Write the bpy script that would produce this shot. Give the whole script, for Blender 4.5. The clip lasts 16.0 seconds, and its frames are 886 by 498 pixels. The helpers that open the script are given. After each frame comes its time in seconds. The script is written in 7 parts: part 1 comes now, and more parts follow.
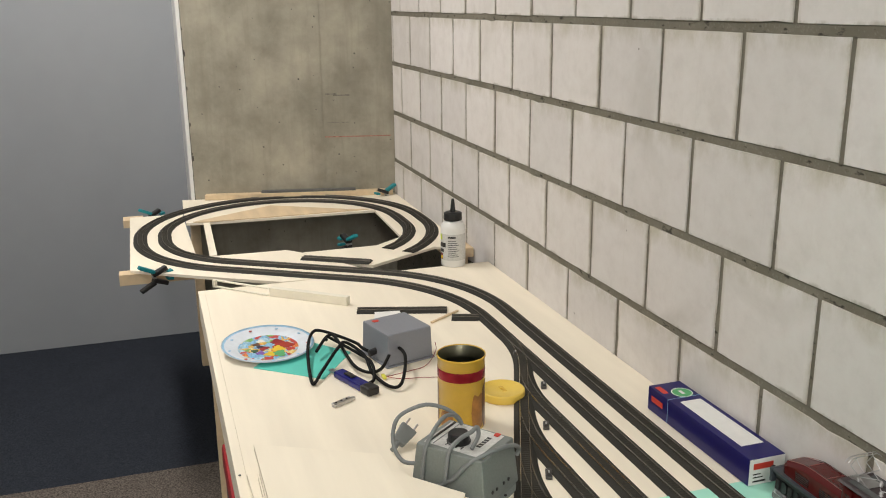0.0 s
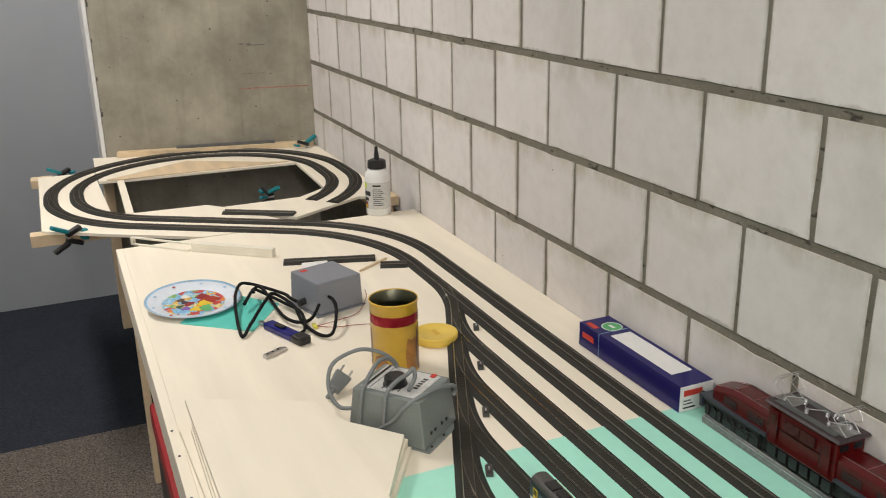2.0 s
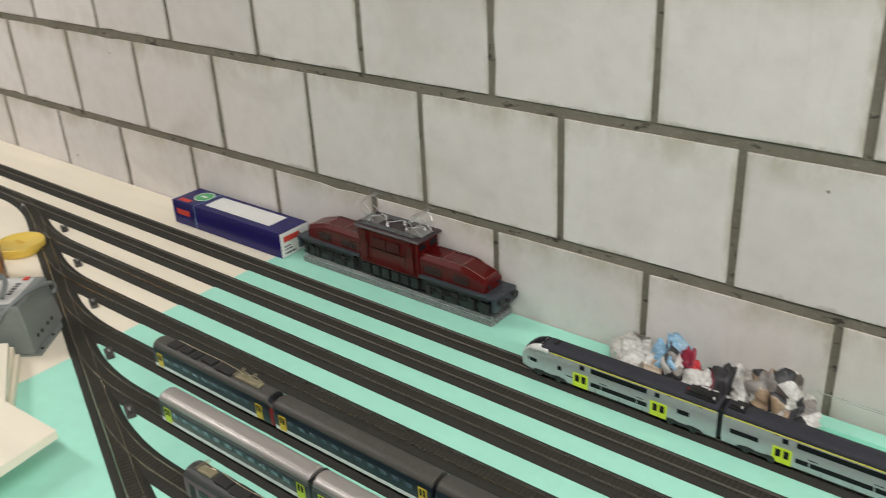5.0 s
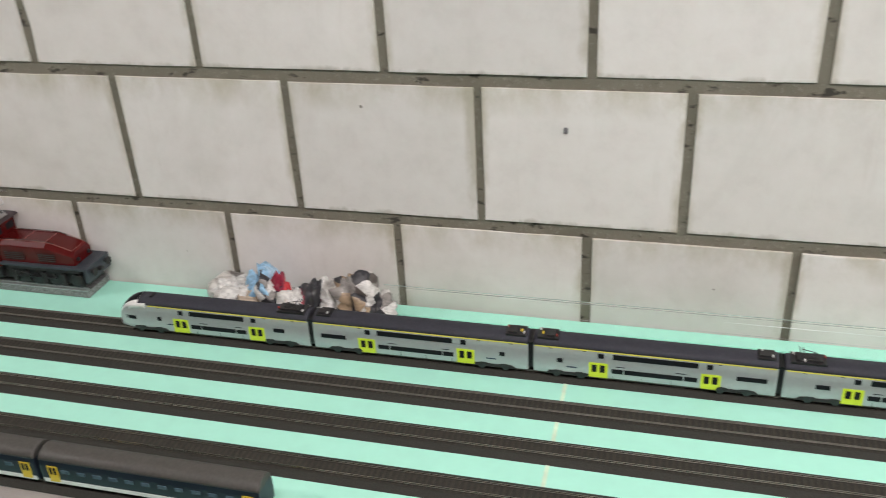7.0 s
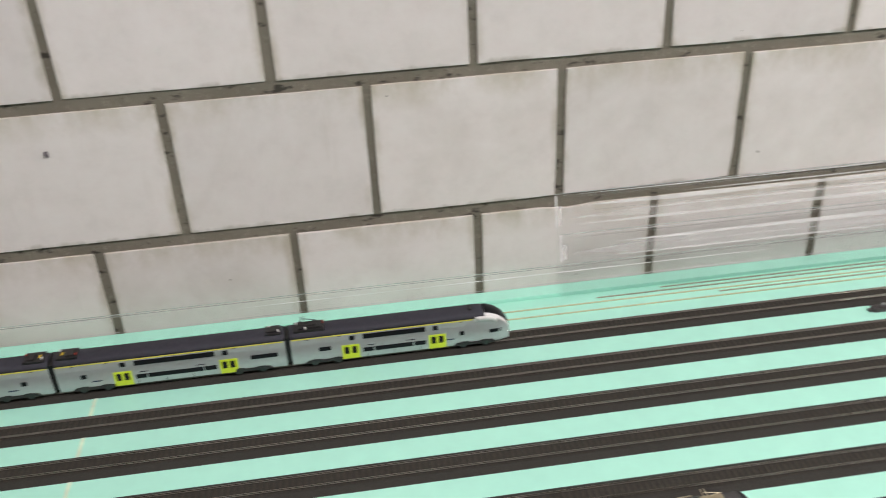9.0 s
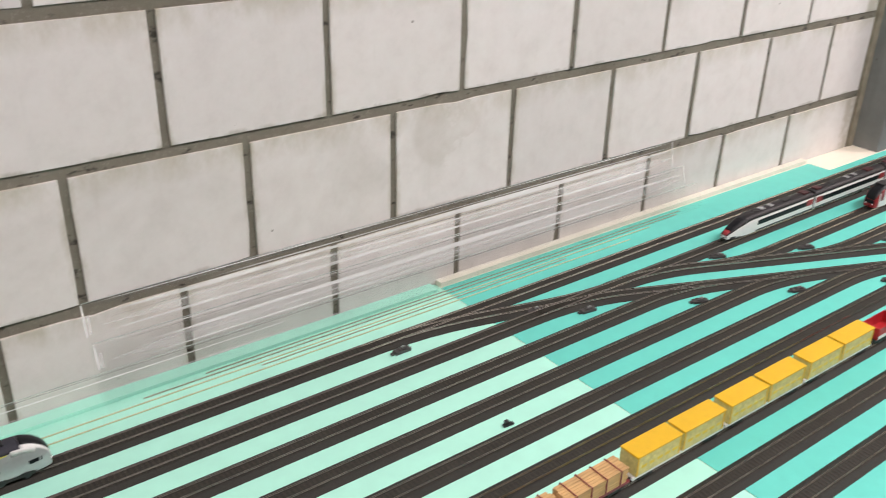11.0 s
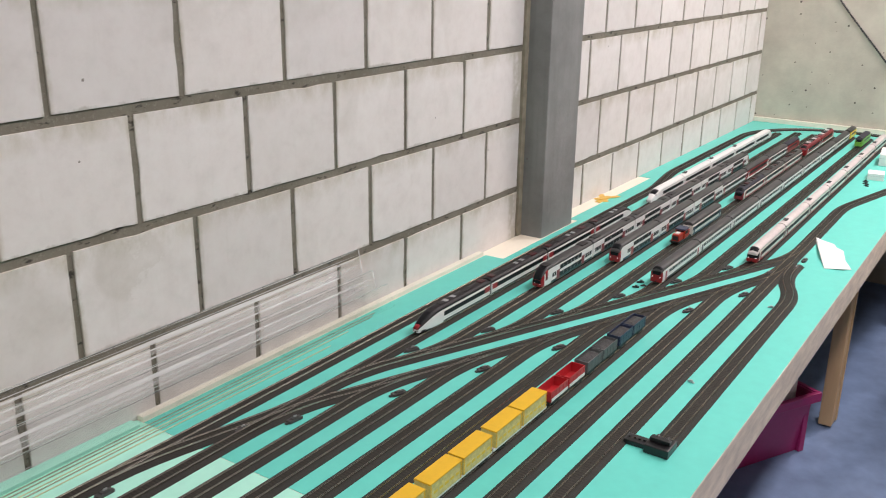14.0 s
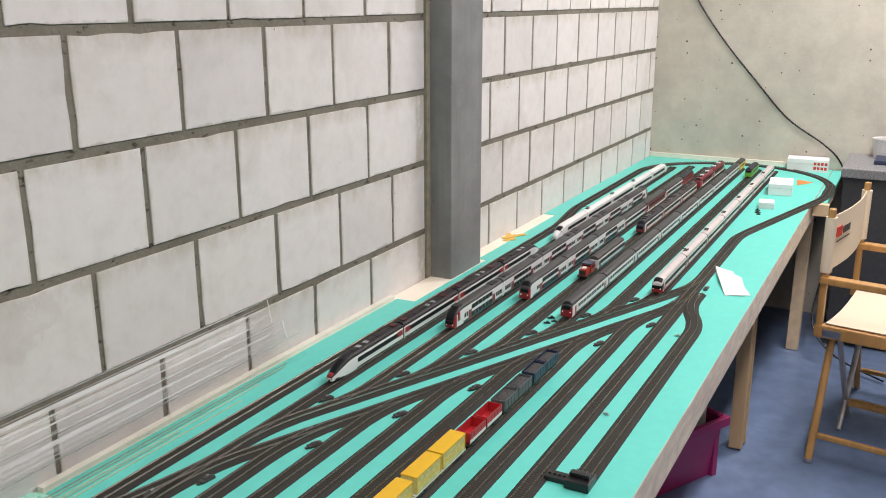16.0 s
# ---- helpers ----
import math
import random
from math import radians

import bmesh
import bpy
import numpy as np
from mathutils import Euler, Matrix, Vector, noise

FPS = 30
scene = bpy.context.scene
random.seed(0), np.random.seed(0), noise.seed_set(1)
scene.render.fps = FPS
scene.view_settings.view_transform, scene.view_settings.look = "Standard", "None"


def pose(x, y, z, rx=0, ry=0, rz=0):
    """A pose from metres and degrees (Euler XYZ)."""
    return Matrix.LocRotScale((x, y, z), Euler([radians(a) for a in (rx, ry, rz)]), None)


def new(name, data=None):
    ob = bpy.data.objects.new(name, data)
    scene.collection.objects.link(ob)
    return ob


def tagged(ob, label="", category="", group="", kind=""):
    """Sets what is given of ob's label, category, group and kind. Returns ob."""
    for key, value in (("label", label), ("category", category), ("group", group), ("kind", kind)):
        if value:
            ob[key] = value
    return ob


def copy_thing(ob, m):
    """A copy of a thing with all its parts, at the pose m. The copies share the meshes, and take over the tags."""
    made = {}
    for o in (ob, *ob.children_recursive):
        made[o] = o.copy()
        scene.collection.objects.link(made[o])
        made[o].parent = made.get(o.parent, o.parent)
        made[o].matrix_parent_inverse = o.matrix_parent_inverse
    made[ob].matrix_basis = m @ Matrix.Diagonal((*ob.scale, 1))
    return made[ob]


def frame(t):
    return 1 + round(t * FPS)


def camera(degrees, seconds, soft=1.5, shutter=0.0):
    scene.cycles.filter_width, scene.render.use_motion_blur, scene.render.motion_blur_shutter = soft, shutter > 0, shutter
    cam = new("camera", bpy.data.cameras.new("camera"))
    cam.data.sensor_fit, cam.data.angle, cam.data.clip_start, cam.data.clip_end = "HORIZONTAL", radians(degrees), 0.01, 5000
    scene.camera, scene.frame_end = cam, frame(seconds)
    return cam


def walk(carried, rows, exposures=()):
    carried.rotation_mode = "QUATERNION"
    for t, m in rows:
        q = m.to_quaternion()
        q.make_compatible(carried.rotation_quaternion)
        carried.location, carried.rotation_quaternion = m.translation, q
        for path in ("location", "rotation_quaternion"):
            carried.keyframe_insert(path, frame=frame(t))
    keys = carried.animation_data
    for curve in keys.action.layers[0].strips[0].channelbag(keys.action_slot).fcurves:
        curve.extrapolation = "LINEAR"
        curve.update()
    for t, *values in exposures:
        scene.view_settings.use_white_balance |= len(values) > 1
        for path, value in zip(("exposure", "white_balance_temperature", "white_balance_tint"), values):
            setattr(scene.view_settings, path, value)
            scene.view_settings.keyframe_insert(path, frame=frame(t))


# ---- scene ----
LENS = 52.64
cam = camera(LENS, 16.0, soft=0.95, shutter=0.35)


def view(x, y, z, yaw, pitch, roll):
    return pose(x, y, z, 90 + pitch, 0, yaw) @ pose(0, 0, 0, 0, 0, roll)


WALK = [
    (0.0, view(0.4402, -0.9871, 1.5454, 72.033, -15.512, -0.576)),
    (0.5, view(0.4359, -0.9882, 1.5390, 70.919, -16.342, -0.894)),
    (1.0, view(0.4316, -0.9903, 1.5344, 70.648, -16.840, -1.025)),
    (1.5, view(0.4275, -0.9970, 1.5267, 69.241, -17.450, -0.827)),
    (2.0, view(0.4239, -0.9978, 1.5176, 66.828, -18.452, -1.184)),
    (2.5, view(0.4304, -0.9922, 1.5091, 64.377, -19.352, -1.758)),
    (3.0, view(0.4434, -0.9853, 1.5018, 60.877, -20.228, -2.262)),
    (3.2, view(0.4499, -0.9803, 1.4989, 59.409, -20.589, -2.837)),
    (5.3, view(0.5069, -1.0482, 1.4488, 35.625, -25.965, -2.972)),
    (5.5, view(0.5104, -1.0541, 1.4344, 32.435, -25.942, -2.999)),
    (6.0, view(0.5368, -1.0520, 1.4349, 25.457, -27.716, -3.766)),
    (6.5, view(0.5837, -1.0484, 1.4383, 21.146, -28.384, -3.602)),
    (7.0, view(0.6334, -1.0624, 1.4397, 15.992, -28.352, -3.358)),
    (7.5, view(0.6757, -1.0649, 1.4458, 11.604, -28.968, -3.286)),
    (8.0, view(0.7372, -1.0806, 1.4506, 6.522, -29.016, -3.414)),
    (8.5, view(0.8088, -1.0952, 1.4672, -0.206, -29.836, -3.055)),
    (9.0, view(0.8709, -1.1159, 1.4665, -6.669, -29.683, -2.872)),
    (9.5, view(0.8937, -1.1278, 1.4893, -15.601, -30.239, -1.665)),
    (10.0, view(0.9083, -1.1361, 1.4919, -23.445, -29.601, -1.116)),
    (10.2, view(0.9112, -1.1429, 1.5002, -26.637, -29.218, -0.377)),
    (12.3, view(0.8907, -1.1955, 1.5329, -47.685, -20.953, 1.069)),
    (12.5, view(0.8826, -1.2147, 1.5348, -48.470, -20.501, 0.936)),
    (13.0, view(0.8761, -1.2372, 1.5433, -50.817, -19.731, 0.811)),
    (13.5, view(0.8834, -1.2411, 1.5365, -53.798, -18.908, 0.788)),
    (14.0, view(0.9022, -1.2524, 1.5474, -55.965, -18.428, 0.841)),
    (14.5, view(0.9115, -1.2599, 1.5599, -57.989, -17.694, 0.905)),
    (15.0, view(0.9075, -1.2651, 1.5643, -59.863, -17.087, 1.022)),
    (15.5, view(0.9063, -1.2623, 1.5586, -61.097, -16.463, 0.816)),
    (16.0, view(0.9083, -1.2458, 1.5441, -62.024, -15.600, -0.035)),
]
EXPOSURES = [(0.0, -0.22, 6500, 11), (3.2, -0.31, 6400, 13), (5.5, -0.20, 6350, 11), (6.5, -0.13, 6350, 16), (8.0, -0.30, 6400, 19), (9.0, -0.42, 6400, 22), (10.2, -0.44, 6400, 23), (12.5, -0.60, 6500, 23), (13.0, -0.72, 6450, 23), (14.5, -0.72, 6350, 22), (16.0, -0.71, 6300, 20)]
walk(cam, WALK, EXPOSURES)

# ---- light: ceiling luminaires in a closed cellar room ----
world = bpy.data.worlds.new("world")
scene.world = world
world.use_nodes = True
world.node_tree.nodes["Background"].inputs[0].default_value = (0.6, 0.65, 0.7, 1)
world.node_tree.nodes["Background"].inputs[1].default_value = 0.02

H = 0.74            # table top
L0 = 0.8765         # top edge of the first course of blocks above the table
CEIL = 2.85
LUMINAIRES = [(-2.5, -1.40, 46.0), (0.85, -1.40, 33.0), (2.9, -1.40, 50.0), (4.9, -1.40, 92.0)]
for lx, ly, power in LUMINAIRES:
    lamp = bpy.data.lights.new("tube_light", "AREA")
    lamp.shape, lamp.size, lamp.size_y = "RECTANGLE", 1.45, 0.22
    lamp.energy, lamp.color = power, (1.0, 0.95, 0.88)
    new("tube_light", lamp).matrix_world = pose(lx, ly, CEIL - 0.115)


# ---- materials ----
def ramp(nt, fac, stops):
    n = nt.nodes.new("ShaderNodeValToRGB")
    els = n.color_ramp.elements
    while len(els) < len(stops):
        els.new(0.5)
    for e, (p, c) in zip(els, stops):
        e.position, e.color = p, (*c, 1) if len(c) == 3 else c
    nt.links.new(fac, n.inputs[0])
    return n.outputs[0]


def noise_node(nt, scale, detail=4.0, rough=0.55, coord=None, stretch=None, distort=0.0):
    tc = coord or nt.nodes.new("ShaderNodeTexCoord").outputs["Object"]
    if stretch:
        mp = nt.nodes.new("ShaderNodeMapping")
        mp.inputs["Scale"].default_value = stretch
        nt.links.new(tc, mp.inputs[0])
        tc = mp.outputs[0]
    n = nt.nodes.new("ShaderNodeTexNoise")
    n.inputs["Scale"].default_value, n.inputs["Detail"].default_value = scale, detail
    n.inputs["Roughness"].default_value, n.inputs["Distortion"].default_value = rough, distort
    nt.links.new(tc, n.inputs["Vector"])
    return n.outputs["Fac"]


def mix(nt, fac, a, b, mode="MIX"):
    n = nt.nodes.new("ShaderNodeMix")
    n.data_type, n.blend_type = "RGBA", mode
    for s, v in ((n.inputs[0], fac), (n.inputs[6], a), (n.inputs[7], b)):
        if isinstance(v, bpy.types.NodeSocket):
            nt.links.new(v, s)
        elif isinstance(v, tuple):
            s.default_value = (*v, 1)
        else:
            s.default_value = v
    return n.outputs[2]


def bump(nt, bsdf, height, strength=0.3, distance=0.002):
    n = nt.nodes.new("ShaderNodeBump")
    n.inputs["Strength"].default_value, n.inputs["Distance"].default_value = strength, distance
    nt.links.new(height, n.inputs["Height"])
    nt.links.new(n.outputs[0], bsdf.inputs["Normal"])


def material(name, color, rough=0.5, metal=0.0, grain=0.12, scale=60.0, wear=0.10, wear_scale=6.0, relief=0.0, relief_scale=300.0,
             stretch=None, per_object=0.0, coat=0.0, spec=0.5, world_coord=False):
    m = bpy.data.materials.new(name)
    m.use_nodes = True
    nt = m.node_tree
    b = nt.nodes["Principled BSDF"]
    coord = nt.nodes.new("ShaderNodeNewGeometry").outputs["Position"] if world_coord else None
    fine = noise_node(nt, scale, 5, coord=coord, stretch=stretch)
    broad = noise_node(nt, wear_scale, 3, coord=coord, stretch=stretch)
    lo, hi = tuple(c * (1 - grain) for c in color), tuple(min(1, c * (1 + grain)) for c in color)
    col = ramp(nt, fine, [(0.3, lo), (0.7, hi)])
    col = mix(nt, ramp(nt, broad, [(0.35, (0, 0, 0)), (0.75, (wear, wear, wear))]), col, tuple(c * 0.55 for c in color))
    if per_object:
        oi = nt.nodes.new("ShaderNodeObjectInfo").outputs["Random"]
        f = ramp(nt, oi, [(0, (1 - per_object,) * 3), (1, (1, 1, 1))])
        col = mix(nt, 1.0, col, f, "MULTIPLY")
    nt.links.new(col, b.inputs["Base Color"])
    b.inputs["Roughness"].default_value, b.inputs["Metallic"].default_value = rough, metal
    b.inputs["Coat Weight"].default_value, b.inputs["Specular IOR Level"].default_value = coat, spec
    if relief:
        bump(nt, b, noise_node(nt, relief_scale, 4, coord=coord), 0.5, relief)
    return m


def glass(name, tint=(0.965, 0.98, 0.972), gloss=0.6):
    """A thin clear sheet: it lets the light straight through and mirrors a little at its faces."""
    m = bpy.data.materials.new(name)
    m.use_nodes = True
    nt = m.node_tree
    nt.nodes.remove(nt.nodes["Principled BSDF"])
    clear, shine, both = nt.nodes.new("ShaderNodeBsdfTransparent"), nt.nodes.new("ShaderNodeBsdfGlossy"), nt.nodes.new("ShaderNodeMixShader")
    n = noise_node(nt, 14, 4)
    nt.links.new(ramp(nt, n, [(0.35, tint), (0.75, tuple(c * 0.985 for c in tint))]), clear.inputs["Color"])
    shine.inputs["Roughness"].default_value = 0.06
    fr = nt.nodes.new("ShaderNodeFresnel")
    fr.inputs["IOR"].default_value = 1.0 + 0.38 * gloss
    nt.links.new(fr.outputs[0], both.inputs[0])
    nt.links.new(clear.outputs[0], both.inputs[1])
    nt.links.new(shine.outputs[0], both.inputs[2])
    nt.links.new(both.outputs[0], nt.nodes["Material Output"].inputs["Surface"])
    return m


def part_clear(name, color, cover):
    """Marks on a clear sheet, painted reflections among them: part of the light passes."""
    m = bpy.data.materials.new(name)
    m.use_nodes = True
    nt = m.node_tree
    b = nt.nodes["Principled BSDF"]
    b.inputs["Base Color"].default_value, b.inputs["Roughness"].default_value = (*color, 1), 0.35
    clear, both = nt.nodes.new("ShaderNodeBsdfTransparent"), nt.nodes.new("ShaderNodeMixShader")
    nt.links.new(ramp(nt, noise_node(nt, 26, 4, stretch=(0.12, 1, 1)), [(0.3, (cover * 0.35,) * 3), (0.7, (cover,) * 3)]), both.inputs[0])
    nt.links.new(clear.outputs[0], both.inputs[1])
    nt.links.new(b.outputs[0], both.inputs[2])
    nt.links.new(both.outputs[0], nt.nodes["Material Output"].inputs["Surface"])
    return m


def math_node(nt, op, a, b=0.0, c=0.0):
    n = nt.nodes.new("ShaderNodeMath")
    n.operation = op
    n.use_clamp = op in ("MULTIPLY", "MULTIPLY_ADD")
    for s, v in zip(n.inputs, (a, b, c)):
        if isinstance(v, bpy.types.NodeSocket):
            nt.links.new(v, s)
        else:
            s.default_value = v
    return n.outputs[0]


def pits(nt, coord, axes, scale, radius):
    """A mask of scattered small round holes on a plane surface."""
    sep, com = nt.nodes.new("ShaderNodeSeparateXYZ"), nt.nodes.new("ShaderNodeCombineXYZ")
    nt.links.new(coord, sep.inputs[0])
    nt.links.new(sep.outputs[axes[0]], com.inputs[0])
    nt.links.new(sep.outputs[axes[1]], com.inputs[1])
    v = nt.nodes.new("ShaderNodeTexVoronoi")
    v.voronoi_dimensions = "2D"
    v.inputs["Scale"].default_value = scale
    nt.links.new(com.outputs[0], v.inputs["Vector"])
    pick = nt.nodes.new("ShaderNodeSeparateColor")
    nt.links.new(v.outputs["Color"], pick.inputs[0])
    size = math_node(nt, "MULTIPLY", pick.outputs[0], radius * scale)
    return math_node(nt, "LESS_THAN", v.outputs["Distance"], math_node(nt, "SUBTRACT", size, radius * scale * 0.55))


def block_material():
    """White sand-lime block: cloudy grey smears, mortar rubbed on the upper edge, streaks, small holes."""
    m = bpy.data.materials.new("sand_lime_block")
    m.use_nodes = True
    nt = m.node_tree
    b = nt.nodes["Principled BSDF"]
    pos = nt.nodes.new("ShaderNodeNewGeometry").outputs["Position"]
    obj = nt.nodes.new("ShaderNodeTexCoord").outputs["Object"]
    col = ramp(nt, noise_node(nt, 22, 6, 0.65, pos), [(0.25, (0.70, 0.668, 0.642)), (0.5, (0.765, 0.732, 0.708)), (0.75, (0.80, 0.772, 0.752))])
    cloud = ramp(nt, noise_node(nt, 3.6, 5, 0.6, pos, distort=0.6), [(0.52, (0, 0, 0)), (0.74, (0.45, 0.45, 0.45))])
    col = mix(nt, cloud, col, (0.52, 0.49, 0.44))
    streak = ramp(nt, noise_node(nt, 9, 4, 0.6, pos, stretch=(5, 1, 0.5)), [(0.62, (0, 0, 0)), (0.84, (0.22, 0.22, 0.22))])
    col = mix(nt, streak, col, (0.47, 0.43, 0.36))
    sep = nt.nodes.new("ShaderNodeSeparateXYZ")
    nt.links.new(obj, sep.inputs[0])
    rag = math_node(nt, "MULTIPLY_ADD", noise_node(nt, 15, 6, 0.7, pos, stretch=(1, 1, 0.55)), 3.0, -1.05)
    near = math_node(nt, "MULTIPLY_ADD", sep.outputs[2], 15.0, -2.1)           # 0 to 0.7 over the upper 45 mm
    smear = math_node(nt, "MULTIPLY", math_node(nt, "GREATER_THAN", 0.187, sep.outputs[2]), math_node(nt, "MULTIPLY", near, rag))
    col = mix(nt, ramp(nt, smear, [(0.05, (0, 0, 0)), (0.52, (0.60, 0.60, 0.60))]), col, (0.45, 0.415, 0.30))
    base = math_node(nt, "MULTIPLY_ADD", sep.outputs[2], -60.0, 0.75)
    low = math_node(nt, "MULTIPLY", base, rag)
    col = mix(nt, ramp(nt, low, [(0.20, (0, 0, 0)), (0.42, (0.6, 0.6, 0.6))]), col, (0.40, 0.37, 0.32))
    end = math_node(nt, "MINIMUM", sep.outputs[0], math_node(nt, "SUBTRACT", 0.2485, sep.outputs[0]))
    side = math_node(nt, "MULTIPLY", math_node(nt, "MULTIPLY_ADD", end, -45.0, 0.6), rag)
    col = mix(nt, ramp(nt, side, [(0.09, (0, 0, 0)), (0.40, (0.55, 0.55, 0.55))]), col, (0.42, 0.38, 0.28))
    mp = nt.nodes.new("ShaderNodeMapping")                                     # one large water stain
    mp.inputs["Location"].default_value, mp.inputs["Scale"].default_value = (-1.80 / 0.085, 0, -1.03 / 0.075), (1 / 0.085, 1, 1 / 0.075)
    nt.links.new(pos, mp.inputs[0])
    far = nt.nodes.new("ShaderNodeVectorMath")
    far.operation = "LENGTH"
    nt.links.new(mp.outputs[0], far.inputs[0])
    edge = math_node(nt, "ADD", far.outputs["Value"], math_node(nt, "MULTIPLY_ADD", noise_node(nt, 9, 6, 0.65, pos), 4.2, -2.1))
    col = mix(nt, ramp(nt, edge, [(0.40, (0.10, 0.10, 0.10)), (0.78, (0.22, 0.22, 0.22)), (0.90, (0, 0, 0))]), col, (0.46, 0.42, 0.35))
    hole = pits(nt, pos, (0, 2), 4.0, 0.0060)
    col = mix(nt, hole, col, (0.28, 0.26, 0.23))
    oi = nt.nodes.new("ShaderNodeObjectInfo").outputs["Random"]
    col = mix(nt, 1.0, col, ramp(nt, oi, [(0, (0.90, 0.90, 0.90)), (0.5, (0.97, 0.965, 0.955)), (1, (1, 1, 1))]), "MULTIPLY")
    nt.links.new(col, b.inputs["Base Color"])
    b.inputs["Roughness"].default_value, b.inputs["Specular IOR Level"].default_value = 0.9, 0.25
    bump(nt, b, noise_node(nt, 140, 5, 0.6, pos), 0.4, 0.0005)
    return m


def mortar_material():
    """Grey-olive mortar, sandy, with dark gaps and pale crumbs."""
    m = bpy.data.materials.new("mortar")
    m.use_nodes = True
    nt = m.node_tree
    b = nt.nodes["Principled BSDF"]
    pos = nt.nodes.new("ShaderNodeNewGeometry").outputs["Position"]
    col = ramp(nt, noise_node(nt, 9, 4, 0.6, pos), [(0.3, (0.165, 0.152, 0.118)), (0.7, (0.235, 0.218, 0.175))])
    sand = noise_node(nt, 160, 4, 0.7, pos)
    col = mix(nt, ramp(nt, sand, [(0.55, (0, 0, 0)), (0.75, (0.6, 0.6, 0.6))]), col, (0.36, 0.34, 0.29))
    gap = noise_node(nt, 55, 3, 0.6, pos, stretch=(0.6, 1, 1.3))
    col = mix(nt, ramp(nt, gap, [(0.60, (0, 0, 0)), (0.68, (0.85, 0.85, 0.85))]), col, (0.035, 0.032, 0.028))
    nt.links.new(col, b.inputs["Base Color"])
    b.inputs["Roughness"].default_value, b.inputs["Specular IOR Level"].default_value = 0.95, 0.2
    bump(nt, b, sand, 0.6, 0.002)
    return m


def concrete_material(name="raw_concrete", k=1.0, tint=(1.0, 1.0, 1.0), hole_size=0.0085, board=(1, 0.3, 5), depth=0.55, cloud=1.0):
    """Raw concrete: cloudy grey, board grain, blow holes."""
    m = bpy.data.materials.new(name)
    m.use_nodes = True
    nt = m.node_tree
    b = nt.nodes["Principled BSDF"]
    pos = nt.nodes.new("ShaderNodeNewGeometry").outputs["Position"]
    col = ramp(nt, noise_node(nt, 5, 8, 0.65, pos), [(0.25, tuple(c * k * (1 - 0.37 * cloud) for c in (0.315, 0.31, 0.265))), (0.5, (0.315 * k, 0.31 * k, 0.265 * k)), (0.75, tuple(c * k * (1 + 0.36 * cloud) for c in (0.315, 0.31, 0.265)))])
    streak = ramp(nt, noise_node(nt, 6, 5, 0.6, pos, stretch=board), [(0.50, (0, 0, 0)), (0.78, (depth,) * 3)])
    col = mix(nt, streak, col, (0.22 * k, 0.215 * k, 0.18 * k))
    col = mix(nt, 1.0, col, tint, "MULTIPLY")
    hole = pits(nt, pos, (1, 2), 13.0, hole_size)
    col = mix(nt, hole, col, (0.13, 0.115, 0.10))
    nt.links.new(col, b.inputs["Base Color"])
    b.inputs["Roughness"].default_value, b.inputs["Specular IOR Level"].default_value = 0.85, 0.3
    bump(nt, b, noise_node(nt, 60, 6, 0.65, pos), 0.6, 0.002)
    return m


def glow(name, color, strength):
    m = bpy.data.materials.new(name)
    m.use_nodes = True
    b = m.node_tree.nodes["Principled BSDF"]
    b.inputs["Emission Color"].default_value, b.inputs["Emission Strength"].default_value = (*color, 1), strength
    return m


M_BLOCK = block_material()
M_MORTAR = mortar_material()
M_CONCRETE = concrete_material("raw_concrete", 1.02, (1.05, 0.99, 0.93), board=(4, 4, 0.35), depth=0.6)
M_CONCRETE_E = concrete_material("pale_raw_concrete", 1.66, (1.04, 1.0, 0.99), 0.0115, board=(1, 0.7, 0.8), depth=0.3, cloud=0.55)
M_COLUMN = concrete_material("grey_column_concrete", 0.76, (0.95, 0.98, 1.11), board=(5, 5, 0.4), depth=0.5, cloud=0.7)
M_PLY = material("birch_plywood", (0.92, 0.845, 0.70), 0.55, grain=0.05, scale=16, wear=0.10, wear_scale=2.5, stretch=(0.12, 1, 1), relief=0.0003, relief_scale=80)
M_PLYG = material("worn_plywood_edge", (0.76, 0.675, 0.545), 0.6, grain=0.2, scale=30, wear=0.36, wear_scale=9, stretch=(0.5, 1, 1.6), relief=0.0005, relief_scale=80)
M_PINE = material("pine_lath", (0.72, 0.56, 0.36), 0.6, grain=0.12, scale=24, wear=0.18, wear_scale=5, stretch=(0.15, 1, 1), relief=0.0005)
M_LEG = material("aged_pine_leg", (0.56, 0.385, 0.205), 0.6, grain=0.15, scale=24, wear=0.2, wear_scale=5, stretch=(1, 1, 0.15), relief=0.0005)
M_PALE = material("pale_wood", (0.82, 0.78, 0.66), 0.6, grain=0.05, scale=24, wear=0.08, wear_scale=5)
M_MINT = material("mint_painted_sheet", (0.425, 0.87, 0.715), 0.42, grain=0.03, scale=40, wear=0.07, wear_scale=3, spec=0.4, relief=0.0002)
M_TEAL = material("turquoise_painted_sheet", (0.118, 0.635, 0.540), 0.42, grain=0.03, scale=40, wear=0.07, wear_scale=3, spec=0.4, relief=0.0002)
M_BED = material("track_bed_plastic", (0.0365, 0.0352, 0.0300), 0.75, spec=0.22, grain=0.4, scale=900, wear=0.2, wear_scale=30, relief=0.0008, relief_scale=900)
M_SLEEPER = material("sleeper_plastic", (0.050, 0.0450, 0.0360), 0.7, grain=0.2, scale=200, spec=0.22)
M_LEVER = material("lever_plastic", (0.055, 0.052, 0.050), 0.5, grain=0.2, scale=200)
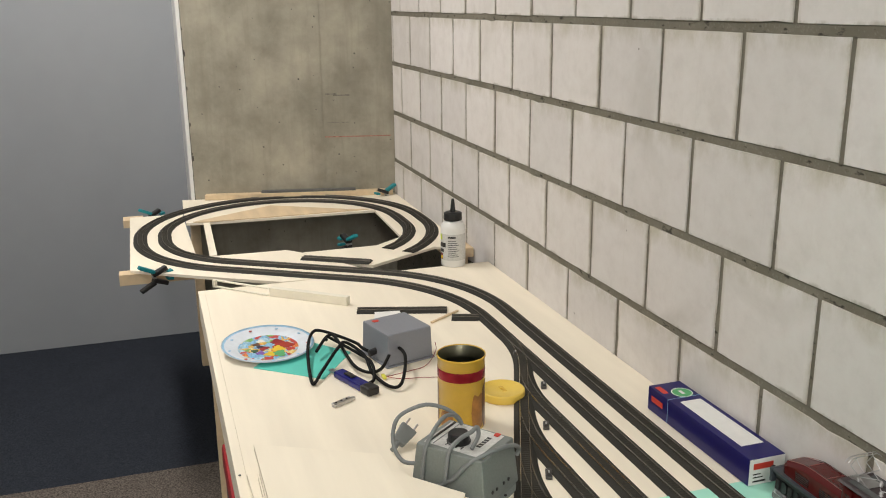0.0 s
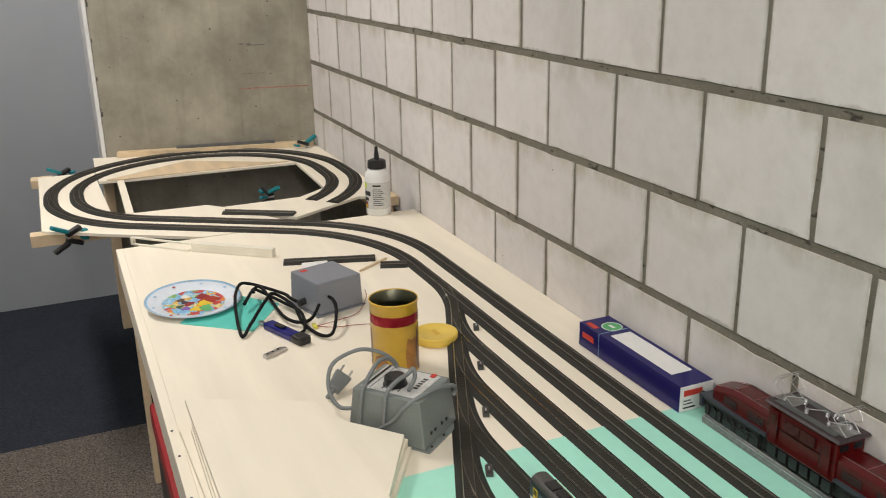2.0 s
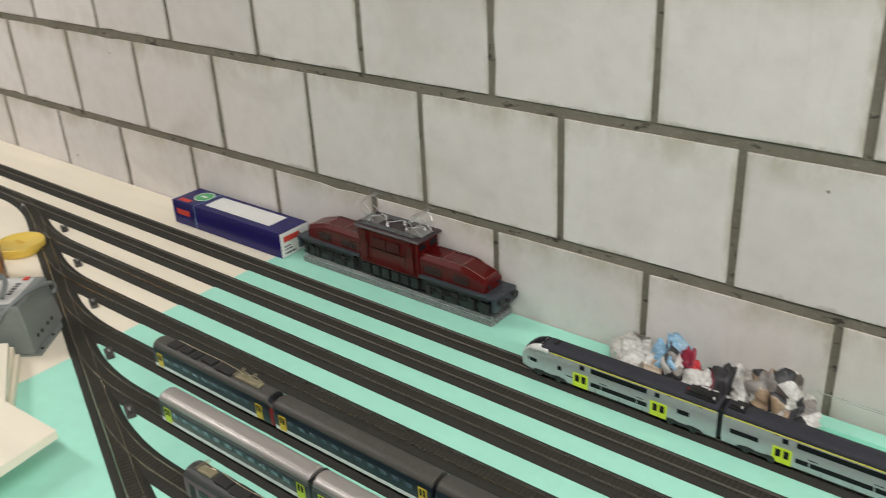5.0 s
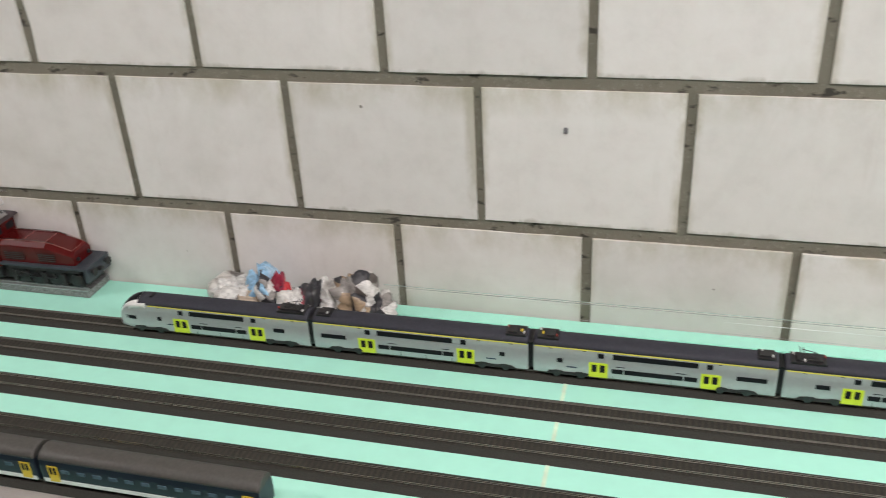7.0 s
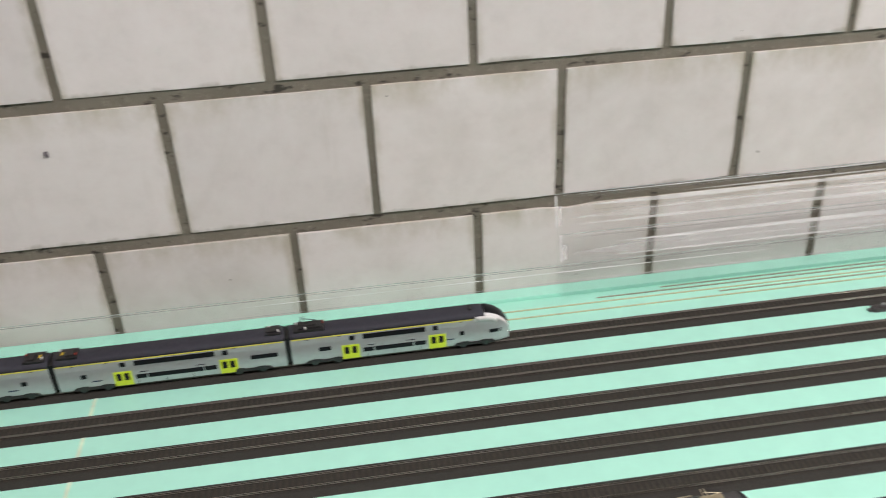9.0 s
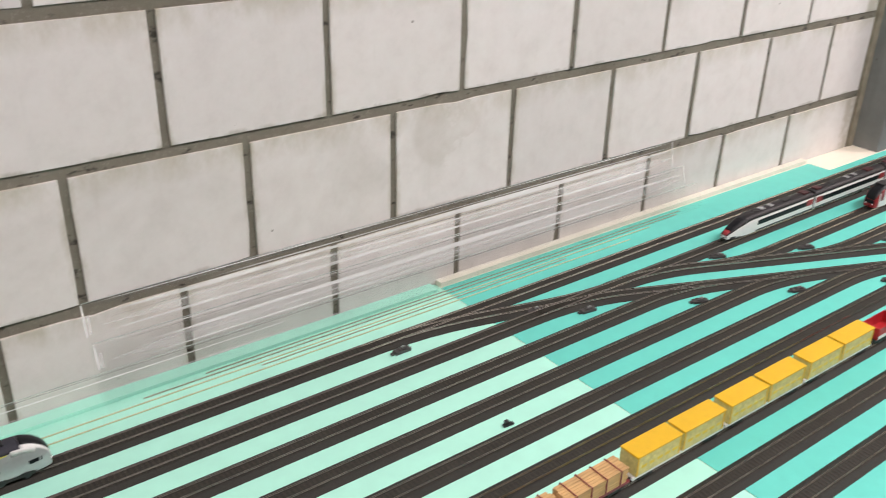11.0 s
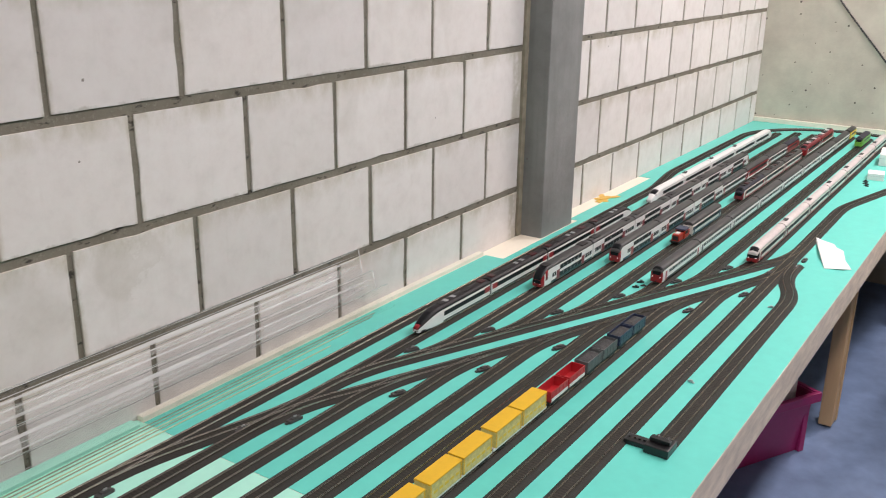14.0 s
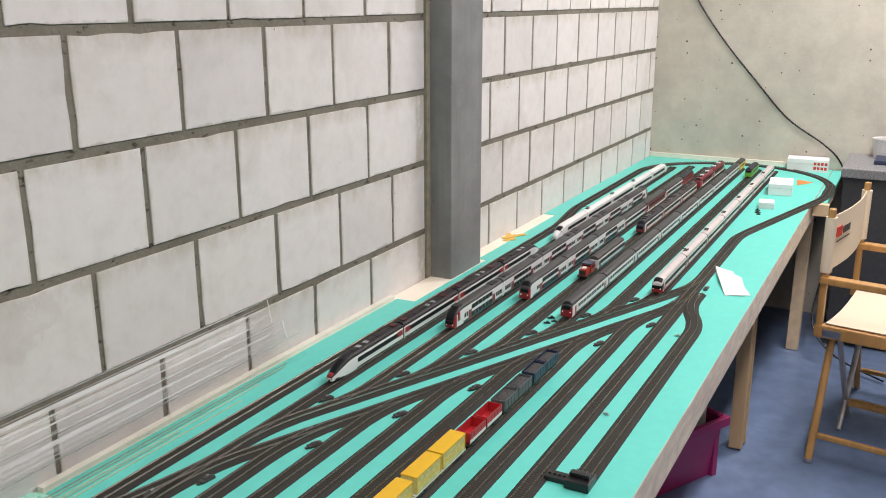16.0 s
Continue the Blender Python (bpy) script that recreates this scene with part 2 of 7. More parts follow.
M_RAIL = material("nickel_silver_rail", (0.54, 0.51, 0.44), 0.23, 1.0, grain=0.12, scale=120, wear=0.3, wear_scale=30)
M_DULLRAIL = material("tarnished_rail", (0.16, 0.145, 0.125), 0.55, 0.6, grain=0.2, scale=120)
M_DOOR = material("grey_door_panel", (0.295, 0.312, 0.335), 0.45, grain=0.02, scale=8, wear=0.05, wear_scale=1.2)
M_WHITE = material("white_paint", (0.78, 0.78, 0.76), 0.5, grain=0.03, wear=0.08)
M_CARPET = material("dark_carpet", (0.030, 0.035, 0.046), 0.95, grain=0.55, scale=260, wear=0.25, wear_scale=5, relief=0.002, relief_scale=400, spec=0.1)
M_CARPET2 = material("speckled_carpet", (0.13, 0.112, 0.098), 0.95, grain=0.75, scale=180, wear=0.2, wear_scale=6, relief=0.002, relief_scale=400, spec=0.1)
M_LINO = material("blue_linoleum", (0.145, 0.21, 0.34), 0.42, grain=0.20, scale=12, wear=0.35, wear_scale=2, relief=0.0003)
M_CEIL = material("ceiling_paint", (0.70, 0.69, 0.66), 0.9, grain=0.04, wear=0.1)
M_STEEL = material("steel", (0.55, 0.55, 0.56), 0.35, 1.0, grain=0.1)
M_BLACK = material("black_plastic", (0.012, 0.012, 0.013), 0.38, grain=0.2)
M_LAMP = glow("lamp_diffuser", (1.0, 0.95, 0.88), 3.0)


# ---- geometry helpers ----
def mesh_ob(name, verts, faces, mat, parent=None, label="", smooth=False):
    me = bpy.data.meshes.new(name)
    me.from_pydata([tuple(v) for v in verts], [], faces)
    me.materials.append(mat)
    if smooth:
        me.polygons.foreach_set("use_smooth", [True] * len(me.polygons))
    me.update()
    ob = new(name, me)
    if parent:
        ob.parent = parent
    if label:
        ob["label"] = label
    return ob


def part(name, bm, mat, parent=None, label="", smooth=False):
    me = bpy.data.meshes.new(name)
    bmesh.ops.recalc_face_normals(bm, faces=bm.faces)
    bm.to_mesh(me)
    bm.free()
    me.materials.append(mat)
    if smooth:
        me.polygons.foreach_set("use_smooth", [True] * len(me.polygons))
    ob = new(name, me)
    if parent:
        ob.parent = parent
    if label:
        ob["label"] = label
    return ob


def empty(name, m, label, category, group="", kind=""):
    ob = new(name)
    ob.empty_display_size = 0.05
    ob.matrix_basis = m
    return tagged(ob, label, category, group, kind)


def add_box(bm, x0, x1, y0, y1, z0, z1, bev=0.0, m=None):
    r = bmesh.ops.create_cube(bm, size=1.0)
    vs = r["verts"]
    bmesh.ops.scale(bm, vec=(x1 - x0, y1 - y0, z1 - z0), verts=vs)
    bmesh.ops.translate(bm, vec=((x0 + x1) / 2, (y0 + y1) / 2, (z0 + z1) / 2), verts=vs)
    if bev:
        es = {e for v in vs for e in v.link_edges}
        out = bmesh.ops.bevel(bm, geom=list(es), offset=bev, segments=2, affect="EDGES", profile=0.6)
        vs = list({v for f in out["faces"] for v in f.verts} | {v for v in vs if v.is_valid})
    if m is not None:
        bmesh.ops.transform(bm, matrix=m, verts=vs)
    return vs


def box(name, x0, x1, y0, y1, z0, z1, mat, parent=None, bev=0.0, label="", m=None):
    bm = bmesh.new()
    add_box(bm, x0, x1, y0, y1, z0, z1, bev, m)
    return part(name, bm, mat, parent, label)


def add_cyl(bm, p, q, r, seg=16, r2=None):
    p, q = Vector(p), Vector(q)
    d = q - p
    rot = d.to_track_quat("Z", "Y").to_matrix().to_4x4()
    bmesh.ops.create_cone(bm, cap_ends=True, segments=seg, radius1=r, radius2=r if r2 is None else r2, depth=d.length,
                          matrix=Matrix.Translation((p + q) / 2) @ rot)


def cyl(name, p, q, r, mat, parent=None, seg=16, label="", r2=None):
    bm = bmesh.new()
    add_cyl(bm, p, q, r, seg, r2)
    return part(name, bm, mat, parent, label)


def lathe_bm(profile, seg=40, wobble=0.0):
    bm = bmesh.new()
    rings = []
    for r, z in profile:
        if r < 1e-6:
            rings.append([bm.verts.new((0, 0, z))])
        else:
            rings.append([bm.verts.new((r * math.cos(2 * math.pi * i / seg), r * math.sin(2 * math.pi * i / seg), z)) for i in range(seg)])
    for a, b in zip(rings, rings[1:]):
        for i in range(seg):
            j = (i + 1) % seg
            f = [a[i % len(a)], a[j % len(a)], b[j % len(b)], b[i % len(b)]]
            f = list(dict.fromkeys(f))
            if len(f) > 2:
                bm.faces.new(f)
    return bm


def tube(name, pts, r, mat, parent=None, seg=8, label="", closed=False):
    """A round cord through a few guide points, smoothed."""
    P = [Vector(p) for p in pts]
    fine = []
    n = len(P)
    for i in range(n - 1):
        a, b, c, d = P[max(i - 1, 0)], P[i], P[i + 1], P[min(i + 2, n - 1)]
        for k in range(8):
            t = k / 8
            fine.append(0.5 * ((2 * b) + (c - a) * t + (2 * a - 5 * b + 4 * c - d) * t * t + (3 * b - a - 3 * c + d) * t ** 3))
    fine.append(P[-1])
    verts, faces = [], []
    up = Vector((0, 0, 1))
    for i, p in enumerate(fine):
        d = (fine[min(i + 1, len(fine) - 1)] - fine[max(i - 1, 0)]).normalized()
        s = d.cross(up)
        s = s.normalized() if s.length > 1e-4 else Vector((1, 0, 0))
        u = s.cross(d)
        for k in range(seg):
            a = 2 * math.pi * k / seg
            verts.append(p + s * (r * math.cos(a)) + u * (r * math.sin(a)))
    for i in range(len(fine) - 1):
        for k in range(seg):
            l = (k + 1) % seg
            faces.append((i * seg + k, i * seg + l, (i + 1) * seg + l, (i + 1) * seg + k))
    faces.append(tuple(range(seg))[::-1])
    faces.append(tuple((len(fine) - 1) * seg + k for k in range(seg)))
    return mesh_ob(name, verts, faces, mat, parent, label, smooth=True)


# ---- the large structure ----
PITCH, COURSE, BED = 0.26, 0.2036, 0.0170
X_W, X_E, Y_S = -3.44, 5.60, -4.2
X_NW = -3.265       # the concrete wall runs askew: it meets the block wall here
SKEW = math.degrees(math.atan2(X_NW - X_W, 0.835))
COL0, COL1 = 3.165, 3.365


def slab(name, x0, x1, y0, y1, z0, z1, mat, label, category, bev=0.0):
    return tagged(box(name, x0, x1, y0, y1, z0, z1, mat, bev=bev), label, category, kind="structure")


slab("floor", -3.9, 5.9, Y_S, 0.2, -0.1, 0.0, M_LINO, "worn blue linoleum floor of a cellar room", "floor")
slab("carpet", -3.83, -2.475, Y_S, -0.02, 0.0, 0.006, M_CARPET, "dark blue-grey carpet by the door", "carpet")
slab("carpet_runner", -2.475, 0.3, Y_S, -0.02, 0.0, 0.007, M_CARPET2, "brown-grey speckled carpet beside the table", "carpet")
slab("ceiling", -3.9, 5.9, Y_S, 0.2, CEIL, CEIL + 0.15, M_CEIL, "plain pale cellar ceiling", "ceiling")
wall_north = slab("wall_north", -3.9, 5.9, 0.0028, 0.2, 0.0, CEIL, M_MORTAR, "white sand-lime block wall with raked grey mortar joints", "wall")
slab("wall_east", X_E, X_E + 0.18, Y_S, 0.006, 0.0, CEIL, M_CONCRETE_E, "pitted raw concrete end wall", "wall")
slab("wall_south", -4.0, 5.9, Y_S - 0.15, Y_S, 0.0, CEIL, M_WHITE, "plain white cellar wall", "wall")
wall_west = slab("wall_west", -0.46, 0.0, 0.0, 0.853, 0.0, CEIL, M_CONCRETE, "raw concrete wall with formwork marks and a red line", "wall")
wall_west.matrix_basis = pose(X_W, -0.835, 0, 0, 0, -SKEW)
slab("door_panel", -3.9, -3.82, Y_S, -0.852, 0.0, CEIL, M_DOOR, "smooth grey sliding door panel", "door")
slab("jamb", -3.82, X_W - 0.002, -0.852, -0.837, 0.0, CEIL, M_WHITE, "white painted door jamb beside the concrete", "trim")
slab("joint_filler", COL0 - 0.021, COL0 - 0.0005, -0.006, 0.0085, 0.0, CEIL, material("brown_joint_filler", (0.33, 0.295, 0.22), 0.9, grain=0.2, scale=40, wear=0.4, wear_scale=8), "brown crumbly filler beside the column", "trim")
slab("column", COL0, COL1, -0.075, 0.007, 0.0, CEIL, M_COLUMN, "grey painted concrete column standing in the block wall", "column", bev=0.004)

box("paint_mark", 0.4962, 0.5012, -0.0022, -0.0012, 1.0242, 1.0316, material("dark_mark", (0.22, 0.205, 0.215), 0.8, grain=0.4, scale=300), wall_north, bev=0.0019, label="small grey paint mark")
for cz, cw, ch in ((1.335, 0.006, 0.018), (1.352, 0.004, 0.009), (1.20, 0.004, 0.012), (1.62, 0.007, 0.022), (1.44, 0.003, 0.010), (1.05, 0.005, 0.014), (0.905, 0.006, 0.020), (0.93, 0.003, 0.008)):
    box("edge_chip", 0.0004, 0.0012, 0.001, 0.001 + cw, cz, cz + ch, material("dark_chip", (0.05, 0.045, 0.04), 0.9, grain=0.5, scale=150), wall_west, bev=0.0003)
# formwork joint, red chalk line and tie holes on the concrete
FWJ = 0.547
box("formwork_joint", 0.0, 0.0025, FWJ, FWJ + 0.006, 0.0, CEIL, M_CONCRETE, wall_west)
box("chalk_line", 0.0003, 0.0007, FWJ + 0.012, 0.838, 0.9885, 0.9935, material("red_chalk", (0.38, 0.19, 0.15), 0.9, grain=0.4, scale=80), wall_west, label="faint red chalk line")

M_SMEAR = material("cement_smear", (0.20, 0.185, 0.155), 0.9, grain=0.5, scale=60, wear=0.4, wear_scale=25)
for y0, y1, z0, z1 in ((0.566, 0.615, 1.168, 1.174), (0.600, 0.672, 1.163, 1.168), (0.572, 0.660, 1.050, 1.052)):
    box("cement_smear", 0.0003, 0.0008, y0, y1, z0, z1, M_SMEAR, wall_west, bev=0.0002)
bm = bmesh.new()
for r0, r1, x1 in ((0.0, 0.0105, 0.0006), (0.0112, 0.0135, 0.0014)):
    for k in range(20):
        a, b = 2 * math.pi * k / 20, 2 * math.pi * (k + 1) / 20
        vs = [bm.verts.new((x1, 0.627 + r * math.cos(t), 1.233 + r * math.sin(t))) for r, t in ((r0, a), (r1, a), (r1, b), (r0, b))]
        bm.faces.new(vs)
bmesh.ops.remove_doubles(bm, verts=bm.verts, dist=0.00005)
part("tie_plug", bm, M_CONCRETE, wall_west, "round filled formwork tie hole")

for lx, ly, power in LUMINAIRES:
    lum = empty("ceiling_light", pose(lx, ly, CEIL), "white ceiling luminaire with a lit diffuser", "ceiling light", "ceiling lights", "structure")
    box("housing", -0.75, 0.75, -0.13, 0.13, -0.09, 0.0, M_WHITE, lum, bev=0.006)
    box("diffuser", -0.73, 0.73, -0.115, 0.115, -0.105, -0.0905, M_LAMP, lum)


def block_mesh(rnd, w, h):
    """One block face, its outline a little chipped, sides running back into the mortar."""
    bm = bmesh.new()
    pts = []
    nx, nz = 6, 4
    for i in range(nx):
        pts.append((w * i / nx, 0))
    for i in range(nz):
        pts.append((w, h * i / nz))
    for i in range(nx):
        pts.append((w - w * i / nx, h))
    for i in range(nz):
        pts.append((0, h - h * i / nz))
    front, mid, back = [], [], []
    for x, z in pts:
        cx, cz = w / 2 - x, h / 2 - z
        j = abs(rnd.gauss(0, 0.0004)) + (0.003 if rnd.random() < 0.03 else 0)
        x2, z2 = x + math.copysign(min(j, abs(cx)), cx), z + math.copysign(min(j, abs(cz)), cz)
        k = 0.0006
        front.append(bm.verts.new((x2 + math.copysign(min(k, abs(cx)), cx), 0.0, z2 + math.copysign(min(k, abs(cz)), cz))))
        mid.append(bm.verts.new((x2, 0.0008, z2)))
        back.append(bm.verts.new((x2, 0.006, z2)))
    n = len(pts)
    for i in range(n):
        j = (i + 1) % n
        bm.faces.new((mid[i], mid[j], front[j], front[i]))
        bm.faces.new((back[i], back[j], mid[j], mid[i]))
    bm.faces.new(front)
    bmesh.ops.recalc_face_normals(bm, faces=bm.faces)
    me = bpy.data.meshes.new("block")
    bm.to_mesh(me)
    bm.free()
    me.materials.append(M_BLOCK)
    return me
rnd = random.Random(11)


def lay_blocks():
    rows_up = int((CEIL - L0) / COURSE) + 1
    joined_v, joined_f = [], []

    def lay(x0, w, z, row):
        me = block_mesh(rnd, w, COURSE - BED)
        at = Vector((x0 + rnd.uniform(-0.001, 0.001), rnd.uniform(-0.0012, 0.0008), z + rnd.uniform(-0.0008, 0.0008)))
        if row <= 5:
            ob = new("block", me)
            ob.location = at
            ob.parent = wall_north
        else:
            base = len(joined_v)
            joined_v.extend(v.co + at for v in me.vertices)
            joined_f.extend([tuple(base + i for i in p.vertices) for p in me.polygons])

    def settle(x, row):
        """The courses creep along the wall: how far a joint lies off the even pitch."""
        off = float(np.interp(x, (-3.2, -1.5, -0.2, 0.12, 0.53, 0.85, 1.3, 1.7, 2.0, 2.2, 2.45, 2.6, 2.85, 3.1), (-0.012, -0.004, -0.004, -0.002, 0.006, 0.0095, 0.0105, 0.008, 0.005, 0.0005, -0.006, -0.012, -0.019, -0.022)))
        if row == 3:
            off += float(np.interp(x, (-2.0, -0.4, 1.4), (0.014, 0.014, -0.008)))
        return off

    for row in range(0, rows_up):
        z = L0 - (COURSE - BED) + row * COURSE
        for a, b, step, shift in ((X_W, COL0 - 0.022, PITCH, 0.012 * PITCH if row % 2 == 0 else -0.53 * PITCH), (COL1 + 0.004, X_E, 0.2400, 3.583 if row % 2 == 0 else 3.692)):
            n0 = math.floor((a - shift) / step) - 1
            for n in range(n0, n0 + 40):
                x0, x1 = n * step + shift, (n + 1) * step + shift
                if step == PITCH:
                    x0, x1 = x0 + settle(x0, row), x1 + settle(x1, row)
                x0, x1 = x0 + 0.0058, x1 - 0.0058
                x0, x1 = max(x0, a + 0.003), min(x1, b - 0.003)
                if step == PITCH and 0 < b - 0.003 - x1 < 0.06:
                    x1 = b - 0.003
                if x1 - x0 > (0.06 if x1 > b - 0.004 else 0.03):
                    lay(x0, x1 - x0, z, row)
    if joined_v:
        tagged(mesh_ob("blockwork", joined_v, joined_f, M_BLOCK, wall_north), kind="stuff")


# ---- the table ----
TX0, TX1, TY = -2.13, X_E - 0.004, -0.902
table = empty("layout_table", pose(0, 0, 0), "long plywood layout table on wooden legs along the wall", "table")
box("tabletop", TX0, TX1, TY + 0.018, -0.002, H - 0.018, H, M_PLY, table, bev=0.001)
box("front_board", TX0, 1.2, TY, TY + 0.0178, H - 0.085, H, M_PLY, table, bev=0.0006)
box("front_board", 1.2005, TX1, TY, TY + 0.0178, H - 0.085, H - 0.0004, M_PLYG, table, bev=0.0015)
box("leg", -2.128, -2.075, -0.884, -0.864, 0.0075, H - 0.0185, M_PINE, table, bev=0.002)
for lx, ly in ((-2.05, -0.08), (-0.2, -0.82), (1.8, -0.82), (3.955, -0.812), (5.55, -0.82), (1.8, -0.08), (3.9, -0.08), (5.55, -0.08), (-0.2, -0.08)):
    box("leg", lx - 0.028, lx + 0.028, ly - 0.022, ly + 0.022, 0.0075, H - 0.0185, M_LEG, table, bev=0.003)
box("leg", 3.9835, 4.0035, -0.838, -0.786, 0.0075, H - 0.0185, M_LEG, table, bev=0.002)
box("cross_rail", TX0 + 0.09, TX1 - 0.02, -0.80, -0.775, H - 0.10, H - 0.0185, M_PINE, table)

tagged(box("mint_sheet", -0.715, 1.778, -0.880, -0.0035, H, H + 0.0012, M_MINT, bev=0.0003), "pale mint painted sheet lying on the table", "sheet")
def prism(name, outline, z0, z1, mat, parent=None, label=""):
    n = len(outline)
    verts = [(x, y, z0) for x, y in outline] + [(x, y, z1) for x, y in outline]
    faces = [tuple(range(n))[::-1], tuple(range(n, 2 * n))] + [(i, (i + 1) % n, n + (i + 1) % n, n + i) for i in range(n)]
    return mesh_ob(name, verts, faces, mat, parent, label)


tagged(prism("turquoise_sheet", [(1.780, -0.901), (5.592, -0.901), (5.592, -0.0035), (4.08, -0.0035), (4.08, -0.051), (3.40, -0.051), (3.40, -0.080), (2.937, -0.080), (2.934, -0.024), (1.780, -0.022)], H, H + 0.0012, M_TEAL),
       "turquoise painted sheet lying on the table", "sheet")

tagged(box("seam_tape", 0.5185, 0.5235, -0.878, -0.032, H + 0.0013, H + 0.0015, material("pale_seam_tape", (0.66, 0.86, 0.66), 0.4, grain=0.15, scale=40)), "pale strip of tape over a seam of the mint sheet", "tape")

# ---- track plan ----
TRACK_Y = [-0.1222 - 0.0765 * i for i in range(10)]
BED_Z = H + 0.0012


def route(x, y, heading, *moves):
    """Points along straight ('s', length) and curved ('c', radius, degrees; left positive) lengths of track."""
    pts, h = [(x, y)], radians(heading)
    for mv in moves:
        if mv[0] == "s":
            n = 2
            x0, y0 = pts[-1]
            for k in range(1, n + 1):
                pts.append((x0 + math.cos(h) * mv[1] * k / n, y0 + math.sin(h) * mv[1] * k / n))
        else:
            r, turn = mv[1], radians(mv[2])
            n = max(3, int(abs(mv[2]) / 3))
            s = 1 if turn > 0 else -1
            cx, cy = pts[-1][0] - math.sin(h) * r * s, pts[-1][1] + math.cos(h) * r * s
            for k in range(1, n + 1):
                a = h + turn * k / n
                pts.append((cx + math.sin(a) * r * s, cy - math.cos(a) * r * s))
            h += turn
    return pts


def sweep(pts, section, z, widen=None):
    verts, faces = [], []
    n = len(section)
    P = [Vector((*p, 0)) for p in pts]
    for i, p in enumerate(P):
        d0 = (P[i] - P[i - 1]).normalized() if i else (P[1] - P[0]).normalized()
        d1 = (P[i + 1] - P[i]).normalized() if i < len(P) - 1 else d0
        d = (d0 + d1).normalized()
        s = Vector((-d.y, d.x, 0)) / max(0.5, d.dot(d1))
        k = widen(p.x) if widen else 1.0
        for a, b in section:
            verts.append(p + s * (a * k) + Vector((0, 0, z + b)))
    for i in range(len(P) - 1):
        for k in range(n):
            l = (k + 1) % n
            faces.append((i * n + k, (i + 1) * n + k, (i + 1) * n + l, i * n + l))
    faces.append(tuple(range(n)))
    faces.append(tuple((len(P) - 1) * n + k for k in range(n))[::-1])
    return verts, faces


BED_SECTION = [(-0.0215, 0), (-0.0207, 0.0014), (-0.0132, 0.0060), (0.0132, 0.0060), (0.0207, 0.0014), (0.0215, 0)]
RAIL = [(-0.0009, 0), (-0.0004, 0.0006), (-0.0004, 0.0018), (-0.00025, 0.0020), (-0.0001, 0.0022), (0.0001, 0.0022), (0.00025, 0.0020), (0.0004, 0.0018), (0.0004, 0.0006), (0.0009, 0)]


def lay_track(pts, label="dark plastic bedded model railway track", z=None, lift=0.0, name="track", widen=None, rail=None):
    z = (BED_Z if z is None else z) + lift
    tr = empty(name, pose(pts[0][0], pts[0][1], z), label, "model track", "layout tracks")
    off = Vector((pts[0][0], pts[0][1], z))

    def child(nm, vf, mat):
        v, f = vf
        return mesh_ob(nm, [Vector(p) - off for p in v], f, mat, tr)
    child("bed", sweep(pts, BED_SECTION, z, widen), M_BED)
    for s in (-1, 1):
        child("rail", sweep(pts, [(a + s * 0.00875, b) for a, b in RAIL], z + 0.0074), rail or M_RAIL)
    # sleepers
    P = [Vector((*p, 0)) for p in pts]
    seg = [(b - a).length for a, b in zip(P, P[1:])]
    total = sum(seg)
    v, f = [], []
    n = int(total / 0.0072)
    j, acc = 0, 0.0
    for k in range(n):
        s = (k + 0.5) * 0.0072
        while j < len(seg) - 1 and s > acc + seg[j]:
            acc += seg[j]
            j += 1
        d = (P[j + 1] - P[j]).normalized()
        p = P[j] + d * (s - acc)
        q = Vector((-d.y, d.x, 0))
        b = len(v)
        for zz in (z + 0.0057, z + 0.0065):
            for e, w in ((-1, -1), (1, -1), (1, 1), (-1, 1)):
                v.append(p + d * (e * 0.0014) + q * (w * 0.0118) + Vector((0, 0, zz)))
        f.extend([(b + 4, b + 5, b + 6, b + 7), (b, b + 1, b + 5, b + 4), (b + 1, b + 2, b + 6, b + 5), (b + 2, b + 3, b + 7, b + 6), (b + 3, b, b + 4, b + 7)])
    tagged(child("sleeper_grid", (v, f), M_SLEEPER), kind="stuff")
    return tr


def lever(x, y, heading, z=None):
    """The hand lever box at the side of a turnout."""
    t = empty("turnout_lever", pose(x, y, BED_Z if z is None else z, 0, 0, heading), "dark grey turnout hand lever box beside the track", "lever", "turnout levers")
    bm = bmesh.new()
    add_box(bm, -0.0150, 0.0150, -0.0060, 0.0060, 0, 0.0055, 0.0012)
    add_box(bm, -0.0070, 0.0085, -0.0042, 0.0042, 0.0056, 0.0078, 0.001)
    part("box", bm, M_LEVER, t)
    bm = bmesh.new()
    add_box(bm, -0.0015, 0.0050, -0.0014, 0.0014, 0.0079, 0.0106, 0.0006)
    part("slider", bm, M_STEEL, t)
    bm = bmesh.new()
    add_box(bm, -0.0205, -0.0152, -0.0030, 0.0030, 0, 0.0035, 0.0006)
    part("tie_lug", bm, M_LEVER, t)


LAD = 22.5
tan_l = 0.5 * math.tan(radians(LAD / 2))
slope = math.tan(radians(LAD))

# the throat at the west end
lx0 = -1.385


def lad_x(y):
    return lx0 + (TRACK_Y[1] - y) / slope


# the loop: two circles that open into tracks one and two
LC, R_OUT, R_IN = Vector((-2.765, -0.545)), 0.515, 0.432      # middle of the arc that leads out to the yard
BACK, OPEN = -0.058, 0.048                                    # the back and the open end stand off from it along the wall
EXIT = 57.0


def loop_width(x):
    """The loop's track has a wider bed than the yard's."""
    return 1.0 + 0.09 * min(1.0, max(0.0, (-1.75 - x) / 0.6))


